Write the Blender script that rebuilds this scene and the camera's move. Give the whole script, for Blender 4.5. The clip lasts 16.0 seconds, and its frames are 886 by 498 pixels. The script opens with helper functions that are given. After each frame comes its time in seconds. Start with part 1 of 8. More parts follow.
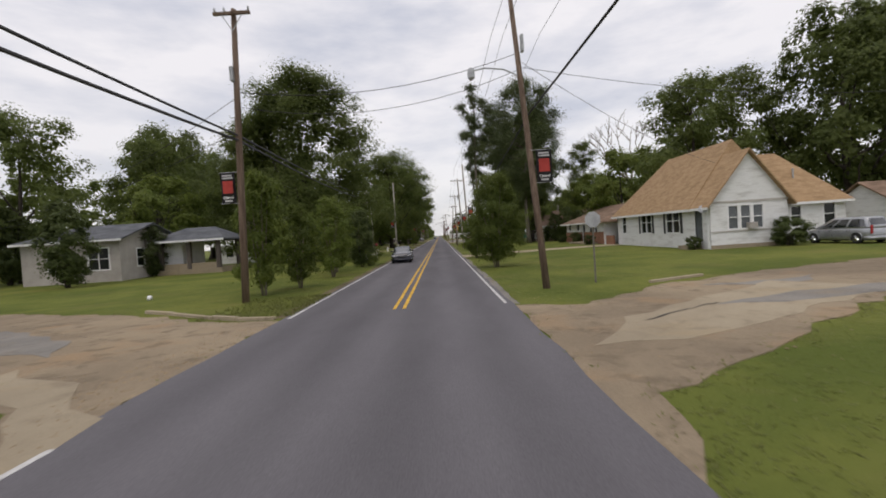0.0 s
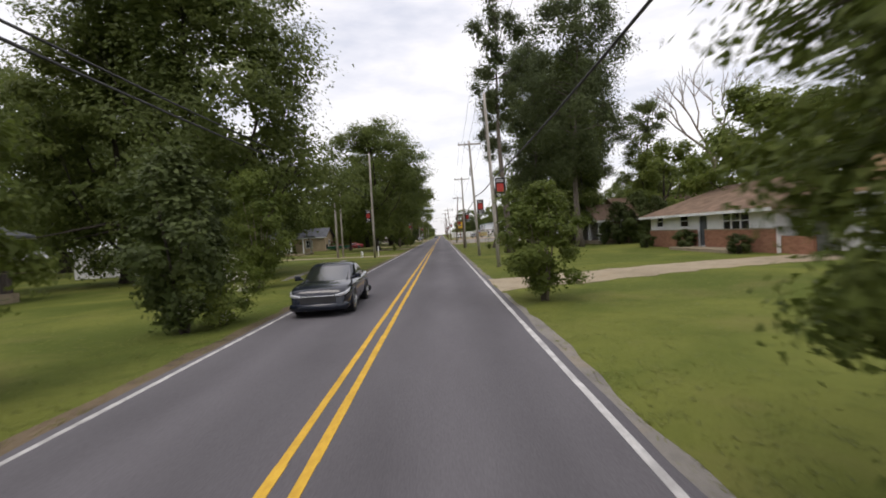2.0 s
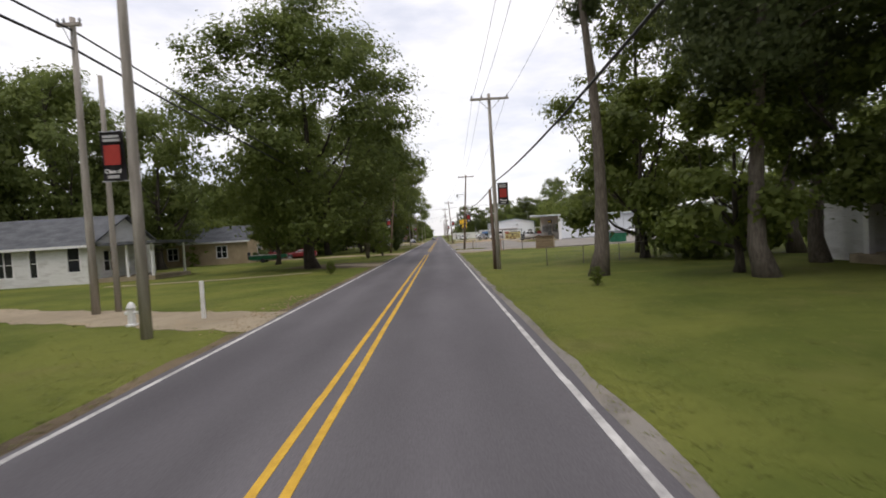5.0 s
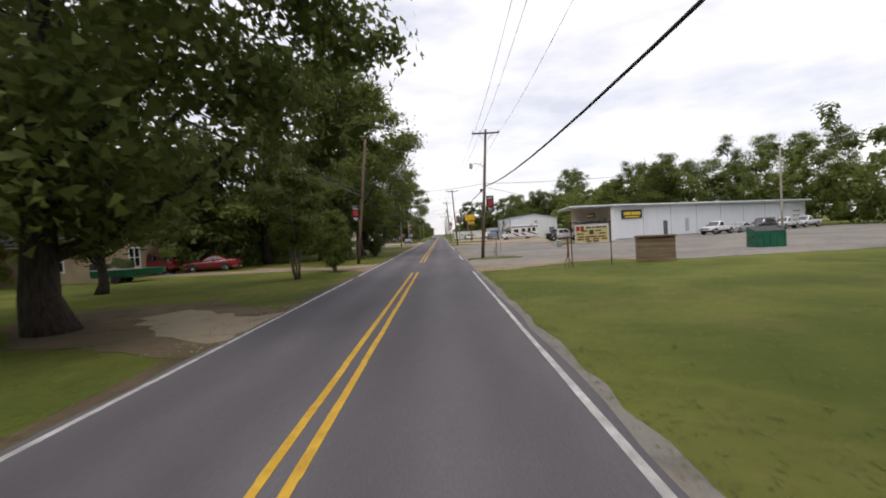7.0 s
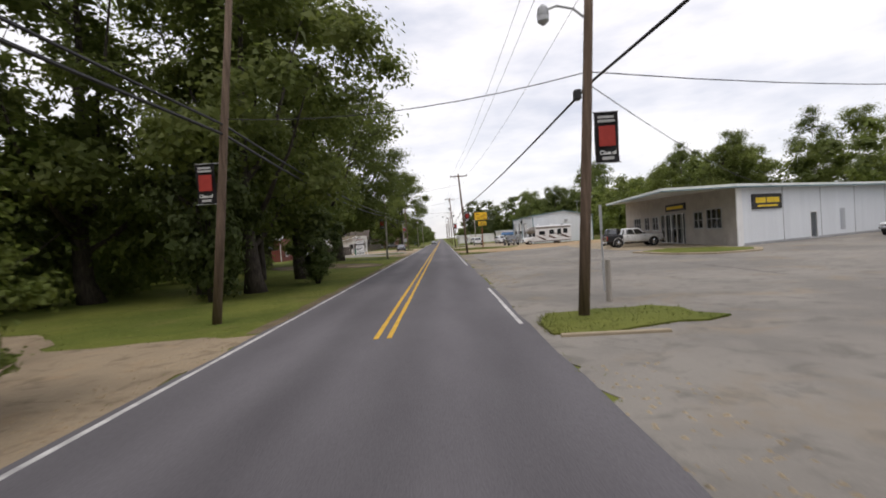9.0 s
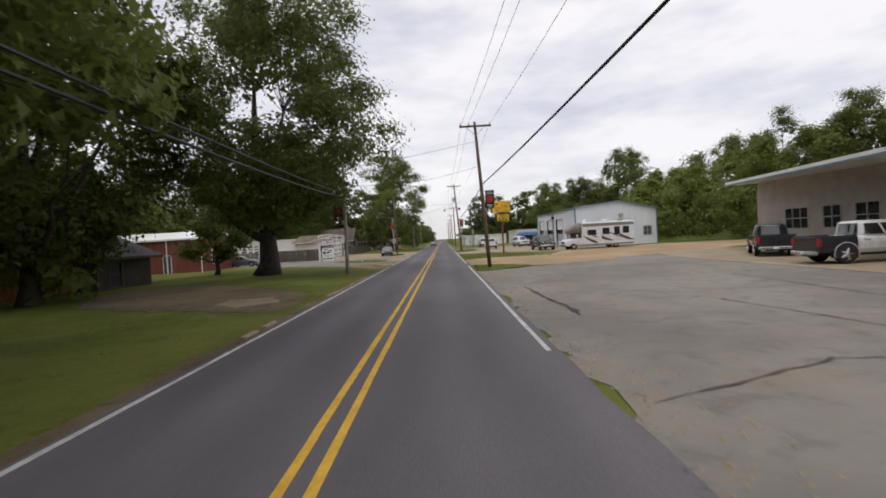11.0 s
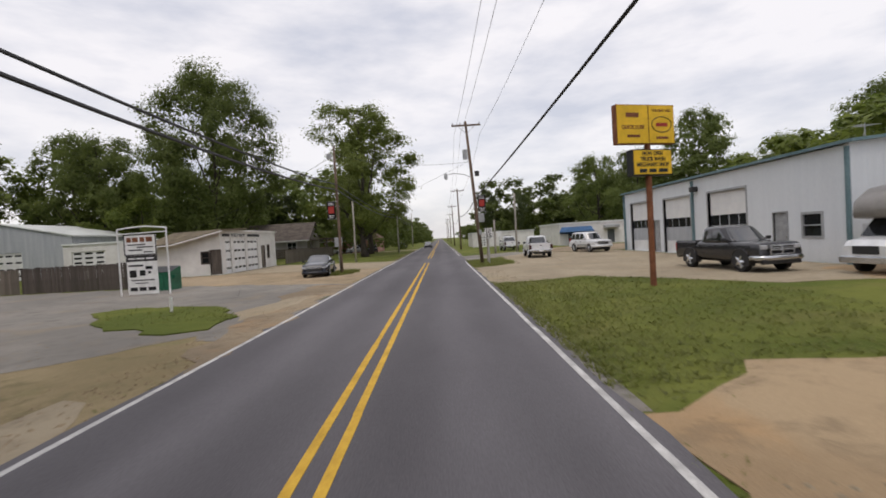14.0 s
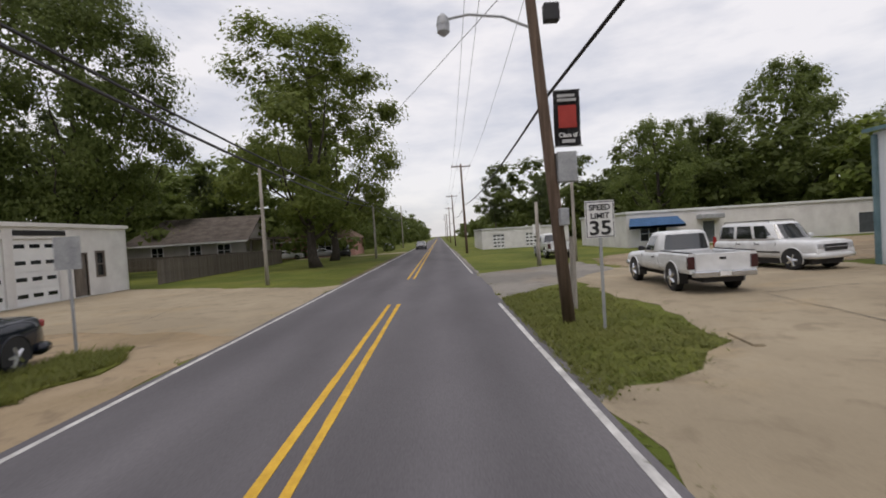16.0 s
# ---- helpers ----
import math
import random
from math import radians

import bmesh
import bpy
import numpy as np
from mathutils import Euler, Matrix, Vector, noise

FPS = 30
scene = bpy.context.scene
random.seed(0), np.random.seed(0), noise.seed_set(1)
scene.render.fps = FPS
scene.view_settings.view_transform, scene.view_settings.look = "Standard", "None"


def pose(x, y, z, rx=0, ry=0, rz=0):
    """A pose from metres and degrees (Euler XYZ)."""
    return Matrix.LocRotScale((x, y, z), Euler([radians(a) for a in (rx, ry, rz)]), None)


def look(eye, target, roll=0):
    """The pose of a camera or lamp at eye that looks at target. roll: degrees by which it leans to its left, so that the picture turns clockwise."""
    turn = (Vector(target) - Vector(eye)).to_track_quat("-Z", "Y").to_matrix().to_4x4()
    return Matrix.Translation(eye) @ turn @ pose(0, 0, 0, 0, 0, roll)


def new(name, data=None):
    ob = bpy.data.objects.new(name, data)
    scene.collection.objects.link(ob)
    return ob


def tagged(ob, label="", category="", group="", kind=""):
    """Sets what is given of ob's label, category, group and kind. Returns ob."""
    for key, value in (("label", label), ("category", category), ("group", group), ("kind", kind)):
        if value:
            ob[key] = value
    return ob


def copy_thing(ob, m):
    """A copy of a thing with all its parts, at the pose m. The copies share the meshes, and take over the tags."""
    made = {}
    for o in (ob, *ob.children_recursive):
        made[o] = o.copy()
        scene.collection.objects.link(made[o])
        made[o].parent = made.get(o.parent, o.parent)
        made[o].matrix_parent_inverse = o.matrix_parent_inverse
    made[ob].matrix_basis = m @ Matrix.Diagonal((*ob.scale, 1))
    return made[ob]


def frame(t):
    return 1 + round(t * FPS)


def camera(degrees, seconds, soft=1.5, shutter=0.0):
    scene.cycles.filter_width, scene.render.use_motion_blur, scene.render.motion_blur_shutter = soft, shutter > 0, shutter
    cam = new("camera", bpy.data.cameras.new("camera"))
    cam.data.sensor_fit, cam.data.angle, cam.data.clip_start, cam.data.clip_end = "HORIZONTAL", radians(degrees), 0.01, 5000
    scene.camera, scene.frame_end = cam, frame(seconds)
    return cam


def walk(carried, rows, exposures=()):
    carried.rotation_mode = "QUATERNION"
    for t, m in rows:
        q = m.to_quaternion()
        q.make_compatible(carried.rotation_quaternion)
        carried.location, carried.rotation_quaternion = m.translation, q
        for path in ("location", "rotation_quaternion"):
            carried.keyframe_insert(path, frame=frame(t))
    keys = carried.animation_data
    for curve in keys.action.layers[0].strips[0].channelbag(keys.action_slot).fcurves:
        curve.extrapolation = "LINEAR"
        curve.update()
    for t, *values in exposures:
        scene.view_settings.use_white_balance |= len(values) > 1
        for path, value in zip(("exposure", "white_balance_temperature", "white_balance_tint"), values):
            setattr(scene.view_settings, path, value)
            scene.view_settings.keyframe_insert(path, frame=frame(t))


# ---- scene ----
cam = camera(87.0, 16.0, 1.75, 0.16)
PATH = [
    (0.0, pose(-0.198, 3.400, 2.305, 88.29, 3.73, -0.39)),
    (0.5, pose(-0.132, 10.530, 2.273, 88.20, 3.40, -0.42)),
    (1.0, pose(-0.079, 17.652, 2.297, 88.12, 3.12, -0.31)),
    (1.5, pose(-0.065, 24.708, 2.282, 88.04, 3.32, -0.18)),
    (2.0, pose(-0.067, 31.752, 2.256, 88.17, 3.41, -0.20)),
    (2.5, pose(-0.070, 38.798, 2.232, 88.40, 3.76, -0.24)),
    (3.0, pose(-0.031, 45.716, 2.260, 88.51, 3.57, -0.28)),
    (3.5, pose(0.020, 52.563, 2.291, 88.42, 3.29, -0.30)),
    (4.0, pose(0.024, 59.554, 2.287, 88.39, 3.38, -0.38)),
    (6.5, pose(0.037, 94.891, 2.269, 88.13, 3.44, -0.34)),
    (7.0, pose(0.014, 102.036, 2.263, 88.16, 3.25, -0.28)),
    (7.5, pose(0.003, 109.129, 2.249, 88.36, 3.25, -0.26)),
    (8.0, pose(-0.067, 115.935, 2.243, 88.39, 3.12, -0.21)),
    (8.5, pose(-0.093, 122.552, 2.266, 88.50, 3.39, -0.10)),
    (9.0, pose(-0.096, 129.331, 2.296, 88.66, 3.86, -0.13)),
    (11.5, pose(-0.195, 164.183, 2.277, 88.75, 3.21, -0.01)),
    (12.0, pose(-0.226, 171.344, 2.275, 88.67, 3.24, 0.02)),
    (12.5, pose(-0.248, 178.420, 2.260, 88.68, 3.62, -0.03)),
    (13.0, pose(-0.297, 185.140, 2.278, 88.61, 3.28, -0.11)),
    (13.5, pose(-0.313, 192.048, 2.264, 88.63, 3.01, -0.17)),
    (14.0, pose(-0.300, 199.050, 2.230, 88.62, 3.35, -0.29)),
    (14.5, pose(-0.171, 205.888, 2.247, 88.81, 3.52, -0.49)),
    (15.0, pose(-0.039, 212.693, 2.280, 88.75, 3.71, -0.63)),
    (15.5, pose(0.042, 219.320, 2.234, 88.54, 3.23, -0.60)),
    (16.0, pose(-0.000, 225.631, 2.233, 88.40, 3.58, -0.48)),
]
walk(cam, PATH, (
    (0.0, -0.05, 6700, 14.0), (1.5, 0.2, 6700, 14.0), (3.5, 0.35, 6700, 14.0), (7.0, 0.3, 6700, 14.0), (9.0, 0.25, 6700, 14.0),
    (11.5, 0.05, 6700, 14.0), (13.0, 0.1, 6700, 14.0), (14.5, 0.0, 6700, 14.0), (16.0, -0.05, 6700, 14.0)))
import mathutils

# ---------------------------------------------------------------- world and light
world = bpy.data.worlds.new("overcast_sky")
scene.world = world
world.use_nodes = True
wn, wl = world.node_tree.nodes, world.node_tree.links
wn.clear()
w_out = wn.new("ShaderNodeOutputWorld")
w_bg = wn.new("ShaderNodeBackground")
w_sky = wn.new("ShaderNodeTexSky")
w_sky.sky_type = "NISHITA"
w_sky.sun_disc = False
w_sky.sun_elevation, w_sky.sun_rotation = radians(58), radians(200)
w_co = wn.new("ShaderNodeTexCoord")
w_map = wn.new("ShaderNodeMapping")
w_map.inputs["Scale"].default_value = (2.2, 2.2, 7.0)
w_n1 = wn.new("ShaderNodeTexNoise")
w_n1.inputs["Scale"].default_value, w_n1.inputs["Detail"].default_value = 1.6, 6.0
w_n1.inputs["Roughness"].default_value = 0.55
w_ramp = wn.new("ShaderNodeValToRGB")
w_ramp.color_ramp.elements[0].position, w_ramp.color_ramp.elements[0].color = 0.33, (0.64, 0.67, 0.74, 1)
w_ramp.color_ramp.elements[1].position, w_ramp.color_ramp.elements[1].color = 0.60, (0.97, 0.965, 0.97, 1)
w_s = wn.new("ShaderNodeMix")
w_s.data_type = "RGBA"
w_s.blend_type = "ADD"
w_s.inputs["Factor"].default_value = 0.03
wl.new(w_co.outputs["Generated"], w_map.inputs["Vector"])
wl.new(w_map.outputs["Vector"], w_n1.inputs["Vector"])
wl.new(w_n1.outputs["Fac"], w_ramp.inputs["Fac"])
wl.new(w_ramp.outputs["Color"], w_s.inputs["A"])
wl.new(w_sky.outputs["Color"], w_s.inputs["B"])
w_sep = wn.new("ShaderNodeSeparateXYZ")
w_up = wn.new("ShaderNodeMapRange")
w_up.inputs["From Min"].default_value, w_up.inputs["From Max"].default_value = 0.0, 1.0
w_up.inputs["To Min"].default_value, w_up.inputs["To Max"].default_value = 0.86, 1.15
w_mul = wn.new("ShaderNodeVectorMath")
w_mul.operation = "SCALE"
wl.new(w_co.outputs["Generated"], w_sep.inputs["Vector"])
wl.new(w_sep.outputs["Z"], w_up.inputs["Value"])
wl.new(w_s.outputs["Result"], w_mul.inputs[0])
wl.new(w_up.outputs["Result"], w_mul.inputs["Scale"])
wl.new(w_mul.outputs["Vector"], w_bg.inputs["Color"])
w_bg.inputs["Strength"].default_value = 0.9
wl.new(w_bg.outputs["Background"], w_out.inputs["Surface"])

sun_data = bpy.data.lights.new("sun", "SUN")
sun_data.energy, sun_data.angle, sun_data.color = 0.85, radians(25), (1.0, 0.96, 0.9)
sun = new("sun", sun_data)
sun.matrix_world = look((0, 0, 60), (10, 28, 0))


# ---------------------------------------------------------------- materials
def nd(t, kind, **values):
    node = t.nodes.new(kind)
    for key, value in values.items():
        node.inputs[key].default_value = value
    return node


def surface(name, a, b, rough=0.8, scale=3.0, fine=40.0, bump=0.2, metal=0.0, stretch=(1, 1, 1), c=None, spec=0.3, ramp=(0.35, 0.65), coat=0.0, per_object=0.0):
    """Two base colours mixed by broad noise, a fine grain on top, and a fine relief."""
    m = bpy.data.materials.new(name)
    m.use_nodes = True
    t = m.node_tree
    p = t.nodes["Principled BSDF"]
    co = nd(t, "ShaderNodeTexCoord")
    mp = nd(t, "ShaderNodeMapping", Scale=stretch)
    n1 = nd(t, "ShaderNodeTexNoise", Scale=scale, Detail=6.0, Roughness=0.6)
    n2 = nd(t, "ShaderNodeTexNoise", Scale=fine, Detail=3.0)
    rp = nd(t, "ShaderNodeValToRGB")
    rp.color_ramp.elements[0].position, rp.color_ramp.elements[1].position = ramp
    rp.color_ramp.elements[0].color, rp.color_ramp.elements[1].color = (*a, 1), (*b, 1)
    if c:
        e = rp.color_ramp.elements.new(min(0.95, ramp[1] + 0.18))
        e.color = (*c, 1)
    mx = nd(t, "ShaderNodeMix", Factor=0.35)
    mx.data_type, mx.blend_type = "RGBA", "OVERLAY"
    bp = nd(t, "ShaderNodeBump", Strength=bump, Distance=0.02)
    t.links.new(co.outputs["Object"], mp.inputs["Vector"])
    for n in (n1, n2):
        t.links.new(mp.outputs["Vector"], n.inputs["Vector"])
    t.links.new(n1.outputs["Fac"], rp.inputs["Fac"])
    t.links.new(rp.outputs["Color"], mx.inputs["A"])
    t.links.new(n2.outputs["Fac"], mx.inputs["B"])
    last = mx.outputs["Result"]
    if per_object:
        oi = nd(t, "ShaderNodeObjectInfo")
        mr = nd(t, "ShaderNodeMapRange")
        mr.inputs["To Min"].default_value, mr.inputs["To Max"].default_value = 1 - per_object, 1 + per_object
        hv = nd(t, "ShaderNodeHueSaturation")
        t.links.new(oi.outputs["Random"], mr.inputs["Value"])
        t.links.new(mr.outputs["Result"], hv.inputs["Value"])
        t.links.new(last, hv.inputs["Color"])
        last = hv.outputs["Color"]
    t.links.new(last, p.inputs["Base Color"])
    t.links.new(n2.outputs["Fac"], bp.inputs["Height"])
    t.links.new(bp.outputs["Normal"], p.inputs["Normal"])
    p.inputs["Roughness"].default_value, p.inputs["Metallic"].default_value = rough, metal
    p.inputs["Specular IOR Level"].default_value, p.inputs["Coat Weight"].default_value = spec, coat
    return m


def leafy(name, dark, light, through_light=0.28):
    m = bpy.data.materials.new(name)
    m.use_nodes = True
    t = m.node_tree
    t.nodes.remove(t.nodes["Principled BSDF"])
    out = t.nodes["Material Output"]
    ge = nd(t, "ShaderNodeNewGeometry")
    rp = nd(t, "ShaderNodeValToRGB")
    rp.color_ramp.elements[0].color, rp.color_ramp.elements[1].color = (*dark, 1), (*light, 1)
    oi = nd(t, "ShaderNodeObjectInfo")
    hv = nd(t, "ShaderNodeHueSaturation")
    mr = nd(t, "ShaderNodeMapRange")
    mr.inputs["To Min"].default_value, mr.inputs["To Max"].default_value = 0.8, 1.2
    co = nd(t, "ShaderNodeTexCoord")
    n1 = nd(t, "ShaderNodeTexNoise", Scale=0.35, Detail=2.0)
    ad = nd(t, "ShaderNodeMath")
    ad.operation = "MULTIPLY_ADD"
    ad.inputs[1].default_value = 0.36
    d = nd(t, "ShaderNodeBsdfPrincipled", Roughness=0.55)
    d.inputs["Specular IOR Level"].default_value = 0.25
    tr = nd(t, "ShaderNodeBsdfTranslucent")
    mx = nd(t, "ShaderNodeMixShader", Fac=through_light)
    t.links.new(co.outputs["Object"], n1.inputs["Vector"])
    t.links.new(ge.outputs["Random Per Island"], ad.inputs[0])
    t.links.new(n1.outputs["Fac"], ad.inputs[2])
    sb = nd(t, "ShaderNodeMath")
    sb.operation = "SUBTRACT"
    sb.inputs[1].default_value = 0.18
    t.links.new(ad.outputs["Value"], sb.inputs[0])
    t.links.new(sb.outputs["Value"], rp.inputs["Fac"])
    t.links.new(oi.outputs["Random"], mr.inputs["Value"])
    t.links.new(mr.outputs["Result"], hv.inputs["Value"])
    t.links.new(rp.outputs["Color"], hv.inputs["Color"])
    t.links.new(hv.outputs["Color"], d.inputs["Base Color"])
    t.links.new(hv.outputs["Color"], tr.inputs["Color"])
    t.links.new(d.outputs["BSDF"], mx.inputs[1])
    t.links.new(tr.outputs["BSDF"], mx.inputs[2])
    t.links.new(mx.outputs["Shader"], out.inputs["Surface"])
    return m


def asphalt_material():
    """Worn asphalt: broad tone, polished wheel paths along the road, cracks."""
    m = surface("asphalt", (0.090, 0.084, 0.091), (0.122, 0.115, 0.123), 0.85, 0.35, 60, 0.25, stretch=(1, 0.25, 1))
    t = m.node_tree
    p = t.nodes["Principled BSDF"]
    old = p.inputs["Base Color"].links[0].from_socket
    co = nd(t, "ShaderNodeTexCoord")
    sx = nd(t, "ShaderNodeSeparateXYZ")
    wv = nd(t, "ShaderNodeMath")
    wv.operation = "MULTIPLY_ADD"
    wv.inputs[1].default_value, wv.inputs[2].default_value = 3.62, 0.2
    cs = nd(t, "ShaderNodeMath")
    cs.operation = "COSINE"
    nz = nd(t, "ShaderNodeTexNoise", Scale=0.6, Detail=5.0)
    mu = nd(t, "ShaderNodeMath")
    mu.operation = "MULTIPLY"
    mr = nd(t, "ShaderNodeMapRange")
    mr.inputs["From Min"].default_value, mr.inputs["From Max"].default_value = -0.6, 0.6
    mr.inputs["To Min"].default_value, mr.inputs["To Max"].default_value = 0.91, 1.13
    hv = nd(t, "ShaderNodeHueSaturation")
    t.links.new(co.outputs["Object"], sx.inputs["Vector"])
    t.links.new(co.outputs["Object"], nz.inputs["Vector"])
    t.links.new(sx.outputs["X"], wv.inputs[0])
    t.links.new(wv.outputs["Value"], cs.inputs[0])
    t.links.new(cs.outputs["Value"], mu.inputs[0])
    t.links.new(nz.outputs["Fac"], mu.inputs[1])
    t.links.new(mu.outputs["Value"], mr.inputs["Value"])
    t.links.new(mr.outputs["Result"], hv.inputs["Value"])
    t.links.new(old, hv.inputs["Color"])
    t.links.new(hv.outputs["Color"], p.inputs["Base Color"])
    return m


def ground_mat(name, base, light, dark, tint, cracks=0.0, grain=70.0, bump=0.4, spec=0.2, tint_scale=0.45, patch=0.6, blot=0.6):
    """Uneven ground: broad tone drift, blotches, stains, grain and, where hard, crack lines."""
    m = bpy.data.materials.new(name)
    m.use_nodes = True
    t = m.node_tree
    p = t.nodes["Principled BSDF"]
    co = nd(t, "ShaderNodeTexCoord")

    def noise(scale, detail, rough, lo, hi, shift=0.0):
        mp = nd(t, "ShaderNodeMapping", Location=(shift, shift * 0.7, 0))
        n = nd(t, "ShaderNodeTexNoise", Scale=scale, Detail=detail, Roughness=rough, Distortion=0.4)
        mr = nd(t, "ShaderNodeMapRange")
        mr.interpolation_type = "SMOOTHSTEP"
        mr.inputs["From Min"].default_value, mr.inputs["From Max"].default_value = lo, hi
        t.links.new(co.outputs["Object"], mp.inputs["Vector"])
        t.links.new(mp.outputs["Vector"], n.inputs["Vector"])
        t.links.new(n.outputs["Fac"], mr.inputs["Value"])
        return mr.outputs["Result"], n.outputs["Fac"]

    def mix(fac, a, b, kind="MIX", k=1.0):
        x = nd(t, "ShaderNodeMix")
        x.data_type, x.blend_type = "RGBA", kind
        if k != 1.0:
            q = nd(t, "ShaderNodeMath")
            q.operation = "MULTIPLY"
            q.inputs[1].default_value = k
            t.links.new(fac, q.inputs[0])
            fac = q.outputs["Value"]
        if isinstance(fac, float):
            x.inputs["Factor"].default_value = fac
        else:
            t.links.new(fac, x.inputs["Factor"])
        for key, v in (("A", a), ("B", b)):
            if isinstance(v, tuple):
                x.inputs[key].default_value = (*v, 1)
            else:
                t.links.new(v, x.inputs[key])
        return x.outputs["Result"]

    f1, _ = noise(0.16, 7, 0.62, 0.36, 0.64)
    f2, r2 = noise(1.3, 6, 0.66, 0.5, 0.68, 17.0)
    f3, _ = noise(tint_scale, 6, 0.6, 0.52, 0.7, 41.0)
    f4, r4 = noise(grain, 3, 0.6, 0.2, 0.8, 3.0)
    col = mix(f1, base, light)
    col = mix(f3, col, tint, k=patch)
    col = mix(f2, col, dark, k=blot)
    col = mix(0.4, col, r4, "OVERLAY")
    if cracks:
        wn = nd(t, "ShaderNodeTexNoise", Scale=1.2, Detail=4.0)
        wm = nd(t, "ShaderNodeMix", Factor=0.22)
        wm.data_type = "VECTOR"
        t.links.new(co.outputs["Object"], wn.inputs["Vector"])
        t.links.new(co.outputs["Object"], wm.inputs[4])
        t.links.new(wn.outputs["Color"], wm.inputs[5])
        vo = nd(t, "ShaderNodeTexVoronoi", Scale=cracks)
        vo.feature = "DISTANCE_TO_EDGE"
        t.links.new(wm.outputs[1], vo.inputs["Vector"])
        cr = nd(t, "ShaderNodeMapRange")
        cr.inputs["From Min"].default_value, cr.inputs["From Max"].default_value = 0.004, 0.016
        cr.inputs["To Min"].default_value, cr.inputs["To Max"].default_value = 0.55, 0.0
        t.links.new(vo.outputs["Distance"], cr.inputs["Value"])
        col = mix(cr.outputs["Result"], col, tuple(v * 0.3 for v in dark))
    bp = nd(t, "ShaderNodeBump", Strength=bump, Distance=0.03)
    ad = nd(t, "ShaderNodeMath")
    ad.operation = "ADD"
    t.links.new(r4, ad.inputs[0])
    t.links.new(r2, ad.inputs[1])
    t.links.new(ad.outputs["Value"], bp.inputs["Height"])
    t.links.new(bp.outputs["Normal"], p.inputs["Normal"])
    t.links.new(col, p.inputs["Base Color"])
    p.inputs["Roughness"].default_value = 0.93
    p.inputs["Specular IOR Level"].default_value = spec
    return m


def plain(name, col, rough=0.5, metal=0.0, spec=0.4, coat=0.0):
    v = tuple(min(1, k * 1.12 + 0.004) for k in col)
    return surface(name, tuple(k * 0.9 for k in col), v, rough, 2.5, 60, 0.04, metal, spec=spec, coat=coat)


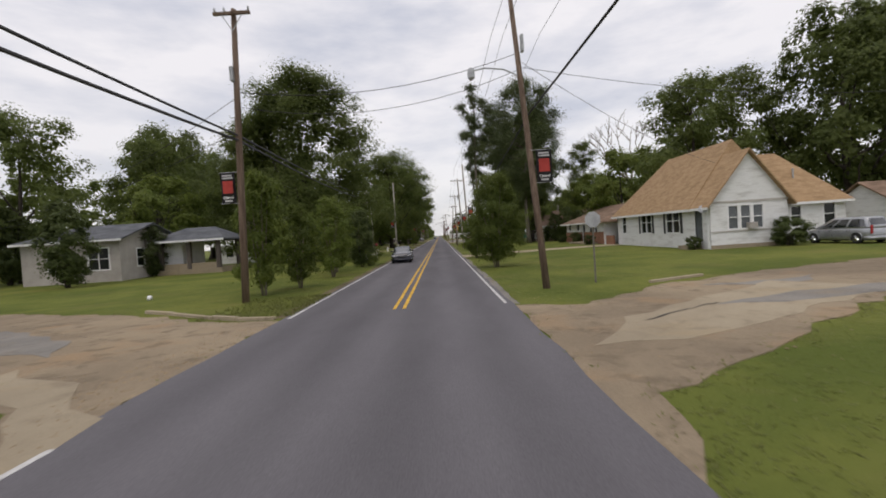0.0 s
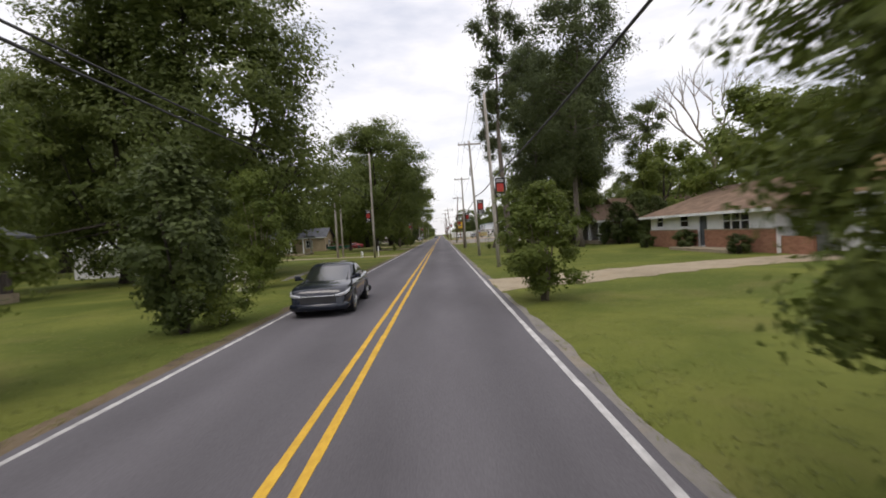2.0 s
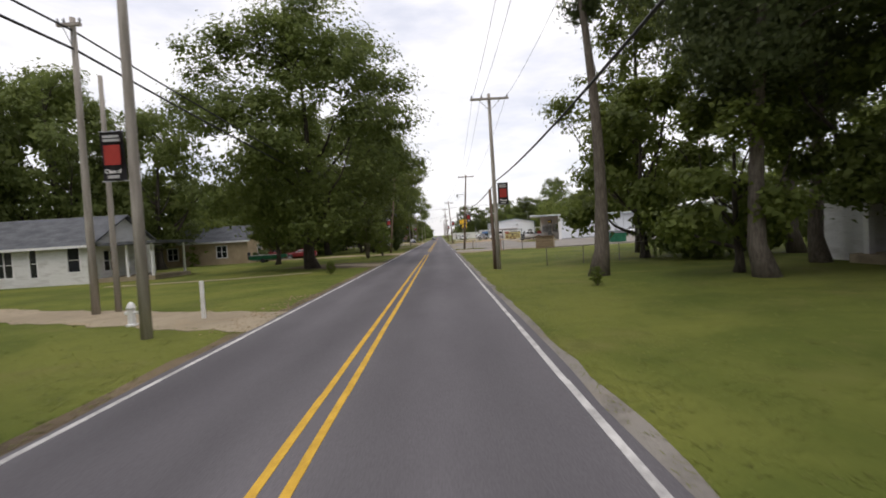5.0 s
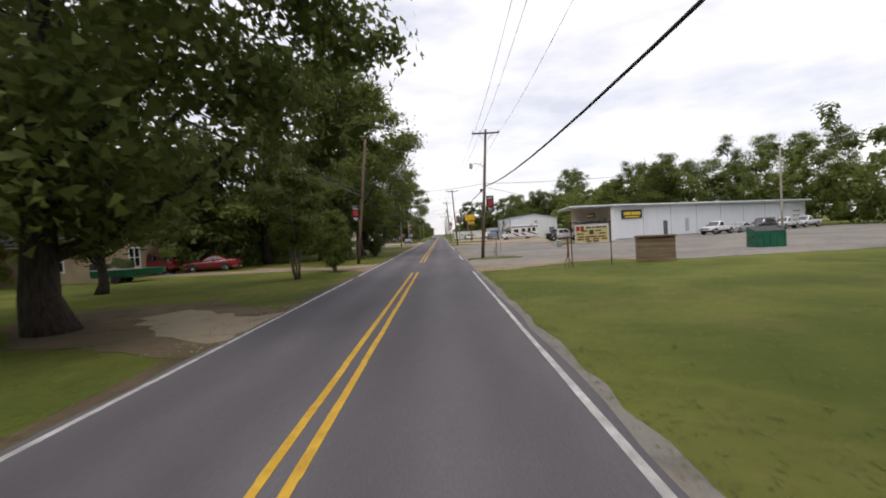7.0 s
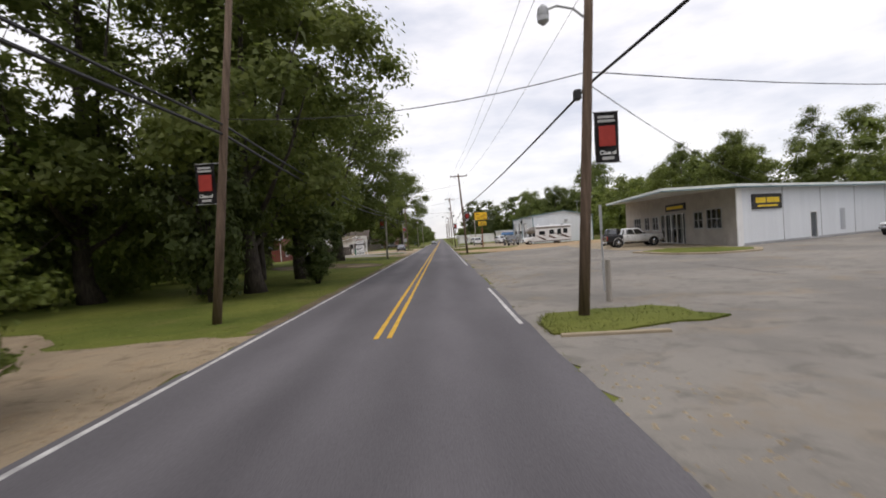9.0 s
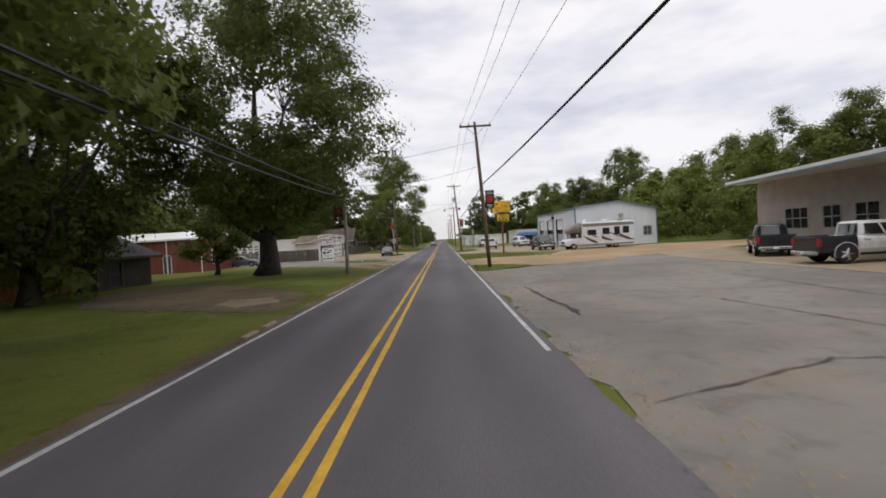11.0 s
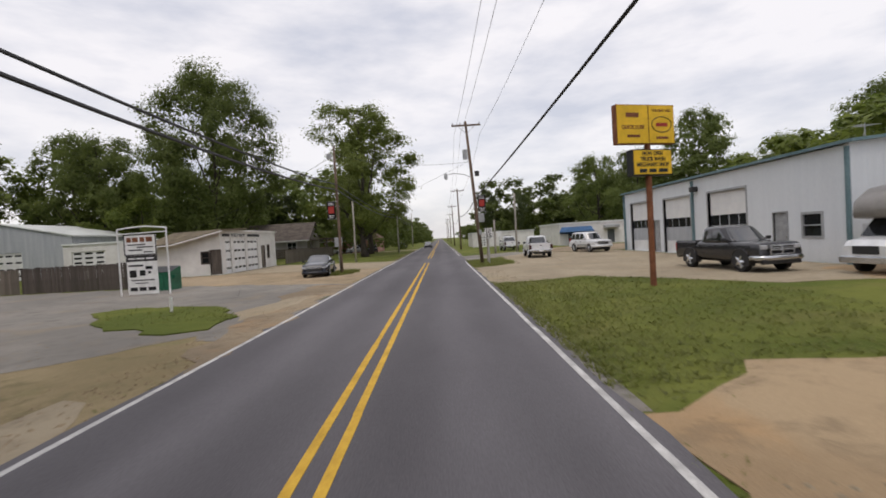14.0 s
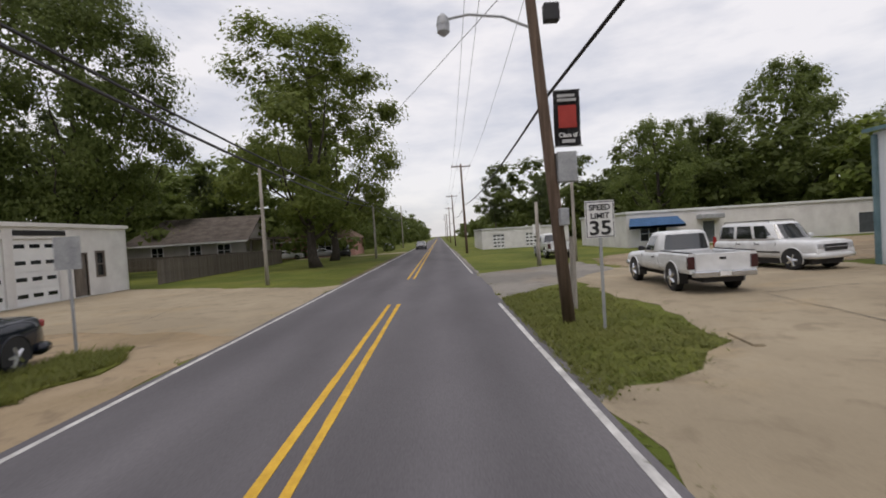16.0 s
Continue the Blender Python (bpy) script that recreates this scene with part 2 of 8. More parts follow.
M = {
    "asphalt": asphalt_material(),
    "concrete": ground_mat("pale_concrete", (0.282, 0.233, 0.163), (0.365, 0.305, 0.215), (0.21, 0.170, 0.118), (0.335, 0.258, 0.158), 0.0, 60),
    "lot": ground_mat("grey_lot", (0.185, 0.172, 0.155), (0.255, 0.236, 0.208), (0.138, 0.127, 0.112), (0.25, 0.20, 0.14), 0.0, 60),
    "dirt": ground_mat("tan_dirt_and_gravel", (0.215, 0.168, 0.115), (0.31, 0.245, 0.165), (0.125, 0.095, 0.064), (0.33, 0.215, 0.12), 0.0, 45, 0.6),
    "sandy": ground_mat("brown_sandy_dirt", (0.26, 0.197, 0.12), (0.36, 0.28, 0.185), (0.17, 0.13, 0.09), (0.38, 0.265, 0.155), 0.0, 45, 0.6),
    "orange": ground_mat("orange_dirt_and_gravel", (0.30, 0.212, 0.125), (0.40, 0.295, 0.18), (0.21, 0.155, 0.098), (0.43, 0.27, 0.135), 0.0, 45, 0.6),
    "dry_grass": ground_mat("dry_tan_grass", (0.215, 0.170, 0.092), (0.32, 0.25, 0.145), (0.14, 0.122, 0.058), (0.17, 0.17, 0.062), 0.0, 45, 0.6),
    "soil": ground_mat("dark_bare_soil", (0.105, 0.08, 0.052), (0.19, 0.145, 0.092), (0.06, 0.05, 0.032), (0.10, 0.105, 0.035), 0.0, 40, 0.6),
    "patch": ground_mat("dark_tar_patch", (0.06, 0.056, 0.052), (0.10, 0.092, 0.084), (0.04, 0.038, 0.036), (0.12, 0.105, 0.085), 0.0, 60, 0.4),
    "grass": ground_mat("mown_grass", (0.087, 0.110, 0.022), (0.150, 0.163, 0.036), (0.064, 0.083, 0.018), (0.180, 0.155, 0.058), 0.0, 50, 0.5, 0.1, 0.3, 0.4, 0.35),
    "blade": leafy("grass_blades", (0.118, 0.142, 0.032), (0.212, 0.215, 0.062), 0.5),
    "white_line": surface("worn_white_road_paint", (0.36, 0.35, 0.34), (0.60, 0.59, 0.57), 0.8, 2.5, 25, 0.1),
    "yellow_line": surface("worn_yellow_road_paint", (0.50, 0.30, 0.035), (0.66, 0.40, 0.05), 0.8, 2.0, 25, 0.1),
    "shingle_tan": surface("tan_shingles", (0.275, 0.178, 0.095), (0.385, 0.258, 0.145), 0.95, 1.2, 9, 0.4, stretch=(1, 1, 3)),
    "shingle_grey": surface("dark_grey_shingles", (0.075, 0.08, 0.088), (0.13, 0.135, 0.145), 0.95, 0.8, 9, 0.4, stretch=(1, 1, 3)),
    "shingle_worn": surface("worn_grey_brown_shingles", (0.085, 0.07, 0.06), (0.155, 0.13, 0.11), 0.95, 0.9, 9, 0.4, stretch=(1, 1, 3)),
    "shingle_olive": surface("olive_brown_shingles", (0.11, 0.09, 0.06), (0.19, 0.155, 0.105), 0.95, 0.9, 9, 0.4, stretch=(1, 1, 3)),
    "shingle_brown": surface("brown_shingles", (0.15, 0.10, 0.068), (0.25, 0.17, 0.12), 0.95, 0.9, 9, 0.4, stretch=(1, 1, 3)),
    "siding": surface("weathered_white_siding", (0.52, 0.51, 0.49), (0.72, 0.72, 0.71), 0.75, 1.1, 16, 0.35, stretch=(0.6, 0.6, 2.2), c=(0.66, 0.66, 0.65), ramp=(0.3, 0.52)),
    "paint_white": surface("white_paint", (0.70, 0.70, 0.70), (0.80, 0.80, 0.79), 0.6, 1.0, 25, 0.1),
    "metal_white": surface("white_metal_cladding", (0.66, 0.69, 0.72), (0.71, 0.74, 0.77), 0.5, 0.4, 12, 0.08, stretch=(4, 4, 0.3)),
    "metal_grey": surface("grey_metal_cladding", (0.36, 0.38, 0.41), (0.46, 0.48, 0.50), 0.45, 0.5, 12, 0.15, stretch=(4, 4, 0.3)),
    "metal_red": surface("barn_red_cladding", (0.15, 0.045, 0.035), (0.21, 0.065, 0.05), 0.55, 0.5, 12, 0.15, stretch=(4, 4, 0.3)),
    "roof_white": surface("pale_metal_roof", (0.62, 0.64, 0.62), (0.76, 0.78, 0.75), 0.4, 0.6, 15, 0.1),
    "trim_green": surface("grey_green_trim", (0.10, 0.17, 0.19), (0.15, 0.23, 0.25), 0.5, 2, 20, 0.1),
    "block_white": surface("painted_block_wall", (0.62, 0.60, 0.58), (0.75, 0.735, 0.71), 0.8, 0.9, 20, 0.3, c=(0.55, 0.53, 0.50)),
    "pink": surface("pink_stucco", (0.52, 0.28, 0.24), (0.62, 0.35, 0.30), 0.85, 0.8, 20, 0.2),
    "tan_wall": surface("tan_siding", (0.36, 0.28, 0.18), (0.46, 0.36, 0.24), 0.8, 0.8, 20, 0.2),
    "beige_wall": surface("beige_stucco", (0.36, 0.33, 0.30), (0.45, 0.42, 0.385), 0.85, 0.8, 20, 0.2),
    "wood": surface("weathered_wood", (0.12, 0.10, 0.085), (0.21, 0.18, 0.15), 0.9, 1.5, 30, 0.4, stretch=(6, 6, 0.6), per_object=0.2),
    "wood_dark": surface("dark_weathered_wood", (0.06, 0.05, 0.045), (0.12, 0.10, 0.085), 0.9, 1.5, 30, 0.4, stretch=(6, 6, 0.6), per_object=0.25),
    "pole_brown": surface("brown_creosoted_pole", (0.095, 0.065, 0.046), (0.19, 0.135, 0.10), 0.9, 1.2, 25, 0.5, stretch=(8, 8, 0.5)),
    "pole_grey": surface("grey_weathered_pole", (0.25, 0.225, 0.195), (0.42, 0.385, 0.34), 0.9, 1.2, 25, 0.5, stretch=(8, 8, 0.5)),
    # bark near black: the shade below the crowns is included in its colour
    "bark": surface("rough_bark_shaded", (0.03, 0.025, 0.021), (0.085, 0.07, 0.057), 0.95, 2.5, 14, 0.9, stretch=(5, 5, 0.8)),
    "bark_pale": surface("pale_bark", (0.14, 0.115, 0.09), (0.26, 0.22, 0.175), 0.95, 2.5, 14, 0.8, stretch=(5, 5, 0.8)),
    "bark_mid": surface("grey_brown_bark", (0.085, 0.07, 0.057), (0.17, 0.145, 0.12), 0.95, 2.5, 14, 0.9, stretch=(5, 5, 0.8)),
    "steel": surface("galvanised_steel", (0.30, 0.31, 0.32), (0.42, 0.43, 0.44), 0.5, 3, 40, 0.1, 0.2),
    "black": plain("black_rubber_and_plastic", (0.025, 0.025, 0.027), 0.6),
    "tyre": plain("tyre_rubber", (0.022, 0.022, 0.023), 0.85, spec=0.2),
    "chrome": plain("bright_metal", (0.55, 0.56, 0.58), 0.25, 0.9),
    "glass": plain("dark_window_glass", (0.014, 0.016, 0.018), 0.05, spec=0.42),
    "glass_mid": plain("grey_window_glass", (0.10, 0.11, 0.12), 0.12, spec=0.6),
    "lens": plain("clear_lamp_lens", (0.42, 0.43, 0.45), 0.12, spec=0.6),
    "lens_dark": plain("dark_lamp_lens", (0.05, 0.012, 0.014), 0.2, spec=0.6),
    "lens_red": plain("red_lamp_lens", (0.32, 0.02, 0.02), 0.2, spec=0.6),
    "car_white": plain("white_car_paint", (0.66, 0.67, 0.68), 0.3, spec=0.5, coat=0.6),
    "car_silver": plain("silver_car_paint", (0.33, 0.34, 0.355), 0.3, 0.4, coat=0.6),
    "car_grey": plain("dark_grey_car_paint", (0.026, 0.026, 0.030), 0.25, 0.1, spec=0.35, coat=0.5),
    "car_blue": plain("dark_blue_car_paint", (0.005, 0.008, 0.017), 0.14, 0.0, spec=0.3, coat=0.5),
    "car_glass": plain("dark_car_glass", (0.012, 0.014, 0.016), 0.02, spec=0.9, coat=0.9),
    "car_red": plain("dark_red_car_paint", (0.20, 0.014, 0.018), 0.3, 0.1, coat=0.7),
    "sign_yellow": plain("yellow_sign_face", (0.74, 0.46, 0.015), 0.5),
    "sign_white": plain("white_sign_face", (0.74, 0.74, 0.73), 0.5),
    "ink": plain("black_lettering", (0.015, 0.015, 0.016), 0.6),
    "ink_yellow": plain("yellow_lettering", (0.75, 0.52, 0.03), 0.6),
    "red": plain("red_print", (0.36, 0.035, 0.025), 0.6),
    "banner_grey": plain("pale_banner_print", (0.42, 0.42, 0.42), 0.6),
    "banner_black": plain("black_vinyl", (0.03, 0.028, 0.03), 0.6),
    "green_bin": surface("green_painted_steel", (0.012, 0.10, 0.055), (0.025, 0.15, 0.085), 0.5, 1.5, 25, 0.15),
    "old_wire": surface("dull_weathered_steel", (0.115, 0.105, 0.09), (0.19, 0.17, 0.145), 0.7, 3, 40, 0.1, 0.1),
    "rust": surface("rusty_steel", (0.15, 0.055, 0.03), (0.25, 0.10, 0.05), 0.85, 3, 30, 0.3),
    # darker copy of the brick, with the shade of the pines in its colour
    "brick_shaded": surface("old_brick_shaded", (0.10, 0.055, 0.042), (0.17, 0.09, 0.065), 0.9, 2.0, 18, 0.4, stretch=(1, 1, 3)),
    "car_gunmetal": plain("gunmetal_car_paint", (0.13, 0.13, 0.145), 0.3, 0.4, coat=0.6),
    "taupe": plain("taupe_fibreglass", (0.20, 0.185, 0.17), 0.4, coat=0.3),
    "brown_stripe": plain("brown_vinyl_stripe", (0.085, 0.05, 0.035), 0.45),
    "brick": surface("red_brown_brick", (0.26, 0.125, 0.075), (0.37, 0.19, 0.12), 0.9, 2.0, 18, 0.4, stretch=(1, 1, 3)),
    "blue_awning": plain("blue_awning_cloth", (0.10, 0.22, 0.42), 0.7),
    "leaf_oak": leafy("oak_leaves", (0.078, 0.110, 0.028), (0.178, 0.212, 0.056), 0.54),
    "leaf_mid": leafy("hardwood_leaves", (0.087, 0.122, 0.026), (0.207, 0.236, 0.060), 0.54),
    "banner_cream": plain("cream_yellow_vinyl", (0.66, 0.56, 0.27), 0.6),
    "wood_tan": surface("tan_boards", (0.19, 0.14, 0.09), (0.28, 0.21, 0.14), 0.9, 1.5, 30, 0.4, stretch=(0.6, 6, 6), per_object=0.2),
    "blossom": plain("cream_blossom", (0.62, 0.60, 0.50), 0.8),
    "leaf_light": leafy("light_green_leaves", (0.070, 0.108, 0.018), (0.21, 0.245, 0.055), 0.5),
    "leaf_dark": leafy("dark_green_leaves", (0.047, 0.068, 0.021), (0.122, 0.150, 0.044), 0.42),
    "leaf_pine": leafy("pine_needles", (0.061, 0.086, 0.036), (0.143, 0.168, 0.068), 0.52),
}


# ---------------------------------------------------------------- mesh helpers
def finish(bm, name):
    me = bpy.data.meshes.new(name)
    bm.normal_update()
    bm.to_mesh(me)
    bm.free()
    return me


def part(name, bm, mat, parent, label="", m=None, smooth=False):
    me = bm if isinstance(bm, bpy.types.Mesh) else finish(bm, name)
    if not me.materials:
        me.materials.append(M[mat])
    if smooth:
        me.polygons.foreach_set("use_smooth", [True] * len(me.polygons))
    ob = new(name, me)
    ob.parent = parent
    if m is not None:
        ob.matrix_basis = m
    if label:
        ob["label"] = label
    return ob


def thing(name, m, label, category, group="", kind=""):
    ob = new(name)
    ob.empty_display_size = 0.3
    ob.matrix_basis = m
    return tagged(ob, label, category, group, kind)


def box(bm, x0, x1, y0, y1, z0, z1, m=None, bevel=0.0):
    r = bmesh.ops.create_cube(bm, size=1.0)
    vs = r["verts"]
    t = Matrix.Translation(((x0 + x1) / 2, (y0 + y1) / 2, (z0 + z1) / 2)) @ Matrix.Diagonal((abs(x1 - x0), abs(y1 - y0), abs(z1 - z0), 1))
    bmesh.ops.transform(bm, matrix=(m @ t) if m is not None else t, verts=vs)
    if bevel:
        es = list({e for v in vs for e in v.link_edges})
        bmesh.ops.bevel(bm, geom=es, offset=bevel, segments=2, affect="EDGES", profile=0.5)
    return bm


def box_mesh(*a, **k):
    return box(bmesh.new(), *a, **k)


def frame_bars(x0, x1, z0, z1, w):
    """A flat picture frame in front of the plane y = 0."""
    bm = bmesh.new()
    for a, b, c, d in ((x0, x0 + w, z0, z1), (x1 - w, x1, z0, z1), (x0 + w, x1 - w, z0, z0 + w), (x0 + w, x1 - w, z1 - w, z1)):
        box(bm, a, b, -0.05, -0.031, c, d)
    return bm


def tube(bm, pts, radii, seg=8, cap=True):
    """A tube through points with a radius at each."""
    pts = [Vector(p) for p in pts]
    rings = []
    for i, p in enumerate(pts):
        d = (pts[min(i + 1, len(pts) - 1)] - pts[max(i - 1, 0)]).normalized()
        a = d.orthogonal().normalized() if i == 0 else (rings[-1][1] - d * rings[-1][1].dot(d)).normalized()
        b = d.cross(a)
        r = radii[i] if isinstance(radii, (list, tuple)) else radii
        rings.append(([bm.verts.new(p + r * (math.cos(k * math.tau / seg) * a + math.sin(k * math.tau / seg) * b)) for k in range(seg)], a))
    for (u, _), (v, _) in zip(rings, rings[1:]):
        for k in range(seg):
            bm.faces.new((u[k], u[(k + 1) % seg], v[(k + 1) % seg], v[k]))
    if cap:
        bm.faces.new(list(reversed(rings[0][0])))
        bm.faces.new(rings[-1][0])
    return bm


def prism(bm, outline, z0, z1):
    """A flat-topped solid over an outline that runs counterclockwise."""
    lo = [bm.verts.new((x, y, z0)) for x, y in outline]
    hi = [bm.verts.new((x, y, z1)) for x, y in outline]
    bm.faces.new(hi)
    bm.faces.new(list(reversed(lo)))
    n = len(lo)
    for i in range(n):
        bm.faces.new((lo[i], lo[(i + 1) % n], hi[(i + 1) % n], hi[i]))
    return bm


def rough_outline(pts, step=0.8, amount=0.22, seed=0):
    """An outline with uneven, crumbled edges."""
    rnd = random.Random(seed)
    out = []
    for (ax, ay), (bx, by) in zip(pts, pts[1:] + pts[:1]):
        n = max(1, int(math.hypot(bx - ax, by - ay) / step))
        for i in range(n):
            f = i / n
            k = 0 if i == 0 else amount
            out.append((ax + (bx - ax) * f + rnd.uniform(-k, k), ay + (by - ay) * f + rnd.uniform(-k, k)))
    return out


def lettering(text, size, mat, parent, m, name="lettering", width=None):
    cu = bpy.data.curves.new(name, "FONT")
    cu.body, cu.size, cu.align_x, cu.align_y, cu.extrude = text, size, "CENTER", "CENTER", 0.004
    cu.offset, cu.resolution_u = size * 0.022, 3
    tmp = new(name, cu)
    bpy.context.view_layer.update()
    me = bpy.data.meshes.new_from_object(tmp)
    w = tmp.dimensions.x
    bpy.data.objects.remove(tmp)
    bpy.data.curves.remove(cu)
    if width and w > 0:
        me.transform(Matrix.Diagonal((width / w, 1, 1, 1)))
    me.materials.clear()
    me.materials.append(M[mat])
    ob = new(name, me)
    ob.parent = parent
    ob.matrix_basis = m
    return ob


# ---------------------------------------------------------------- ground and road
bm = bmesh.new()
g = [bm.verts.new(p) for p in ((-1500, -600, 0), (1500, -600, 0), (1500, 2400, 0), (-1500, 2400, 0))]
bm.faces.new(g)
ground = new("ground", finish(bm, "ground"))
ground.data.materials.append(M["grass"])
tagged(ground, "mown green grass with dry and worn patches", "ground", kind="structure")

XL, XR, XC = -5.05, 1.75, -1.66          # edge lines and the middle of the road
bm = bmesh.new()
rnd = random.Random(4)
ys = [-60 + 1.5 * i for i in range(330)]
left = [(XL - 0.19 + rnd.uniform(-0.05, 0.05), y) for y in ys]
right = [(XR + 0.20 + rnd.uniform(-0.06, 0.06), y) for y in ys]
for a, b, c, d in zip(left, right, right[1:], left[1:]):
    bm.faces.new([bm.verts.new((x, y, 0.02)) for x, y in (a, b, c, d)])
bmesh.ops.remove_doubles(bm, verts=bm.verts, dist=0.001)
bm.faces.new([bm.verts.new(p) for p in ((XL - 0.3, 433.5, 0.02), (XR + 0.3, 433.5, 0.02), (XR + 0.3, 2000, 0.02), (XL - 0.3, 2000, 0.02))])
road = new("road", finish(bm, "road"))
road.data.materials.append(M["asphalt"])
tagged(road, "two-lane grey asphalt road with worn wheel paths", "road", kind="structure")


def stripe(x, y0, y1, w, mat, label):
    bm = bmesh.new()
    rnd = random.Random(int(y0 * 7 + x * 13))
    n = max(1, int((y1 - y0) / 2.0)) if y1 < 500 else 60
    for i in range(n):
        a, b = y0 + (y1 - y0) * i / n, y0 + (y1 - y0) * (i + 1) / n
        ja, jb = rnd.uniform(-0.008, 0.008), rnd.uniform(-0.008, 0.008)
        box(bm, x - w / 2 + ja, x + w / 2 + jb, a, b, 0.018, 0.0265)
    return tagged(part("road_marking", bm, mat, None), label, "road marking", "road markings", "structure")


for a, b in ((18.2, 128.7), (141.0, 149.3), (166.0, 193.9), (197.5, 240.2), (252.0, 308), (316, 900)):
    stripe(XR, a, b, 0.105, "white_line", "worn white edge line along the road")
for a, b in ((-40, 9.0), (17.9, 128.0), (130.0, 199.5), (201.3, 900)):
    stripe(XL, a, b, 0.105, "white_line", "worn white edge line along the road")
for a, b in ((-40, 4), (18.4, 130.4), (138.7 + 1.6, 241.4), (250.7, 900)):
    for x in (XC - 0.16, XC + 0.16):
        stripe(x, a, b, 0.115, "yellow_line", "yellow centre line, one of a pair")


PAVED = []


def apron(name, pts, mat, label, z=0.012, seed=0, amount=0.25):
    line = rough_outline(pts, 0.7, amount, seed)
    PAVED.append((line, mat))
    bm = bmesh.new()
    z += 0.0004 * (seed % 13)
    hi = [bm.verts.new((x, y, z)) for x, y in line]
    lo = [bm.verts.new((x, y, -0.03)) for x, y in line]
    for tri in mathutils.geometry.tessellate_polygon([[Vector((x, y, 0)) for x, y in line]]):
        f = bm.faces.new([hi[i] for i in tri])
        f.normal_update()
        if f.normal.z < 0:
            f.normal_flip()
    for i in range(len(line)):
        j = (i + 1) % len(line)
        bm.faces.new((lo[i], lo[j], hi[j], hi[i]))
    return tagged(part(name, bm, mat, None), label, "paving", kind="structure")


RE, LE = XR + 0.1, XL - 0.1
apron("side_street", [(LE, 8.0), (LE, 17.6), (-7.8, 18.4), (-11.8, 21.0), (-21, 25.0), (-60, 39), (-60, 30), (-21, 17.5), (-9, 12.6), (-7.0, 10.5)], "dirt", "dusty pale side street meeting the road", seed=1)
apron("side_street", [(RE, 6.5), (2.6, 9.6), (4.4, 10.7), (11, 15.2), (24, 19.5), (60, 30), (60, 38), (24, 26), (20, 24.4), (12.5, 22.2), (7.3, 20.0), (4.0, 17.0), (RE, 17.7)], "dirt", "dusty pale side street with cracked concrete", seed=2)
apron("concrete_slab", [(2.6, 12.2), (5.2, 12.6), (12.5, 16.6), (11.0, 19.4), (6.5, 16.2), (4.2, 14.8)], "concrete", "cracked concrete slab in the side street", 0.02, 3)
apron("driveway", [(RE, 48.8), (2.9, 49.6), (6.5, 50.4), (12, 52.6), (20, 53.5), (20, 57.4), (11.2, 56.0), (5.5, 54.4), (2.2, 53.6), (RE, 53.6)], "concrete", "pale concrete driveway", seed=4)
apron("driveway", [(LE, 86.0), (LE, 89.4), (-14.7, 92.9), (-26, 98.4), (-44, 106), (-46, 103.5), (-26, 95.3), (-14.7, 90.2), (-8, 87.2)], "concrete", "pale concrete driveway across the lawn", seed=5)
apron("sidewalk", [(-10.0, 60), (-9.5, 60), (-10.3, 73), (-10.5, 84), (-11.2, 84), (-11.0, 73)], "lot", "narrow overgrown concrete pavement", 0.015, 6, 0.16)
apron("bare_soil", [(LE, 111.6), (LE, 117.8), (-6.4, 118.6), (-9.5, 121.6), (-13.6, 121), (-15, 118), (-11, 113.6), (-7.4, 112.6)], "soil", "worn bare soil under a tree", 0.008, 7)
apron("driveway", [(-5.6, 112.9), (LE, 113.2), (LE, 117.3), (-5.9, 116.6), (-9.3, 119.2), (-10.2, 117.6), (-7.6, 114.2)], "concrete", "old broken concrete drive", 0.016, 8)
apron("driveway", [(LE, 136.8), (LE, 142.0), (-10, 141.6), (-19.3, 143.2), (-28, 147.5), (-29, 143), (-18, 139.4), (-10, 138.0)], "dirt", "pale gravel driveway", seed=9)
apron("driveway", [(LE, 133.6), (LE, 136.9), (-6.4, 137.4), (-13, 144.2), (-17, 146.0), (-17, 143), (-10, 139)], "dirt", "dusty entrance beside the road", 0.009, 10)
apron("parking_lot", [(RE, 128.6), (5.5, 130.6), (10.7, 132.8), (13.0, 129.6), (27, 129.4), (60, 132), (72, 180), (60, 183), (25, 168.5), (24, 194), (27, 203), (14.5, 196.0), (4.9, 188.6), (RE, 188.2)], "lot", "wide grey gravelled parking lot", seed=11, amount=0.35)
apron("dirt_yard", [(RE, 195.0), (2.6, 195.0), (5.0, 192.8), (6.6, 190.6), (8.2, 190.6), (14.4, 194.6), (17.9, 196.8), (30, 202.4), (46, 214), (32, 218.8), (16, 219), (11.1, 205.6), (4.4, 206.4), (2.4, 204.5), (RE, 204.5)], "orange", "orange dirt and gravel yard", 0.013, 12, 0.35)
apron("forecourt", [(RE, 220.0), (6.4, 221.6), (11.5, 215), (17.6, 214.0), (17.6, 246), (14, 247), (9, 250), (5.5, 246), (5.6, 236.5), (5.2, 234.0), (3.8, 232.5), (RE, 231.4)], "concrete", "pale concrete forecourt", seed=13)
apron("driveway", [(RE, 241), (6, 246), (9, 250), (9, 256), (RE, 251.5)], "lot", "grey driveway beside the forecourt", seed=14)
apron("dirt_yard", [(LE, 198.6), (LE, 209), (-6.8, 213.0), (-8.2, 210.0), (-9.6, 208.8), (-10.6, 207.4), (-11.0, 204.6), (-8.8, 202.0), (-7.6, 199.6), (-6.4, 197.6)], "dry_grass", "tan dirt and dry grass shoulder beside the road", 0.008, 15)
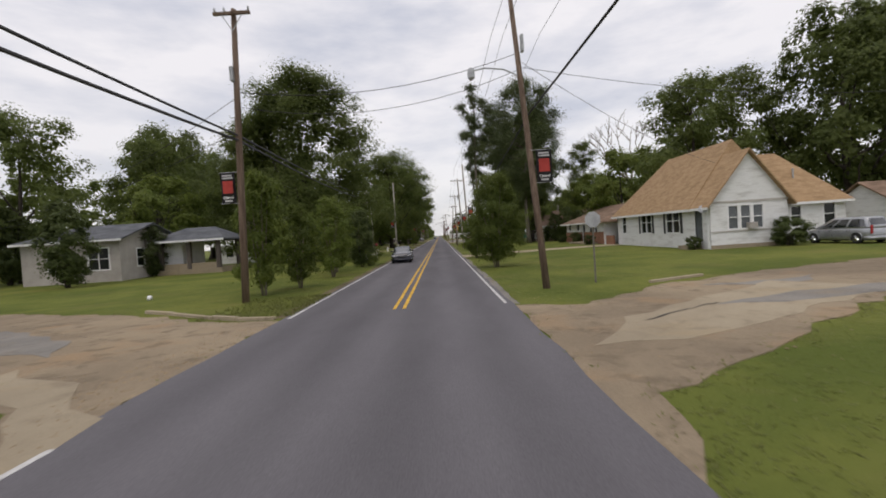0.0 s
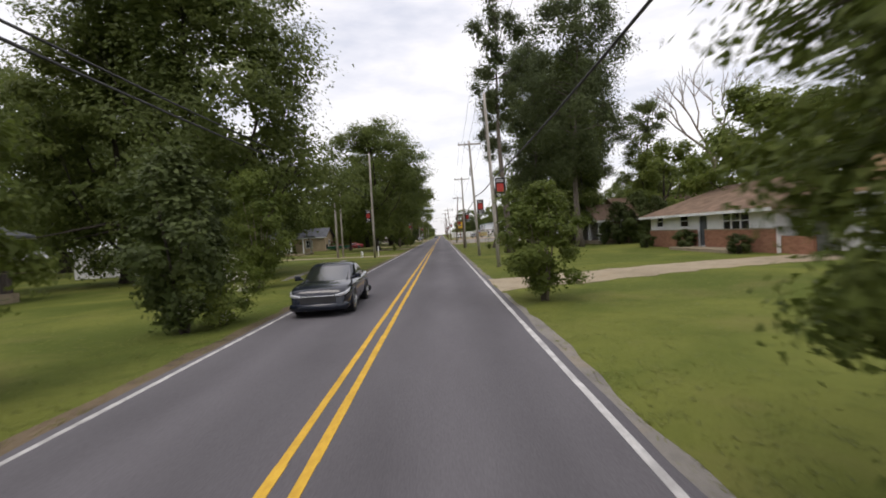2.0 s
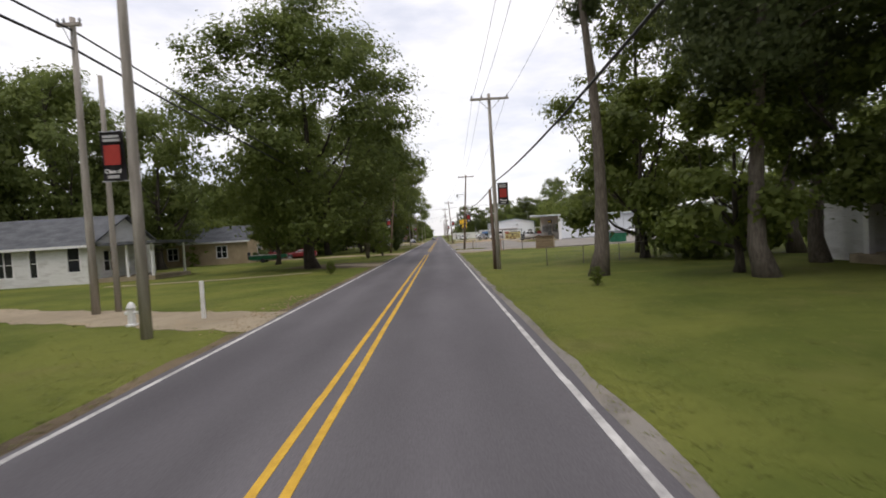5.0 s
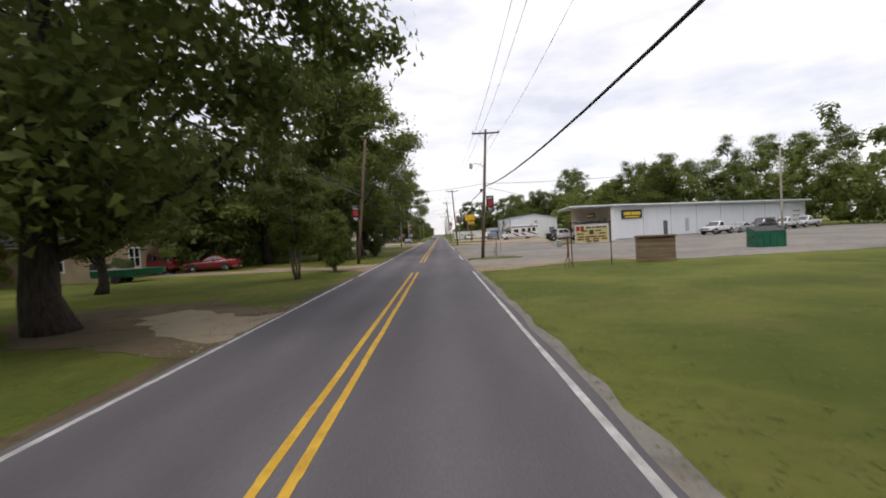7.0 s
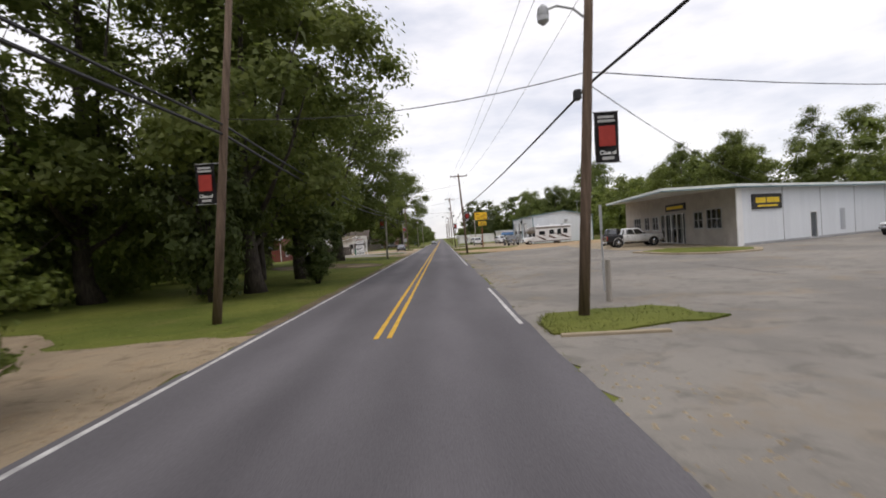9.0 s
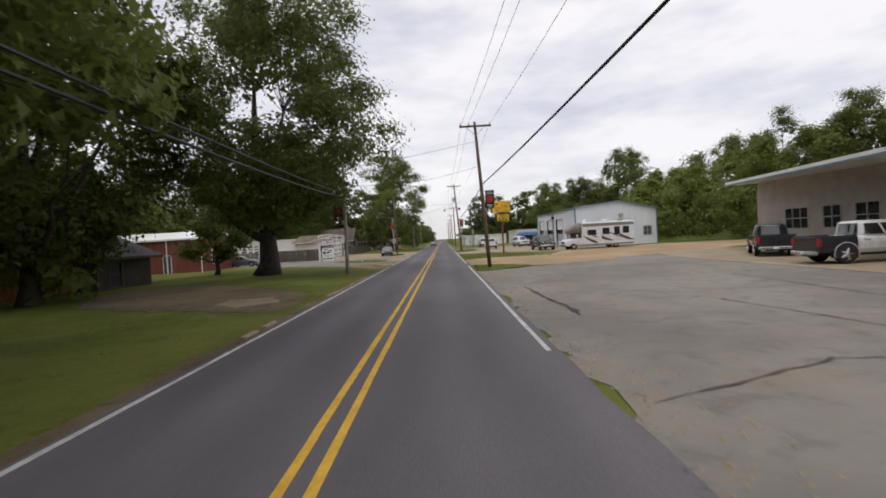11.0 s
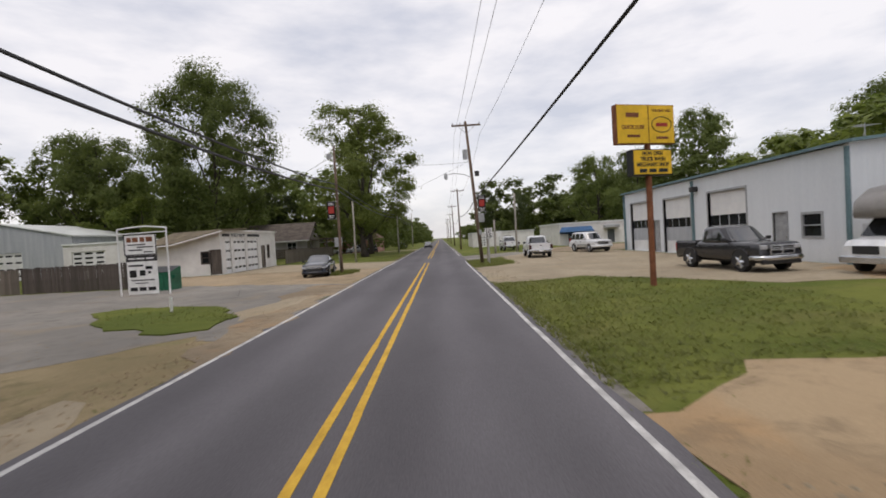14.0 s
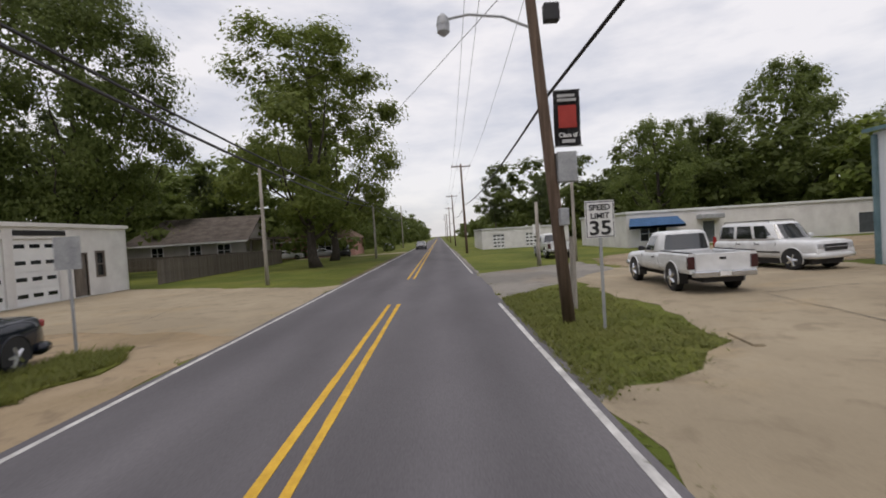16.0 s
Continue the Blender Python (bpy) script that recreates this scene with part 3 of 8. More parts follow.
apron("parking_lot", [(LE, 209.5), (LE, 224.5), (-9, 226.3), (-17, 229.8), (-46, 232.5), (-46, 222), (-24, 216.6), (-18.2, 211.6), (-11.4, 205.0), (-10.2, 205.6), (-9.4, 208.4), (-8.0, 209.8), (-6.9, 211.4)], "lot", "grey gravel lot", 0.014, 16, 0.35)
apron("dirt_yard", [(LE, 223.5), (LE, 233.0), (-7.6, 232.4), (-9.2, 239.5), (-20.6, 241.9), (-27, 242.2), (-27, 232.5), (-17, 229.4), (-9, 226)], "sandy", "tan dirt yard in front of a body shop", 0.007, 17)
apron("dirt_yard", [(LE, 231.0), (LE, 239.5), (-9.6, 239.6), (-9.4, 231.5)], "sandy", "trodden dirt beside the road", 0.012, 39, 0.3)
apron("grass_island", [(-8.6, 232.2), (-7.6, 231.8), (-6.9, 233.0), (-6.7, 235.2), (-7.5, 236.9), (-8.9, 236.4), (-8.55, 233.5)], "grass", "overgrown grass patch round a pole", 0.05, 40)
apron("forecourt", [(LE, 237.5), (LE, 250.5), (-6.4, 249.5), (-18.7, 255.6), (-20.6, 256.4), (-20.6, 241.8), (-9.4, 239.2)], "concrete", "pale concrete forecourt", seed=18)
apron("driveway", [(LE, 296), (LE, 302), (-22, 300), (-22, 296)], "concrete", "pale driveway", seed=19)
apron("grass_island", [(2.2, 139.5), (3.4, 139.3), (6.6, 140.3), (5.5, 142.3), (2.6, 142.0)], "grass", "small grass island round a pole", 0.06, 20)
apron("grass_island", [(-14.2, 217.4), (-11.0, 213.6), (-8.0, 211.7), (-7.0, 212.2), (-7.1, 214.4), (-8.8, 217.0), (-11.5, 218.2), (-13.6, 218.4)], "grass", "worn grass patch in the gravel lot", 0.05, 21)
apron("grass_island", [(2.15, 187.6), (3.1, 187.8), (5.8, 190.6), (5.0, 192.6), (2.4, 194.4)], "grass", "worn grass patch round a pole", 0.05, 22)
apron("kerbed_island", [(15.4, 167.5), (16.2, 162.5), (18.0, 160.2), (21.2, 160.4), (23.0, 163.0), (22.2, 167.0), (19.0, 170.0)], "concrete", "low concrete-edged planting island", 0.12, 23, 0.05)
apron("grass_island", [(16.0, 167.0), (16.6, 162.9), (18.3, 160.8), (20.9, 161.0), (22.4, 163.1), (21.7, 166.6), (19.0, 169.3)], "grass", "worn grass inside the kerbed island", 0.14, 24, 0.1)

apron("shop_slab", [(16.5, 173.0), (23.9, 168.0), (26.5, 196.6), (25.8, 201.6), (18.0, 197.4), (16.5, 190.0)], "concrete", "pale concrete slab along the shop front", 0.03, 25, 0.06)
apron("tar_patch", [(2.6, 177.0), (2.9, 177.2), (3.3, 174.0), (3.5, 170.6), (3.7, 168.0), (3.1, 168.0), (3.0, 171.0), (2.85, 174.4)], "patch", "dark patched seam in the lot", 0.016, 26, 0.12)
# Bare soil, widened so its dark tone also gives the shade beneath the trees.
apron("bare_soil", [(-22, 187.4), (-17.5, 188.6), (-15.2, 188.6), (-10.6, 184.4), (-7.9, 181.2), (-6.5, 179.0), (-5.9, 176.6), (-6.2, 174.2), (-8.3, 174.2), (-12.5, 176.2), (-18, 179.0)], "soil", "worn bare soil under the trees, spread to darken the shaded lawn", 0.006, 27, 0.45)
apron("bare_soil", [(-10.2, 178.8), (-8.2, 179.0), (-7.2, 176.8), (-8.6, 175.6), (-10.0, 176.8)], "dirt", "pale worn patch of ground", 0.008, 28, 0.35)
apron("muddy_edge", [(RE, 128.0), (2.3, 128.6), (4.6, 129.4), (8.0, 131.4), (11.0, 132.4), (12.5, 130.0), (14.5, 129.8), (14.0, 132.2), (9.5, 134.4), (5.0, 132.6), (2.6, 132.4), (RE, 131.8)], "dirt", "brown muddy edge of the lot", 0.017, 29, 0.3)
apron("bare_soil", [(-6.3, 200.0), (-6.45, 201.0), (-7.15, 202.7), (-7.5, 203.9), (-7.3, 204.9), (-7.0, 204.4), (-6.6, 202.9), (-6.0, 200.8), (-5.8, 200.2)], "soil", "damp dark rut in the dirt", 0.011, 30, 0.12)
apron("broken_slab", [(-6.2, 202.8), (-6.5, 205.1), (-6.4, 206.4), (-5.9, 206.2), (LE, 204.6), (LE, 202.3)], "concrete", "worn slab of old concrete beside the road", 0.015, 41, 0.12)
apron("broken_slab", [(-7.7, 215.4), (-6.8, 219.4), (-5.8, 219.6), (-6.2, 216.0), (-6.7, 213.4)], "concrete", "worn slab of old concrete beside the road", 0.023, 42, 0.15)
apron("tar_patch", [(8.6, 19.4), (11.6, 19.5), (13.4, 20.4), (12.2, 18.9), (10.4, 18.4)], "lot", "grey patch in the side street", 0.019, 31, 0.2)
apron("tar_patch", [(6.9, 15.6), (8.6, 15.3), (12.0, 15.9), (15.0, 17.4), (12.6, 17.4), (9.4, 16.6)], "lot", "grey patch in the side street", 0.021, 32, 0.2)
apron("tar_patch", [(-15, 19.2), (-10.4, 16.0), (-9.6, 14.4), (-12.6, 15.6), (-16.5, 17.2)], "lot", "grey worn patch in the side street", 0.019, 33, 0.3)
apron("broken_edge", [(-9.4, 12.2), (-6.6, 10.0), (LE, 8.0), (LE, 10.0), (-7.0, 12.0), (-9.4, 13.4)], "concrete", "broken pale concrete edge", 0.018, 35, 0.3)
apron("dirt_edge", [(LE, 207.5), (LE, 224.0), (-7.2, 224.8), (-7.6, 221.0), (-6.9, 217.0), (-6.6, 212.6), (-6.0, 209.0)], "dirt", "tan dirt and broken concrete beside the road", 0.019, 37, 0.35)
apron("dirt_yard", [(9.5, 250.5), (14, 247.4), (18.5, 246.4), (36, 250), (46, 258), (44, 266), (30, 266.5), (18, 265), (10.5, 258)], "dirt", "tan dirt yard before the white building", 0.006, 38, 0.4)
apron("walkway", [(-9.9, 109.6), (-16.0, 107.6), (-24, 107.4), (-24, 106.7), (-16, 106.8), (-10.0, 108.9)], "concrete", "narrow concrete garden path", 0.014, 36, 0.08)


def crack(pts, w, label, seed):
    """A dark open joint filled with dirt and tar."""
    r = random.Random(seed)
    bm = bmesh.new()
    line = []
    for (ax, ay), (bx, by) in zip(pts, pts[1:]):
        n = max(2, int(math.hypot(bx - ax, by - ay) / 0.3))
        line += [(ax + (bx - ax) * i / n + r.uniform(-0.04, 0.04), ay + (by - ay) * i / n + r.uniform(-0.04, 0.04)) for i in range(n)]
    line.append(pts[-1])
    va, vb_ = [], []
    for i, (x, y) in enumerate(line):
        k = w * 0.6 * r.uniform(0.2, 1.2) * (0.3 if i in (0, len(line) - 1) else 1)
        va.append(bm.verts.new((x - k * 0.5, y + k * 0.5, 0.034)))
        vb_.append(bm.verts.new((x + k * 0.5, y - k * 0.5, 0.034)))
    for i in range(len(line) - 1):
        f = bm.faces.new((va[i], vb_[i], vb_[i + 1], va[i + 1]))
        f.normal_update()
        if f.normal.z < 0:
            f.normal_flip()
    return tagged(part("pavement_crack", bm, "patch", None), label, "crack", kind="structure")


crack([(4.4, 14.1), (5.6, 15.0), (7.2, 15.9)], 0.09, "dark open joint in the side street", 1)
crack([(-16, 20.4), (-11.5, 17.4), (-8.6, 15.6)], 0.08, "dark open joint in the side street", 2)
crack([(5.4, 176), (8, 171), (9, 164), (8.2, 156), (9.5, 148)], 0.1, "tarred crack in the lot", 3)
crack([(12.5, 178), (11.8, 168), (13.5, 158), (13, 147)], 0.09, "tarred crack in the lot", 4)
crack([(2.4, 163), (6, 164.5), (11, 163.5), (16, 165)], 0.09, "tarred crack in the lot", 5)
crack([(3.25, 177.2), (3.3, 173.8), (3.38, 172.2), (3.52, 171.3), (3.4, 169.6)], 0.3, "wide tarred seam in the lot", 9)
crack([(-12, 226), (-10, 221), (-11.5, 216)], 0.07, "crack in the gravel lot", 6)
crack([(8.5, 233), (9.2, 239), (12.5, 239.5), (16, 238.6)], 0.05, "joint in the forecourt", 7)
crack([(-9, 252.4), (-11, 247), (-10, 241)], 0.05, "joint in the forecourt", 8)


def kerb(pts, w=0.16, h=0.12):
    bm = bmesh.new()
    for a, b in zip(pts, pts[1:]):
        d = (Vector(b) - Vector(a))
        ln = d.length
        n = max(1, int(ln / 1.5))
        for i in range(n):
            p = Vector(a) + d * (i + 0.5) / n
            box(bm, -ln / n / 2 + 0.015, ln / n / 2 - 0.015, -w / 2, w / 2, -0.1, h + 0.02 * math.sin(p.x * 9 + p.y * 5), Matrix.Translation((*p, 0)) @ Matrix.Rotation(math.atan2(d.y, d.x), 4, "Z"), 0.02)
    return tagged(part("kerb", bm, "concrete", None), "low broken concrete kerb", "kerb", kind="structure")


kerb([(-5.5, 17.95), (-6.8, 18.25), (-7.9, 18.9), (-10.2, 20.6), (-11.8, 21.6)])
kerb([(7.6, 20.9), (10.2, 22.0)])
kerb([(2.3, 139.3), (4.6, 139.1)], 0.15, 0.1)
kerb([(-5.42, 169.0), (-5.45, 169.9)], 0.18, 0.05)
kerb([(-5.42, 170.4), (-5.44, 171.3)], 0.16, 0.05)
kerb([(-5.45, 177.8), (-5.4, 184.0)], 0.09, 0.03)
kerb([(-5.42, 184.6), (-5.3, 191.2)], 0.09, 0.03)
kerb([(5.35, 233.5), (5.5, 234.5)], 0.2, 0.06)


# ---------------------------------------------------------------- buildings
def lattice(bm, xs, zs, solid, y0, y1):
    """One connected upright slab with holes: the cells between xs and zs for which solid(x, z) holds."""
    vs = {}

    def v(i, k, y):
        if (i, k, y) not in vs:
            vs[i, k, y] = bm.verts.new((xs[i], y, zs[k]))
        return vs[i, k, y]

    nx, nz = len(xs) - 1, len(zs) - 1
    full = lambda i, k: 0 <= i < nx and 0 <= k < nz and solid((xs[i] + xs[i + 1]) / 2, (zs[k] + zs[k + 1]) / 2)
    for i in range(nx):
        for k in range(nz):
            if not full(i, k):
                continue
            bm.faces.new((v(i, k, y0), v(i + 1, k, y0), v(i + 1, k + 1, y0), v(i, k + 1, y0)))
            bm.faces.new((v(i, k, y1), v(i, k + 1, y1), v(i + 1, k + 1, y1), v(i + 1, k, y1)))
            for di, dk, (p, q) in ((-1, 0, ((0, 0), (0, 1))), (1, 0, ((1, 1), (1, 0))), (0, -1, ((1, 0), (0, 0))), (0, 1, ((0, 1), (1, 1)))):
                if not full(i + di, k + dk):
                    bm.faces.new((v(i + p[0], k + p[1], y0), v(i + q[0], k + q[1], y0), v(i + q[0], k + q[1], y1), v(i + p[0], k + p[1], y1)))
    return bm


def sash(w, h, t=0.07, cols=1, rows=2, bar=0.03, lap=0.05):
    """A window frame with bars, as one lattice."""
    xb = [w * i / cols for i in range(1, cols)]
    zb = [h * i / rows for i in range(1, rows)]
    xs = [-lap, t, *(c + k for c in xb for k in (-bar, bar)), w - t, w + lap]
    zs = [-lap, t, *(c + k for c in zb for k in (-bar, bar)), h - t, h + lap]

    def solid(x, z):
        return x < t or x > w - t or z < t or z > h - t or any(abs(x - c) < bar for c in xb) or any(abs(z - c) < bar for c in zb)

    return lattice(bmesh.new(), xs, zs, solid, -0.03, 0.06)


def wall(parent, p, q, h, openings=(), mat="siding", thick=0.16, z0=-0.1, trim="paint_white", pane="glass"):
    """A wall from p to q (outside on the right), with real openings: (start, width, sill, head, kind)."""
    p, q = Vector(p), Vector(q)
    d = q - p
    ln = d.length
    m = Matrix.Translation((*p, 0)) @ Matrix.Rotation(math.atan2(d.y, d.x), 4, "Z")
    xs = sorted({0.0, ln, *(o[0] for o in openings), *(o[0] + o[1] for o in openings)})
    zs = sorted({z0, h, *(o[2] for o in openings), *(o[3] for o in openings)})

    def solid(x, z):
        return not any(s < x < s + w and a < z < b for s, w, a, b, _ in openings)

    bm = lattice(bmesh.new(), xs, zs, solid, 0, thick)
    wl_ob = part("wall", bm, mat, parent, m=m)
    for s, w, a, b, kind in openings:
        at = m @ Matrix.Translation((s, 0, a))
        hh = b - a
        if kind.startswith("window"):
            f = sash(w, hh, cols=max(1, round(w / 1.0)))
            win = part("window", f, trim, parent, m=at)
            part("pane", box_mesh(0.01, w - 0.01, 0.065, 0.085, 0.01, hh - 0.01), pane, win)
            if kind == "window_shutters":
                for sx in (-0.42, w + 0.07):
                    sb = bmesh.new()
                    box(sb, sx, sx + 0.35, -0.035, 0, -0.02, hh + 0.02)
                    part("shutter", sb, "black", win, "dark shutter")
        elif kind == "door":
            f = lattice(bmesh.new(), [-0.07, 0, w, w + 0.07], [0, hh, hh + 0.07], lambda x, z: x < 0 or x > w or z > hh, -0.03, 0.1)
            dr = part("door", box_mesh(0, w, 0.06, 0.11, 0.01, hh), "glass_mid" if trim == "paint_white" else trim, parent, m=at)
            part("door_frame", f, trim, dr)
            part("handle", box_mesh(w * 0.86, w * 0.92, 0.0, 0.06, hh * 0.45, hh * 0.5), "chrome", dr)
        elif kind == "garage":
            dr = part("garage_door", box_mesh(0.01, w - 0.01, 0.13, 0.15, 0, hh), "paint_white", parent, "white sectional garage door", m=at)
            for i in range(4):
                part("door_panel", box_mesh(0.02, w - 0.02, 0.10, 0.129, hh * i / 4 + 0.01, hh * (i + 1) / 4 - 0.015), "paint_white", dr)
            for r in range(4):
                for c in range(3):
                    cx = w * (c + 0.5) / 3
                    zz = hh * (r + 0.55) / 4
                    part("pane", box_mesh(cx - w * 0.11, cx + w * 0.11, 0.085, 0.105, zz - 0.1, zz + 0.1), "glass", dr)
        elif kind == "bay":
            dr = part("bay_door", box_mesh(0.01, w - 0.01, 0.2, 0.22, 0, hh), "metal_white", parent, "tall sectional bay door with a window strip", m=at)
            for a0, b0, pm in ((0.0, 0.22, "paint_white"), (0.225, 0.47, "metal_grey"), (0.64, 0.82, "paint_white"), (0.825, 1.0, "paint_white")):
                part("door_panel", box_mesh(0.02, w - 0.02, 0.16, 0.199, hh * a0 + 0.005, hh * b0), pm, dr)
            for i in range(4):
                part("pane", box_mesh(w * i / 4 + 0.06, w * (i + 1) / 4 - 0.06, 0.165, 0.19, hh * 0.475, hh * 0.635), "glass", dr)
            fb = lattice(bmesh.new(), [-0.12, 0, w, w + 0.12], [0, hh, hh + 0.12], lambda x, z: x < 0 or x > w or z > hh, -0.03, 0.16)
            part("door_frame", fb, "steel", dr)
    return wl_ob


def roof(parent, x0, x1, y0, y1, ze, zr, mat, over=0.4, hip0=0.0, hip1=0.0, along="x", thick=0.14, name="roof", fascia="paint_white", ridge_shift=0.0):
    """A pitched roof, its ridge along x or y; hip0 and hip1 draw the ridge in at its ends (0: a gable)."""
    sw = along == "y"
    a0, a1, b0, b1 = (y0, y1, x0, x1) if sw else (x0, x1, y0, y1)
    slope = (zr - ze) / ((b1 - b0) / 2)
    zo = ze - slope * over
    bmid = (b0 + b1) / 2 + ridge_shift
    A0, A1, B0, B1 = a0 - over, a1 + over, b0 - over, b1 + over
    pt = lambda a, b, z: (b, a, z) if sw else (a, b, z)
    bm = bmesh.new()

    def layer(dz):
        e = [bm.verts.new(pt(*v)) for v in ((A0, B0, zo + dz), (A1, B0, zo + dz), (A1, B1, zo + dz), (A0, B1, zo + dz))]
        r = [bm.verts.new(pt(A0 + (hip0 + over if hip0 else 0), bmid, zr + dz)), bm.verts.new(pt(A1 - (hip1 + over if hip1 else 0), bmid, zr + dz))]
        return e, r

    (e, r), (f, s) = layer(thick), layer(0)
    for (v, u, flip) in ((e, r, False), (f, s, True)):
        for face in ((v[0], v[1], u[1], u[0]), (v[2], v[3], u[0], u[1]), (v[1], v[2], u[1]), (v[3], v[0], u[0])):
            if len(face) == 3 and not (hip1 if face[2] is u[1] else hip0):
                continue
            bm.faces.new(tuple(reversed(face)) if flip != sw else face)
    for i, j in ((0, 1), (2, 3)):
        bm.faces.new((e[i], e[j], f[j], f[i]))
    for (i, j, k, h) in ((1, 2, 1, hip1), (3, 0, 0, hip0)):
        if h:
            bm.faces.new((e[i], e[j], f[j], f[i]))
        else:
            bm.faces.new((e[i], r[k], s[k], f[i]))
            bm.faces.new((r[k], e[j], f[j], s[k]))
    bmesh.ops.recalc_face_normals(bm, faces=bm.faces)
    rf = part(name, bm, mat, parent)
    for yy in (B0 - 0.02, B1):
        c = [pt(A0, yy, zo - 0.06), pt(A1, yy + 0.02, zo + thick - 0.01)]
        part("fascia", box_mesh(min(c[0][0], c[1][0]), max(c[0][0], c[1][0]), min(c[0][1], c[1][1]), max(c[0][1], c[1][1]), c[0][2], c[1][2]), fascia, rf)
    return rf


def gable(parent, p, q, z0, zr, mat, thick=0.16):
    """The triangle of a gable end over a wall from p to q."""
    p, q = Vector(p), Vector(q)
    n = (q - p).normalized()
    n = Vector((-n.y, n.x)) * thick
    bm = bmesh.new()
    mid = (p + q) / 2
    a = [bm.verts.new((*v, z)) for v, z in ((p, z0), (q, z0), (mid, zr))]
    b = [bm.verts.new((*(v + n), z)) for v, z in ((p, z0), (q, z0), (mid, zr))]
    bm.faces.new(a), bm.faces.new(list(reversed(b)))
    for i in range(3):
        j = (i + 1) % 3
        bm.faces.new((a[i], b[i], b[j], a[j]))
    bmesh.ops.recalc_face_normals(bm, faces=bm.faces)
    return part("gable", bm, mat, parent)


def four_walls(h, x0, x1, y0, y1, top, mat, south=(), east=(), north=(), west=(), **k):
    t = k.get("thick", 0.16)
    wall(h, (x0, y0), (x1, y0), top, south, mat, **k)
    wall(h, (x1, y0 + t), (x1, y1 - t), top, east, mat, **k)
    wall(h, (x1, y1), (x0, y1), top, north, mat, **k)
    wall(h, (x0, y1 - t), (x0, y0 + t), top, west, mat, **k)


# white house with the tan roof at the corner
hb = thing("house", pose(0, 0, 0), "white weathered wooden house with a steep tan shingle roof", "house", "houses along the road")
hb.location = (19.3, 36.9, 0)
wall(hb, (0, 17.6), (0, 0.16), 3.55, ((1.4, 1.1, 1.2, 3.1, "window"), (6.0, 2.3, 1.2, 3.25, "window_shutters"), (11.0, 2.3, 1.2, 3.25, "window_shutters"), (15.6, 1.0, 0.55, 2.9, "door")), "siding")
wall(hb, (0, 0), (5.6, 0), 3.4, ((1.25, 0.8, 1.35, 3.1, "window"), (2.15, 0.8, 1.35, 3.1, "window"), (3.05, 0.8, 1.35, 3.1, "window")), "siding", pane="glass_mid")
part("belt_course", box_mesh(-0.03, 5.63, -0.05, -0.003, 3.28, 3.42), "beige_wall", hb)
part("sill_course", box_mesh(-0.02, 5.62, -0.045, -0.003, 1.18, 1.27), "beige_wall", hb)
wall(hb, (5.6, 0.16), (5.6, 2.3), 3.4, (), "siding")
wall(hb, (5.6, 2.3), (7.2, 2.3), 3.5, (), "siding")
wall(hb, (7.2, 2.46), (7.2, 17.44), 3.5, (), "siding")
wall(hb, (7.2, 17.6), (0, 17.6), 3.5, (), "siding")
gable(hb, (-0.05, -0.03), (5.65, -0.03), 3.4, 6.9, "siding")
roof(hb, 0, 5.6, 0, 4.2, 3.42, 6.95, "shingle_tan", 0.4, 0, 0, "y", name="gable_roof")
roof(hb, 0, 7.2, 2.5, 17.6, 3.5, 8.15, "shingle_tan", 0.45, 0.35, 4.6, "y")
four_walls(hb, 7.2, 12.6, 3.2, 10.0, 3.4, "siding", south=((1.0, 0.9, 1.3, 2.8, "window"), (3.6, 1.0, 1.2, 2.9, "window")))
roof(hb, 3.4, 12.6, 3.2, 10.0, 3.4, 7.3, "shingle_tan", 0.4, 0, 3.0, "x", name="wing_roof")
part("window_air_conditioner", box_mesh(2.6, 3.2, -0.35, 0.05, 1.37, 1.8, bevel=0.02), "beige_wall", hb, "boxy window air conditioner")
vp = bmesh.new()
tube(vp, [(9.6, 4.6, 4.4), (9.6, 4.6, 5.9)], 0.07)
part("vent_pipe", vp, "steel", hb)
part("skirting", box_mesh(-0.04, 5.64, -0.05, -0.003, -0.1, 0.28), "concrete", hb)
part("step", box_mesh(-1.0, -0.02, 1.2, 2.8, -0.05, 0.3, bevel=0.02), "concrete", hb)
db = bmesh.new()
tube(db, [(-0.03, 0.3, 0.1), (-0.03, 0.3, 3.3)], 0.05)
part("downpipe", db, "paint_white", hb)
bmesh_dish = bmesh.new()
bmesh.ops.create_cone(bmesh_dish, segments=16, radius1=0.34, radius2=0.1, depth=0.1, cap_ends=True, matrix=pose(-0.3, 0.35, 3.0, 60, 0, -40))
tube(bmesh_dish, [(0, 0.4, 2.7), (-0.25, 0.4, 2.95)], 0.025)
part("satellite_dish", bmesh_dish, "steel", hb, "grey satellite dish on the corner")

# outbuilding behind it
ob2 = thing("shed", pose(39.5, 44, 0), "small white shed with a brown roof", "shed")
four_walls(ob2, 0, 7, 0, 6, 2.9, "siding", south=((2.4, 2.0, 0.1, 2.2, "window"),))
roof(ob2, 0, 7, 0, 6, 2.9, 4.6, "shingle_brown", 0.4, 0, 0, "x")
gable(ob2, (0, 6), (0, 0), 2.9, 4.5, "siding")

# brick ranch house
hc = thing("house", pose(19.2, 58.6, 0), "low brick and white ranch house with a brown roof", "house", "houses along the road")
four_walls(hc, 0, 9.5, 0, 16.0, 2.85, "paint_white", west=((1.0, 1.3, 1.7, 2.7, "window"), (5.0, 1.4, 1.65, 2.65, "window"), (7.9, 1.0, 0.25, 2.45, "door"), (10.7, 2.9, 1.35, 2.65, "window")), south=((3, 1.6, 1.4, 2.6, "window"),))
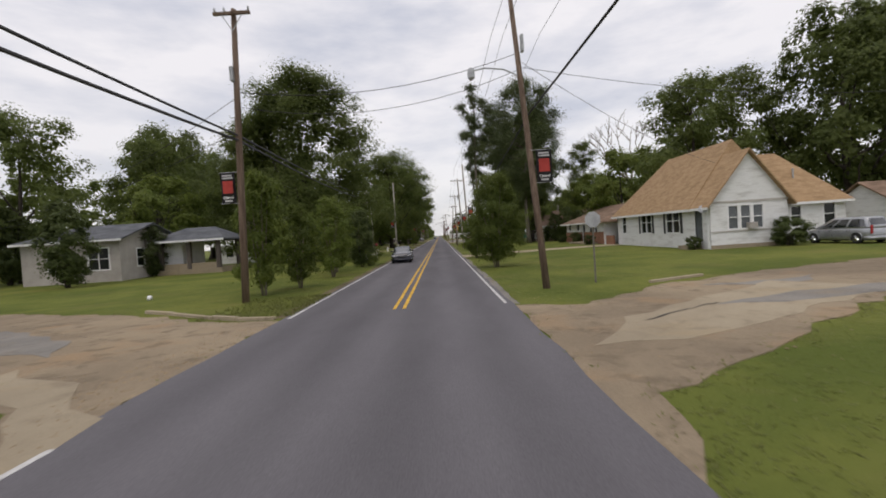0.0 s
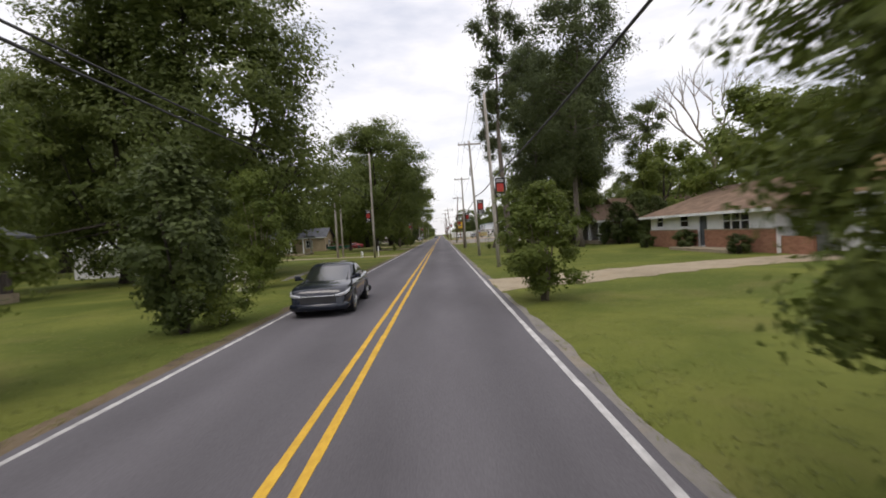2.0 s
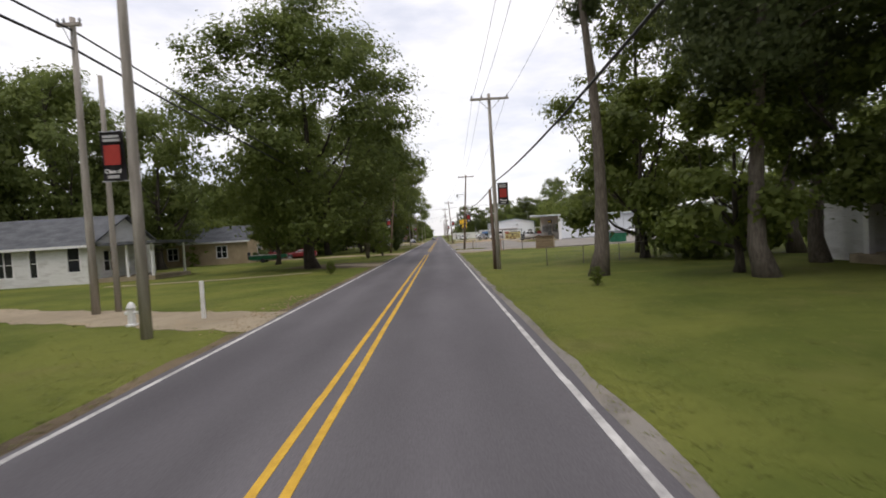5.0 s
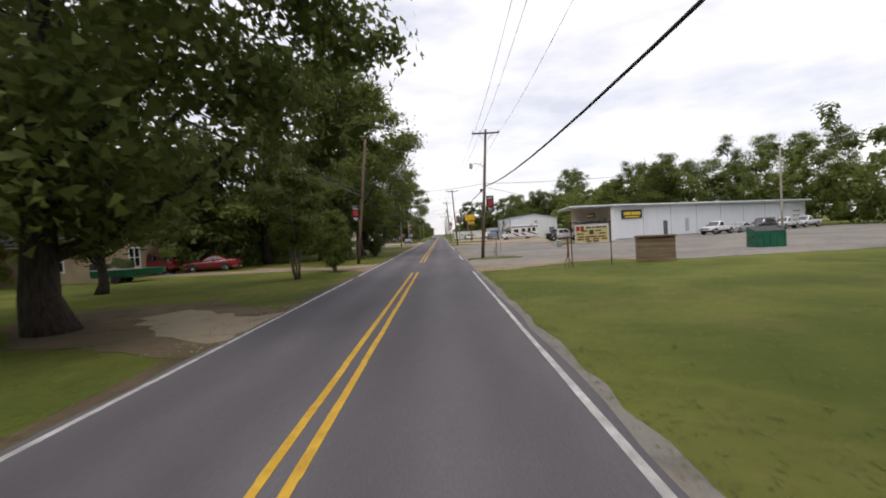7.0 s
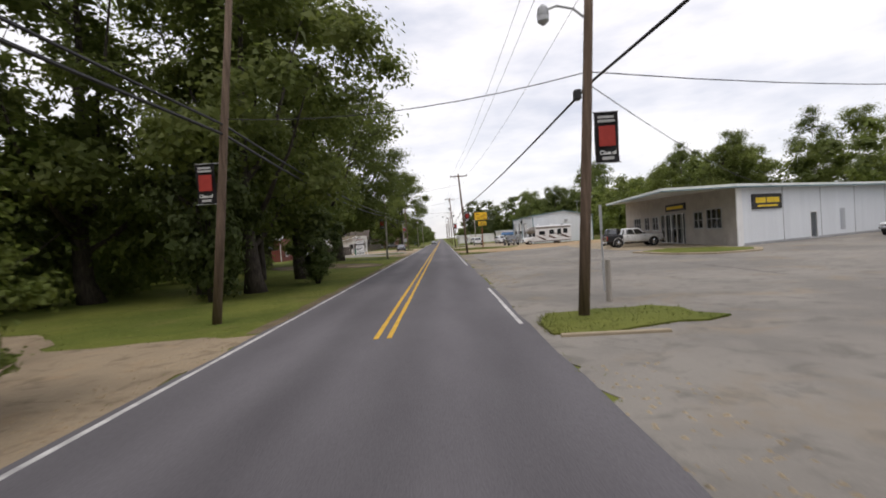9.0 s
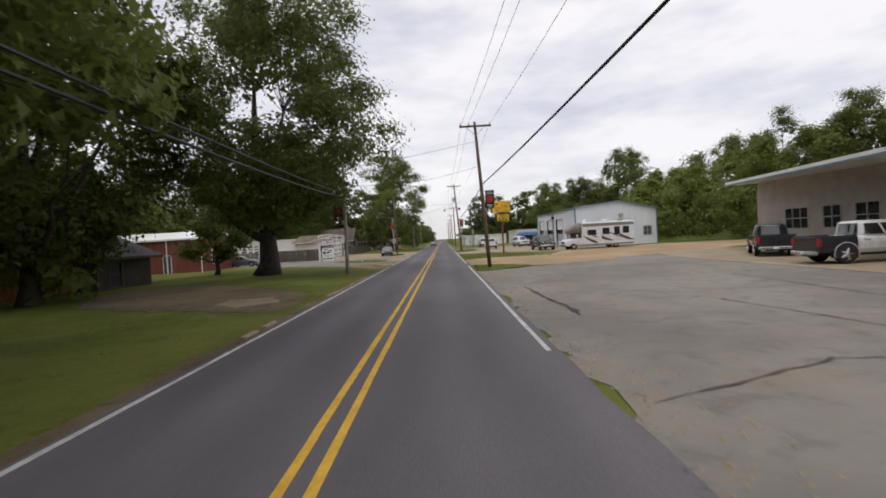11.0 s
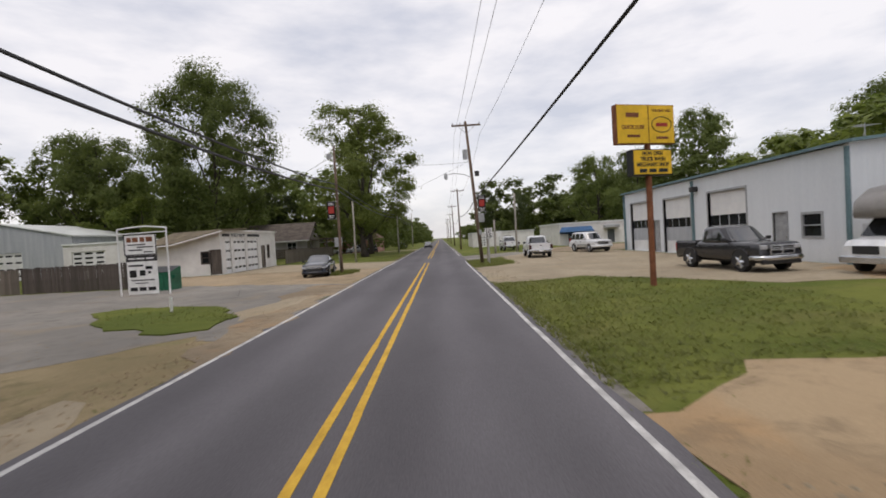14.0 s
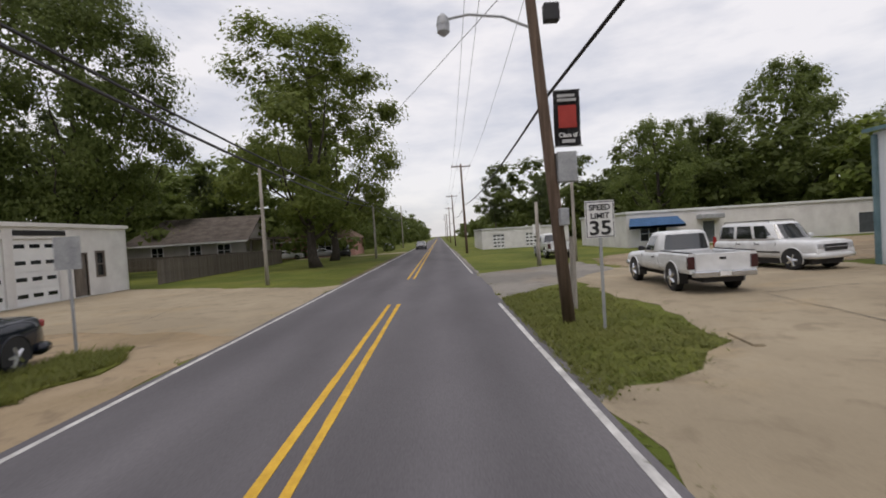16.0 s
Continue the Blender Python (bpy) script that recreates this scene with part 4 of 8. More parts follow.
for i, (a, b) in enumerate(((0, 7.15), (8.2, 16.0))):
    part("brick_skirt", box_mesh(-0.1, -0.004, a, b, -0.1, 1.4), "brick", hc, "red-brown brick lower wall")
part("sill_band", box_mesh(-0.14, -0.005, 0, 7.1, 1.404, 1.48), "concrete", hc)
part("sill_band", box_mesh(-0.14, -0.005, 8.25, 16.0, 1.404, 1.48), "concrete", hc)
roof(hc, 0, 9.5, 0, 16.0, 2.85, 4.75, "shingle_brown", 0.75, 3.2, 3.2, "y", fascia="paint_white")
part("porch_slab", box_mesh(-1.6, -0.12, 2.0, 9.5, -0.05, 0.22, bevel=0.02), "concrete", hc)
carp = thing("carport", pose(19.2, 53.6, 0), "flat-roofed carport with brick piers beside the ranch house", "carport")
part("roof", box_mesh(0.2, 8.5, 0, 4.9, 2.55, 2.72), "shingle_brown", carp)
for x in (0.4, 4.2, 8.2):
    part("post", box_mesh(x, x + 0.25, 0.15, 0.4, -0.05, 2.55), "brick", carp)
part("side_wall", box_mesh(0.2, 0.4, 2.6, 4.9, -0.05, 1.0), "brick", carp)

# grey-roofed house with a porch
ha = thing("house", pose(-39.2, 47.0, 0), "pale house with a grey roof and an open porch", "house", "houses along the road")
four_walls(ha, 0, 9.2, 0, 9.0, 4.0, "beige_wall", south=((2.4, 1.9, 1.2, 3.0, "window"), (6.2, 2.0, 1.1, 3.2, "window")), east=((2.2, 1.2, 1.2, 3.0, "window"),))
roof(ha, 0, 9.2, 0, 9.0, 4.0, 5.4, "shingle_grey", 0.6, 2.5, 0, "x")
gable(ha, (9.2, 0), (9.2, 9), 4.0, 5.3, "beige_wall")
four_walls(ha, 9.2, 12.0, 5.5, 10.0, 3.6, "paint_white")
part("porch_floor", box_mesh(10.0, 16.6, 4.2, 9.5, -0.05, 0.5), "concrete", ha)
for x, y in ((10.3, 4.5), (13.2, 4.5), (16.2, 4.5), (16.2, 9.2)):
    part("porch_post", box_mesh(x - 0.2, x + 0.2, y - 0.2, y + 0.2, 0.5, 3.55, bevel=0.02), "wood_dark", ha)
part("porch_rail", box_mesh(10.6, 16.0, 4.4, 4.55, 0.5, 1.1), "concrete", ha)
roof(ha, 9.9, 16.7, 4.2, 9.7, 3.55, 4.7, "shingle_grey", 0.45, 1.8, 1.8, "x", name="porch_roof")

# white house seen past the big trees
h4 = thing("house", pose(-35.0, 76, 0), "white house with a pale roof under big trees", "house", "houses along the road")
four_walls(h4, 0, 9.5, 0, 8, 3.0, "siding", south=((1.5, 1.2, 1.0, 2.4, "window"), (5.5, 1.4, 1.0, 2.4, "window")), east=((1.4, 1.3, 0.9, 2.5, "window"), (4.8, 1.4, 0.9, 2.5, "window")))
roof(h4, 0, 9.5, 0, 8, 3.0, 4.9, "roof_white", 0.5, 0, 0, "x")
gable(h4, (9.5, 0), (9.5, 8), 3.0, 4.8, "siding")

# long white house with a small porch
hd = thing("house", pose(-44.2, 112.0, 0), "long white house with a grey roof and a columned porch", "house", "houses along the road")
four_walls(hd, 0, 15.6, 0, 8.5, 3.3, "siding", south=((2.0, 0.9, 1.4, 2.8, "window"), (4.5, 1.5, 1.75, 2.8, "window"), (7.7, 1.5, 0.8, 3.0, "window"), (10.5, 0.7, 0.7, 3.1, "window"), (13.6, 1.1, 1.0, 3.05, "window")), east=((1.2, 1.6, 0.9, 2.7, "window"),))
roof(hd, 0, 15.6, 0, 8.5, 3.3, 5.7, "shingle_grey", 0.45, 3.0, 0, "x")
gable(hd, (15.6, 0), (15.6, 8.5), 3.3, 5.6, "siding")
part("porch_floor", box_mesh(15.6, 20.4, 0.5, 6.0, -0.05, 0.35), "concrete", hd)
for x, y in ((18.0, 0.8), (20.1, 0.8), (20.1, 5.6)):
    pb = bmesh.new()
    tube(pb, [(x, y, 0.35), (x, y, 3.05)], [0.13, 0.1], 10)
    part("porch_column", pb, "paint_white", hd)
part("porch_roof", box_mesh(15.7, 20.8, 0.2, 6.2, 3.05, 3.3), "shingle_grey", hd)
four_walls(hd, -6.0, 0, 2.0, 7.5, 2.8, "siding")
roof(hd, -6.0, -0.2, 2.0, 7.5, 2.8, 4.0, "shingle_grey", 0.35, 1.5, 0, "x", name="wing_roof")

# brick bungalow under the pines
h5 = thing("house", pose(19.2, 84.5, 0), "brick bungalow with a gabled white-trimmed porch, walls darkened for tree shade", "house", "houses along the road")
four_walls(h5, 2.2, 12, 0, 11, 2.9, "brick_shaded", west=((1.6, 1.5, 0.9, 2.4, "window"), (5.0, 1.0, 0.1, 2.2, "door"), (7.6, 1.5, 0.9, 2.4, "window")), south=((3, 1.6, 0.9, 2.3, "window"),))
roof(h5, 2.2, 12, 0, 11, 2.9, 5.3, "shingle_brown", 0.6, 0, 0, "x")
gable(h5, (2.2, 11), (2.2, 0), 2.9, 5.2, "brick_shaded")
roof(h5, -1.0, 2.6, 1.2, 9.4, 2.75, 4.6, "shingle_brown", 0.35, 0, 0, "x", name="porch_roof")
gable(h5, (-1.0, 9.4), (-1.0, 1.2), 2.75, 4.5, "paint_white")
part("porch_floor", box_mesh(-1.2, 2.1, 1.0, 9.6, -0.05, 0.4), "concrete", h5)
for y in (1.5, 5.2, 9.0):
    part("porch_post", box_mesh(-1.0, -0.72, y - 0.14, y + 0.14, 0.4, 2.75, bevel=0.02), "paint_white", h5)
part("white_annex", box_mesh(-0.4, 2.1, 9.8, 12.5, -0.05, 2.7), "siding", h5)

# tan house with a gable, and a long low brown house
he = thing("house", pose(-41, 138.8, 0), "tan house with a dark gabled roof", "house", "houses along the road")
four_walls(he, 0, 14.2, 0, 8, 3.3, "tan_wall", south=((9.8, 1.5, 0.9, 2.6, "window"), (3, 1.5, 0.9, 2.6, "window")), east=((3.2, 1.5, 0.9, 2.6, "window"),))
roof(he, 0, 14.2, 0, 8, 3.3, 5.3, "shingle_grey", 0.5, 0, 0, "x")
gable(he, (14.2, 0), (14.2, 8), 3.3, 5.2, "tan_wall")
hf = thing("house", pose(-41, 185, 0), "long low brown house with a hipped roof", "house", "houses along the road")
four_walls(hf, 0, 15, 0, 9, 2.9, "brick", south=((2, 1.4, 1.0, 2.3, "window"), (7, 1.2, 0.6, 2.6, "window"), (11, 1.6, 1.0, 2.3, "window")))
roof(hf, 0, 15, 0, 9, 2.9, 5.6, "shingle_brown", 0.6, 3.5, 3.5, "x")

# metal shed at the edge of the field
ms = thing("shed", pose(28.4, 121.5, 0), "pale ribbed metal shed", "shed")
four_walls(ms, 0, 8, 0, 9, 4.1, "metal_white")
roof(ms, 0, 8, 0, 9, 4.1, 4.8, "roof_white", 0.2, 0, 0, "y")
for i in range(20):
    part("rib", box_mesh(-0.04, -0.003, 0.3 + i * 0.44, 0.36 + i * 0.44, 0, 4.05), "metal_white", ms)
gable(ms, (0, 0), (8, 0), 4.1, 4.7, "metal_white")

# store with the wide canopy: the front faces the road, the long side wall runs back at a slant
st = thing("store", pose(24.0, 167.2, 0), "long white metal-clad store with a wide sloping canopy", "store")
SIDE = Matrix.Rotation(radians(24), 4, "Z")
s_end, s_back, s_front = (41.6, 18.5), (34.0, 38.0), (2.6, 29.5)
wall(st, (0, 0), s_end, 4.75, ((9.9, 0.95, 0.05, 2.4, "door"), (41.8, 2.2, 0.05, 3.2, "garage")), "metal_white")
wall(st, s_end, s_back, 4.75, (), "metal_white")
wall(st, s_back, s_front, 4.75, (), "metal_white")
FRONT = Matrix.Rotation(math.atan2(2.6, 29.5) * -1, 4, "Z")
wall(st, s_front, (0, 0), 4.75, ((29.61 - 26.0, 2.6, 1.5, 3.1, "window"), (29.61 - 22.0, 1.7, 1.5, 3.1, "window"), (29.61 - 19.2, 1.9, 1.5, 3.1, "window"), (29.61 - 16.4, 6.4, 0.05, 3.2, "window"), (29.61 - 8.0, 1.9, 1.55, 3.15, "window"), (29.61 - 5.4, 2.8, 1.5, 3.3, "window")), "beige_wall", 0.2, trim="steel")
part("patched_door", box_mesh(14.6, 15.4, -0.03, -0.004, 0.6, 2.6), "metal_grey", st, "grey patched panel", m=SIDE)
part("corner_column", box_mesh(-0.25, 0.4, -0.12, -0.006, -0.1, 4.7), "paint_white", st, m=SIDE)
for k_ in range(8):
    part("seam", box_mesh(5.6 * k_ + 5.9, 5.6 * k_ + 5.97, -0.03, -0.003, 0, 4.7), "steel", st, m=SIDE)
part("base_trim", box_mesh(0.5, 45.2, -0.02, -0.003, -0.05, 0.22), "steel", st, "dark stained foot of the cladding", m=SIDE)
for k_, (y0, y1) in enumerate(((10.5, 10.62), (12.0, 12.12), (13.5, 13.62), (15.0, 15.12))):
    part("entrance_frame", box_mesh(-0.06, 0.02, y0, y1, 0.05, 3.2), "paint_white", st, m=FRONT)
rb = bmesh.new()
a = [rb.verts.new(p) for p in ((-5.6, 1.0, 4.95), (-0.5, -0.8, 4.8), (42.4, 18.0, 4.6), (34.6, 39.0, 5.3), (2.9, 30.4, 5.5), (-0.3, 29.1, 5.35))]
b = [rb.verts.new(v.co + Vector((0, 0, 0.24))) for v in a]
for quad in ((0, 1, 4, 5), (1, 2, 3, 4)):
    rb.faces.new([b[i] for i in quad]), rb.faces.new([a[i] for i in reversed(quad)])
for i in range(6):
    j = (i + 1) % 6
    rb.faces.new((a[i], a[j], b[j], b[i]))
bmesh.ops.recalc_face_normals(rb, faces=rb.faces)
part("roof", rb, "roof_white", st, "pale metal roof with a deep canopy")
wb_ = bmesh.new()
fa = [wb_.verts.new(p) for p in ((0.02, 0.2, 4.752), (2.6, 29.4, 4.752), (2.6, 29.4, 5.46), (0.02, 0.2, 4.83))]
fb_ = [wb_.verts.new(v.co + Vector((0.18, -0.016, 0))) for v in fa]
wb_.faces.new(fa), wb_.faces.new(fb_[::-1])
for i in range(4):
    wb_.faces.new((fa[i], fb_[i], fb_[(i + 1) % 4], fa[(i + 1) % 4]))
bmesh.ops.recalc_face_normals(wb_, faces=wb_.faces)
part("wall_head", wb_, "beige_wall", st, "plain beige wall above the shop windows")
for p0, p1 in (((-5.6, 1.0, 4.93), (-0.3, 29.1, 5.33)), ((-5.55, 0.98, 4.93), (-0.5, -0.82, 4.78)), ((-0.5, -0.82, 4.78), (42.4, 17.96, 4.58))):
    fb_ = bmesh.new()
    tube(fb_, [p0, p1], 0.07, 4)
    part("gutter", fb_, "trim_green", st, "thin grey-green gutter")
sg = part("wall_sign", box_mesh(1.75, 5.6, -0.14, -0.006, 2.95, 4.2), "banner_black", st, "black sign with yellow lettering bars", m=SIDE)
for x0, x1, z0, z1 in ((2.1, 3.4, 3.45, 3.9), (3.55, 5.25, 3.45, 3.9), (2.3, 5.0, 3.12, 3.28)):
    part("letter_bar", box_mesh(x0, x1, -0.155, -0.141, z0, z1), "ink_yellow", sg)
sg2 = part("canopy_sign", box_mesh(-0.16, -0.03, 9.6, 14.6, 3.5, 4.25), "banner_black", st, "black sign over the entrance", m=FRONT)
part("letter_bar", box_mesh(-0.18, -0.161, 10.0, 14.2, 3.72, 4.02), "ink_yellow", sg2)
ac = thing("vending_machine", pose(25.75, 194.6, 0.03), "red soft drink vending machine by the shop front", "vending machine")
part("cabinet", box_mesh(-0.45, 0.45, -0.4, 0.4, 0, 1.85, bevel=0.03), "red", ac)
part("front_panel", box_mesh(-0.47, -0.451, -0.3, 0.1, 0.5, 1.7), "glass", ac)

# metal workshop with bay doors
b2 = thing("workshop", pose(17.7, 219.4, 0), "white metal auto workshop with tall bay doors", "workshop")
w_e = (12.9, 4.6)
wall(b2, (0, 25.0), (0, 0.16), 5.3, ((1.5, 3.5, 0.03, 4.3, "bay"), (6.1, 1.0, 0.03, 2.6, "door"), (7.9, 4.0, 0.03, 4.2, "bay"), (14.1, 3.9, 0.03, 4.15, "bay"), (20.2, 1.0, 0.03, 2.5, "door"), (22.2, 1.25, 1.2, 2.4, "window")), "metal_white", trim="steel")
wall(b2, (0, 0), w_e, 4.9, ((11.2, 1.5, 1.2, 2.5, "window"),), "metal_white", trim="steel", pane="glass_mid")
wall(b2, w_e, (12.9, 25.0), 4.9, (), "metal_white")
wall(b2, (12.9, 25.0), (0, 25.0), 4.9, (), "metal_white")
gb_ = bmesh.new()
ga = [gb_.verts.new(p) for p in ((0, -0.002, 4.9), (12.9, 4.598, 4.9), (12.9, 4.598, 4.98), (6.6, 2.35, 6.08), (0, -0.002, 5.4))]
gc = [gb_.verts.new(v.co + Vector((-0.05, 0.15, 0))) for v in ga]
gb_.faces.new(ga), gb_.faces.new(list(reversed(gc)))
for i in range(5):
    gb_.faces.new((ga[i], gc[i], gc[(i + 1) % 5], ga[(i + 1) % 5]))
bmesh.ops.recalc_face_normals(gb_, faces=gb_.faces)
part("gable", gb_, "metal_white", b2)
rb = bmesh.new()
a = [rb.verts.new(p) for p in ((-0.2, -0.25, 5.36), (6.6, 2.15, 6.1), (13.1, 4.4, 4.98), (13.1, 25.2, 4.98), (6.6, 25.2, 6.1), (-0.2, 25.2, 5.36))]
b = [rb.verts.new(v.co + Vector((0, 0, 0.12))) for v in a]
for quad in ((0, 1, 4, 5), (1, 2, 3, 4)):
    rb.faces.new([b[i] for i in quad]), rb.faces.new([a[i] for i in reversed(quad)])
for i in range(6):
    j = (i + 1) % 6
    rb.faces.new((a[i], a[j], b[j], b[i]))
bmesh.ops.recalc_face_normals(rb, faces=rb.faces)
wr_ = part("roof", rb, "roof_white", b2, "low-pitched pale metal roof")
for p0, p1 in (((-0.22, -0.27, 5.4), (-0.22, 25.2, 5.4)), ((-0.2, -0.28, 5.4), (6.6, 2.12, 6.14)), ((6.6, 2.12, 6.14), (13.1, 4.38, 5.02))):
    fb_ = bmesh.new()
    tube(fb_, [p0, p1], 0.1, 4)
    part("eave_trim", fb_, "trim_green", wr_, "teal metal eave trim")
for k_ in range(7):
    part("seam", box_mesh(1.9 * k_ + 1.2, 1.9 * k_ + 1.23, -0.018, -0.003, 0, 4.85), "metal_white", b2, m=Matrix.Rotation(math.atan2(4.6, 12.9), 4, "Z"))
for y in (-0.03, 12.6, 24.8):
    part("downpipe", box_mesh(-0.16, -0.005, y, y + 0.14, 0, 5.2), "trim_green", b2)
part("corner_trim", box_mesh(13.55, 13.69, -0.06, -0.004, 0, 4.9), "trim_green", b2, m=Matrix.Rotation(math.atan2(4.6, 12.9), 4, "Z"))
wlamp = bmesh.new()
box(wlamp, -0.45, -0.005, 12.0, 12.4, 4.4, 4.75, bevel=0.05)
part("wall_lamp", wlamp, "black", b2)
part("air_conditioner", box_mesh(7.0, 7.6, -0.3, -0.005, 3.95, 4.4, bevel=0.03), "steel", b2, m=Matrix.Rotation(math.atan2(4.6, 12.9), 4, "Z"))

# low white building with a blue awning
b3 = thing("store", pose(17.7, 269.5, 0), "low white flat-roofed building with a blue awning", "store")
four_walls(b3, 0, 27, 0, 14, 3.2, "block_white", south=((1.2, 2.6, 0.5, 2.0, "window"), (7.2, 1.1, 0.1, 2.1, "door"), (22, 1.6, 0.1, 2.0, "door"), ))
part("door_hood", box_mesh(6.6, 8.8, -0.9, -0.005, 2.3, 2.75, bevel=0.05), "steel", b3, "grey metal hood over a door")
part("roof_slab", box_mesh(-0.15, 27.15, -0.15, 14.15, 3.204, 3.4), "roof_white", b3)
aw = bmesh.new()
v = [aw.verts.new(p) for p in ((0.3, -0.02, 2.75), (4.8, -0.02, 2.75), (4.8, -1.5, 2.0), (-0.4, -1.5, 2.0), (-0.4, -1.5, 1.75), (4.8, -1.5, 1.75))]
aw.faces.new((v[0], v[1], v[2], v[3])), aw.faces.new((v[3], v[2], v[5], v[4]))
bmesh.ops.solidify(aw, geom=aw.faces[:], thickness=0.03)
part("awning", aw, "blue_awning", b3, "faded blue awning")
b4 = thing("store", pose(5.9, 290, 0), "low white warehouse with roller doors", "store")
four_walls(b4, 0, 12, 0, 14, 2.7, "block_white", south=((1.5, 1.6, 0.1, 2.0, "garage"), (6.0, 1.6, 0.1, 2.0, "garage")))
part("roof_slab", box_mesh(-0.15, 12.15, -0.15, 14.15, 2.704, 2.85), "roof_white", b4)

# red metal building
rs = thing("shed", pose(-41.5, 212.6, 0), "long barn-red metal building with a pale roof", "shed")
four_walls(rs, 0, 12.6, 0, 8.6, 4.0, "metal_red", south=((5.0, 1.0, 2.0, 3.0, "window"), (8.0, 0.9, 0.05, 2.1, "door")), east=((2.2, 1.7, 0.9, 2.6, "window"),))
roof(rs, 0, 12.6, 0, 8.6, 4.0, 4.9, "roof_white", 0.25, 0, 0, "x")
gable(rs, (12.6, 0), (12.6, 8.6), 4.0, 4.8, "metal_red")
for x, y in ((0, -0.05), (4.2, -0.05), (8.4, -0.05), (12.5, -0.05)):
    part("corner_trim", box_mesh(x, x + 0.12, y, y + 0.045, 0, 4.0), "paint_white", rs)
ds = thing("shed", pose(-29.5, 189.5, 0), "dark unpainted wooden shed with a sagging roof", "shed")
four_walls(ds, 0, 5.2, 0, 6, 2.5, "wood_dark", east=((1, 1.4, 0.1, 2.0, "window"),), pane="black", trim="wood_dark")
roof(ds, 0, 5.2, 0, 6, 2.5, 3.7, "shingle_grey", 0.7, 0, 0, "y", fascia="wood_dark")

# body shop
wb = thing("body_shop", pose(-27.2, 242.3, 0), "white painted block body shop with garage doors", "workshop")
wall(wb, (0, 0), (6.5, 0), 3.0, ((4.7, 0.75, 1.1, 2.2, "window"), (5.55, 0.9, 0.05, 2.3, "door")), "block_white", trim="wood_dark")
wall(wb, (6.5, 0.16), (6.5, 14.4), 4.0, ((0.9, 1.2, 0.05, 3.4, "garage"), (2.7, 2.8, 0.05, 3.4, "garage"), (6.0, 2.7, 0.05, 3.4, "garage"), (9.7, 0.95, 0.05, 2.5, "door"), (11.4, 0.7, 1.1, 2.6, "window")), "block_white", trim="wood")
wall(wb, (6.5, 14.4), (0, 14.4), 4.0, (), "block_white")
wall(wb, (0, 14.24), (0, 0.16), 3.0, (), "block_white")
lr = bmesh.new()
a = [lr.verts.new(p) for p in ((-0.5, -0.7, 2.85), (2.4, -0.7, 2.98), (7.0, -0.55, 4.05), (7.0, 5.0, 4.3), (-0.5, 5.0, 4.2))]
b = [lr.verts.new(v.co + Vector((0, 0, 0.14))) for v in a]
for tri in ((0, 1, 4), (1, 2, 4), (2, 3, 4)):
    lr.faces.new([b[i] for i in tri]), lr.faces.new([a[i] for i in reversed(tri)])
for i in range(5):
    lr.faces.new((a[i], a[(i + 1) % 5], b[(i + 1) % 5], b[i]))
bmesh.ops.recalc_face_normals(lr, faces=lr.faces)
tri_ = bmesh.new()
for y in (0.0, 0.16):
    tri_.faces.new([tri_.verts.new(p) for p in ((2.2, y, 3.0), (6.5, y, 3.0), (6.5, y, 3.95))])
bmesh.ops.bridge_loops(tri_, edges=tri_.edges[:])
part("upper_wall", tri_, "block_white", wb)
for k, (p0, p1) in enumerate((((-0.5, -0.74, 2.84), (2.4, -0.74, 2.97)), ((2.4, -0.74, 2.97), (7.02, -0.6, 4.04)))):
    fb_ = bmesh.new()
    tube(fb_, [p0, p1], 0.08, 4)
    part("fascia", fb_, "paint_white", wb)
part("lean_roof", lr, "shingle_olive", wb, "brown shingled lean roof")
part("flat_roof", box_mesh(0, 6.6, 5.0, 14.5, 4.0, 4.14), "roof_white", wb)
part("parapet", box_mesh(6.36, 6.64, 0.4, 14.5, 4.004, 4.22), "block_white", wb)
part("letter_bar", box_mesh(6.502, 6.53, 0.5, 2.0, 3.56, 3.82), "ink", wb, "painted lettering bar")
part("letter_bar", box_mesh(6.502, 6.53, 6.2, 9.4, 3.56, 3.82), "ink", wb, "painted lettering bar")
lettering("BODY SHOP", 0.42, "ink", wb, pose(6.515, 4.0, 3.69, 90, 0, 90), width=3.1)
gm = thing("warehouse", pose(-62, 256, 0), "grey metal warehouse with two roller doors", "warehouse")
four_walls(gm, 0, 17, 0, 12, 5.1, "metal_grey", south=((1.6, 3.4, 0.1, 3.4, "garage"), (7.4, 3.4, 0.1, 3.4, "garage")))
roof(gm, 0, 17, 0, 12, 5.1, 6.9, "roof_white", 0.2, 0, 0, "y")
gable(gm, (0, 0), (17, 0), 5.1, 6.8, "metal_grey")
wl2 = thing("warehouse", pose(-41, 249.5, 0), "low white flat-roofed workshop", "warehouse")
four_walls(wl2, 0, 12.5, 0, 10, 3.7, "block_white", south=((0.9, 3.6, 1.0, 3.0, "garage"),))
part("roof_slab", box_mesh(-0.1, 12.6, -0.1, 10.1, 3.704, 3.9), "roof_white", wl2)

# houses beyond the body shop
hg = thing("house", pose(-41.6, 287.6, 0), "pale house with a worn grey-brown roof behind a board fence", "house", "houses along the road")
four_walls(hg, 0, 16, 0, 9, 3.6, "beige_wall", south=((3.5, 1.6, 1.3, 3.0, "window"), (8.5, 1.6, 1.3, 3.0, "window"), (12.2, 1.8, 1.3, 3.0, "window")))
roof(hg, 0, 16, 0, 9, 3.6, 6.7, "shingle_worn", 0.6, 3.0, 0, "x")
gable(hg, (16, 0), (16, 9), 3.6, 6.6, "beige_wall")
part("porch_roof", box_mesh(16.1, 19.9, 0, 6, 3.3, 3.5), "shingle_worn", hg)
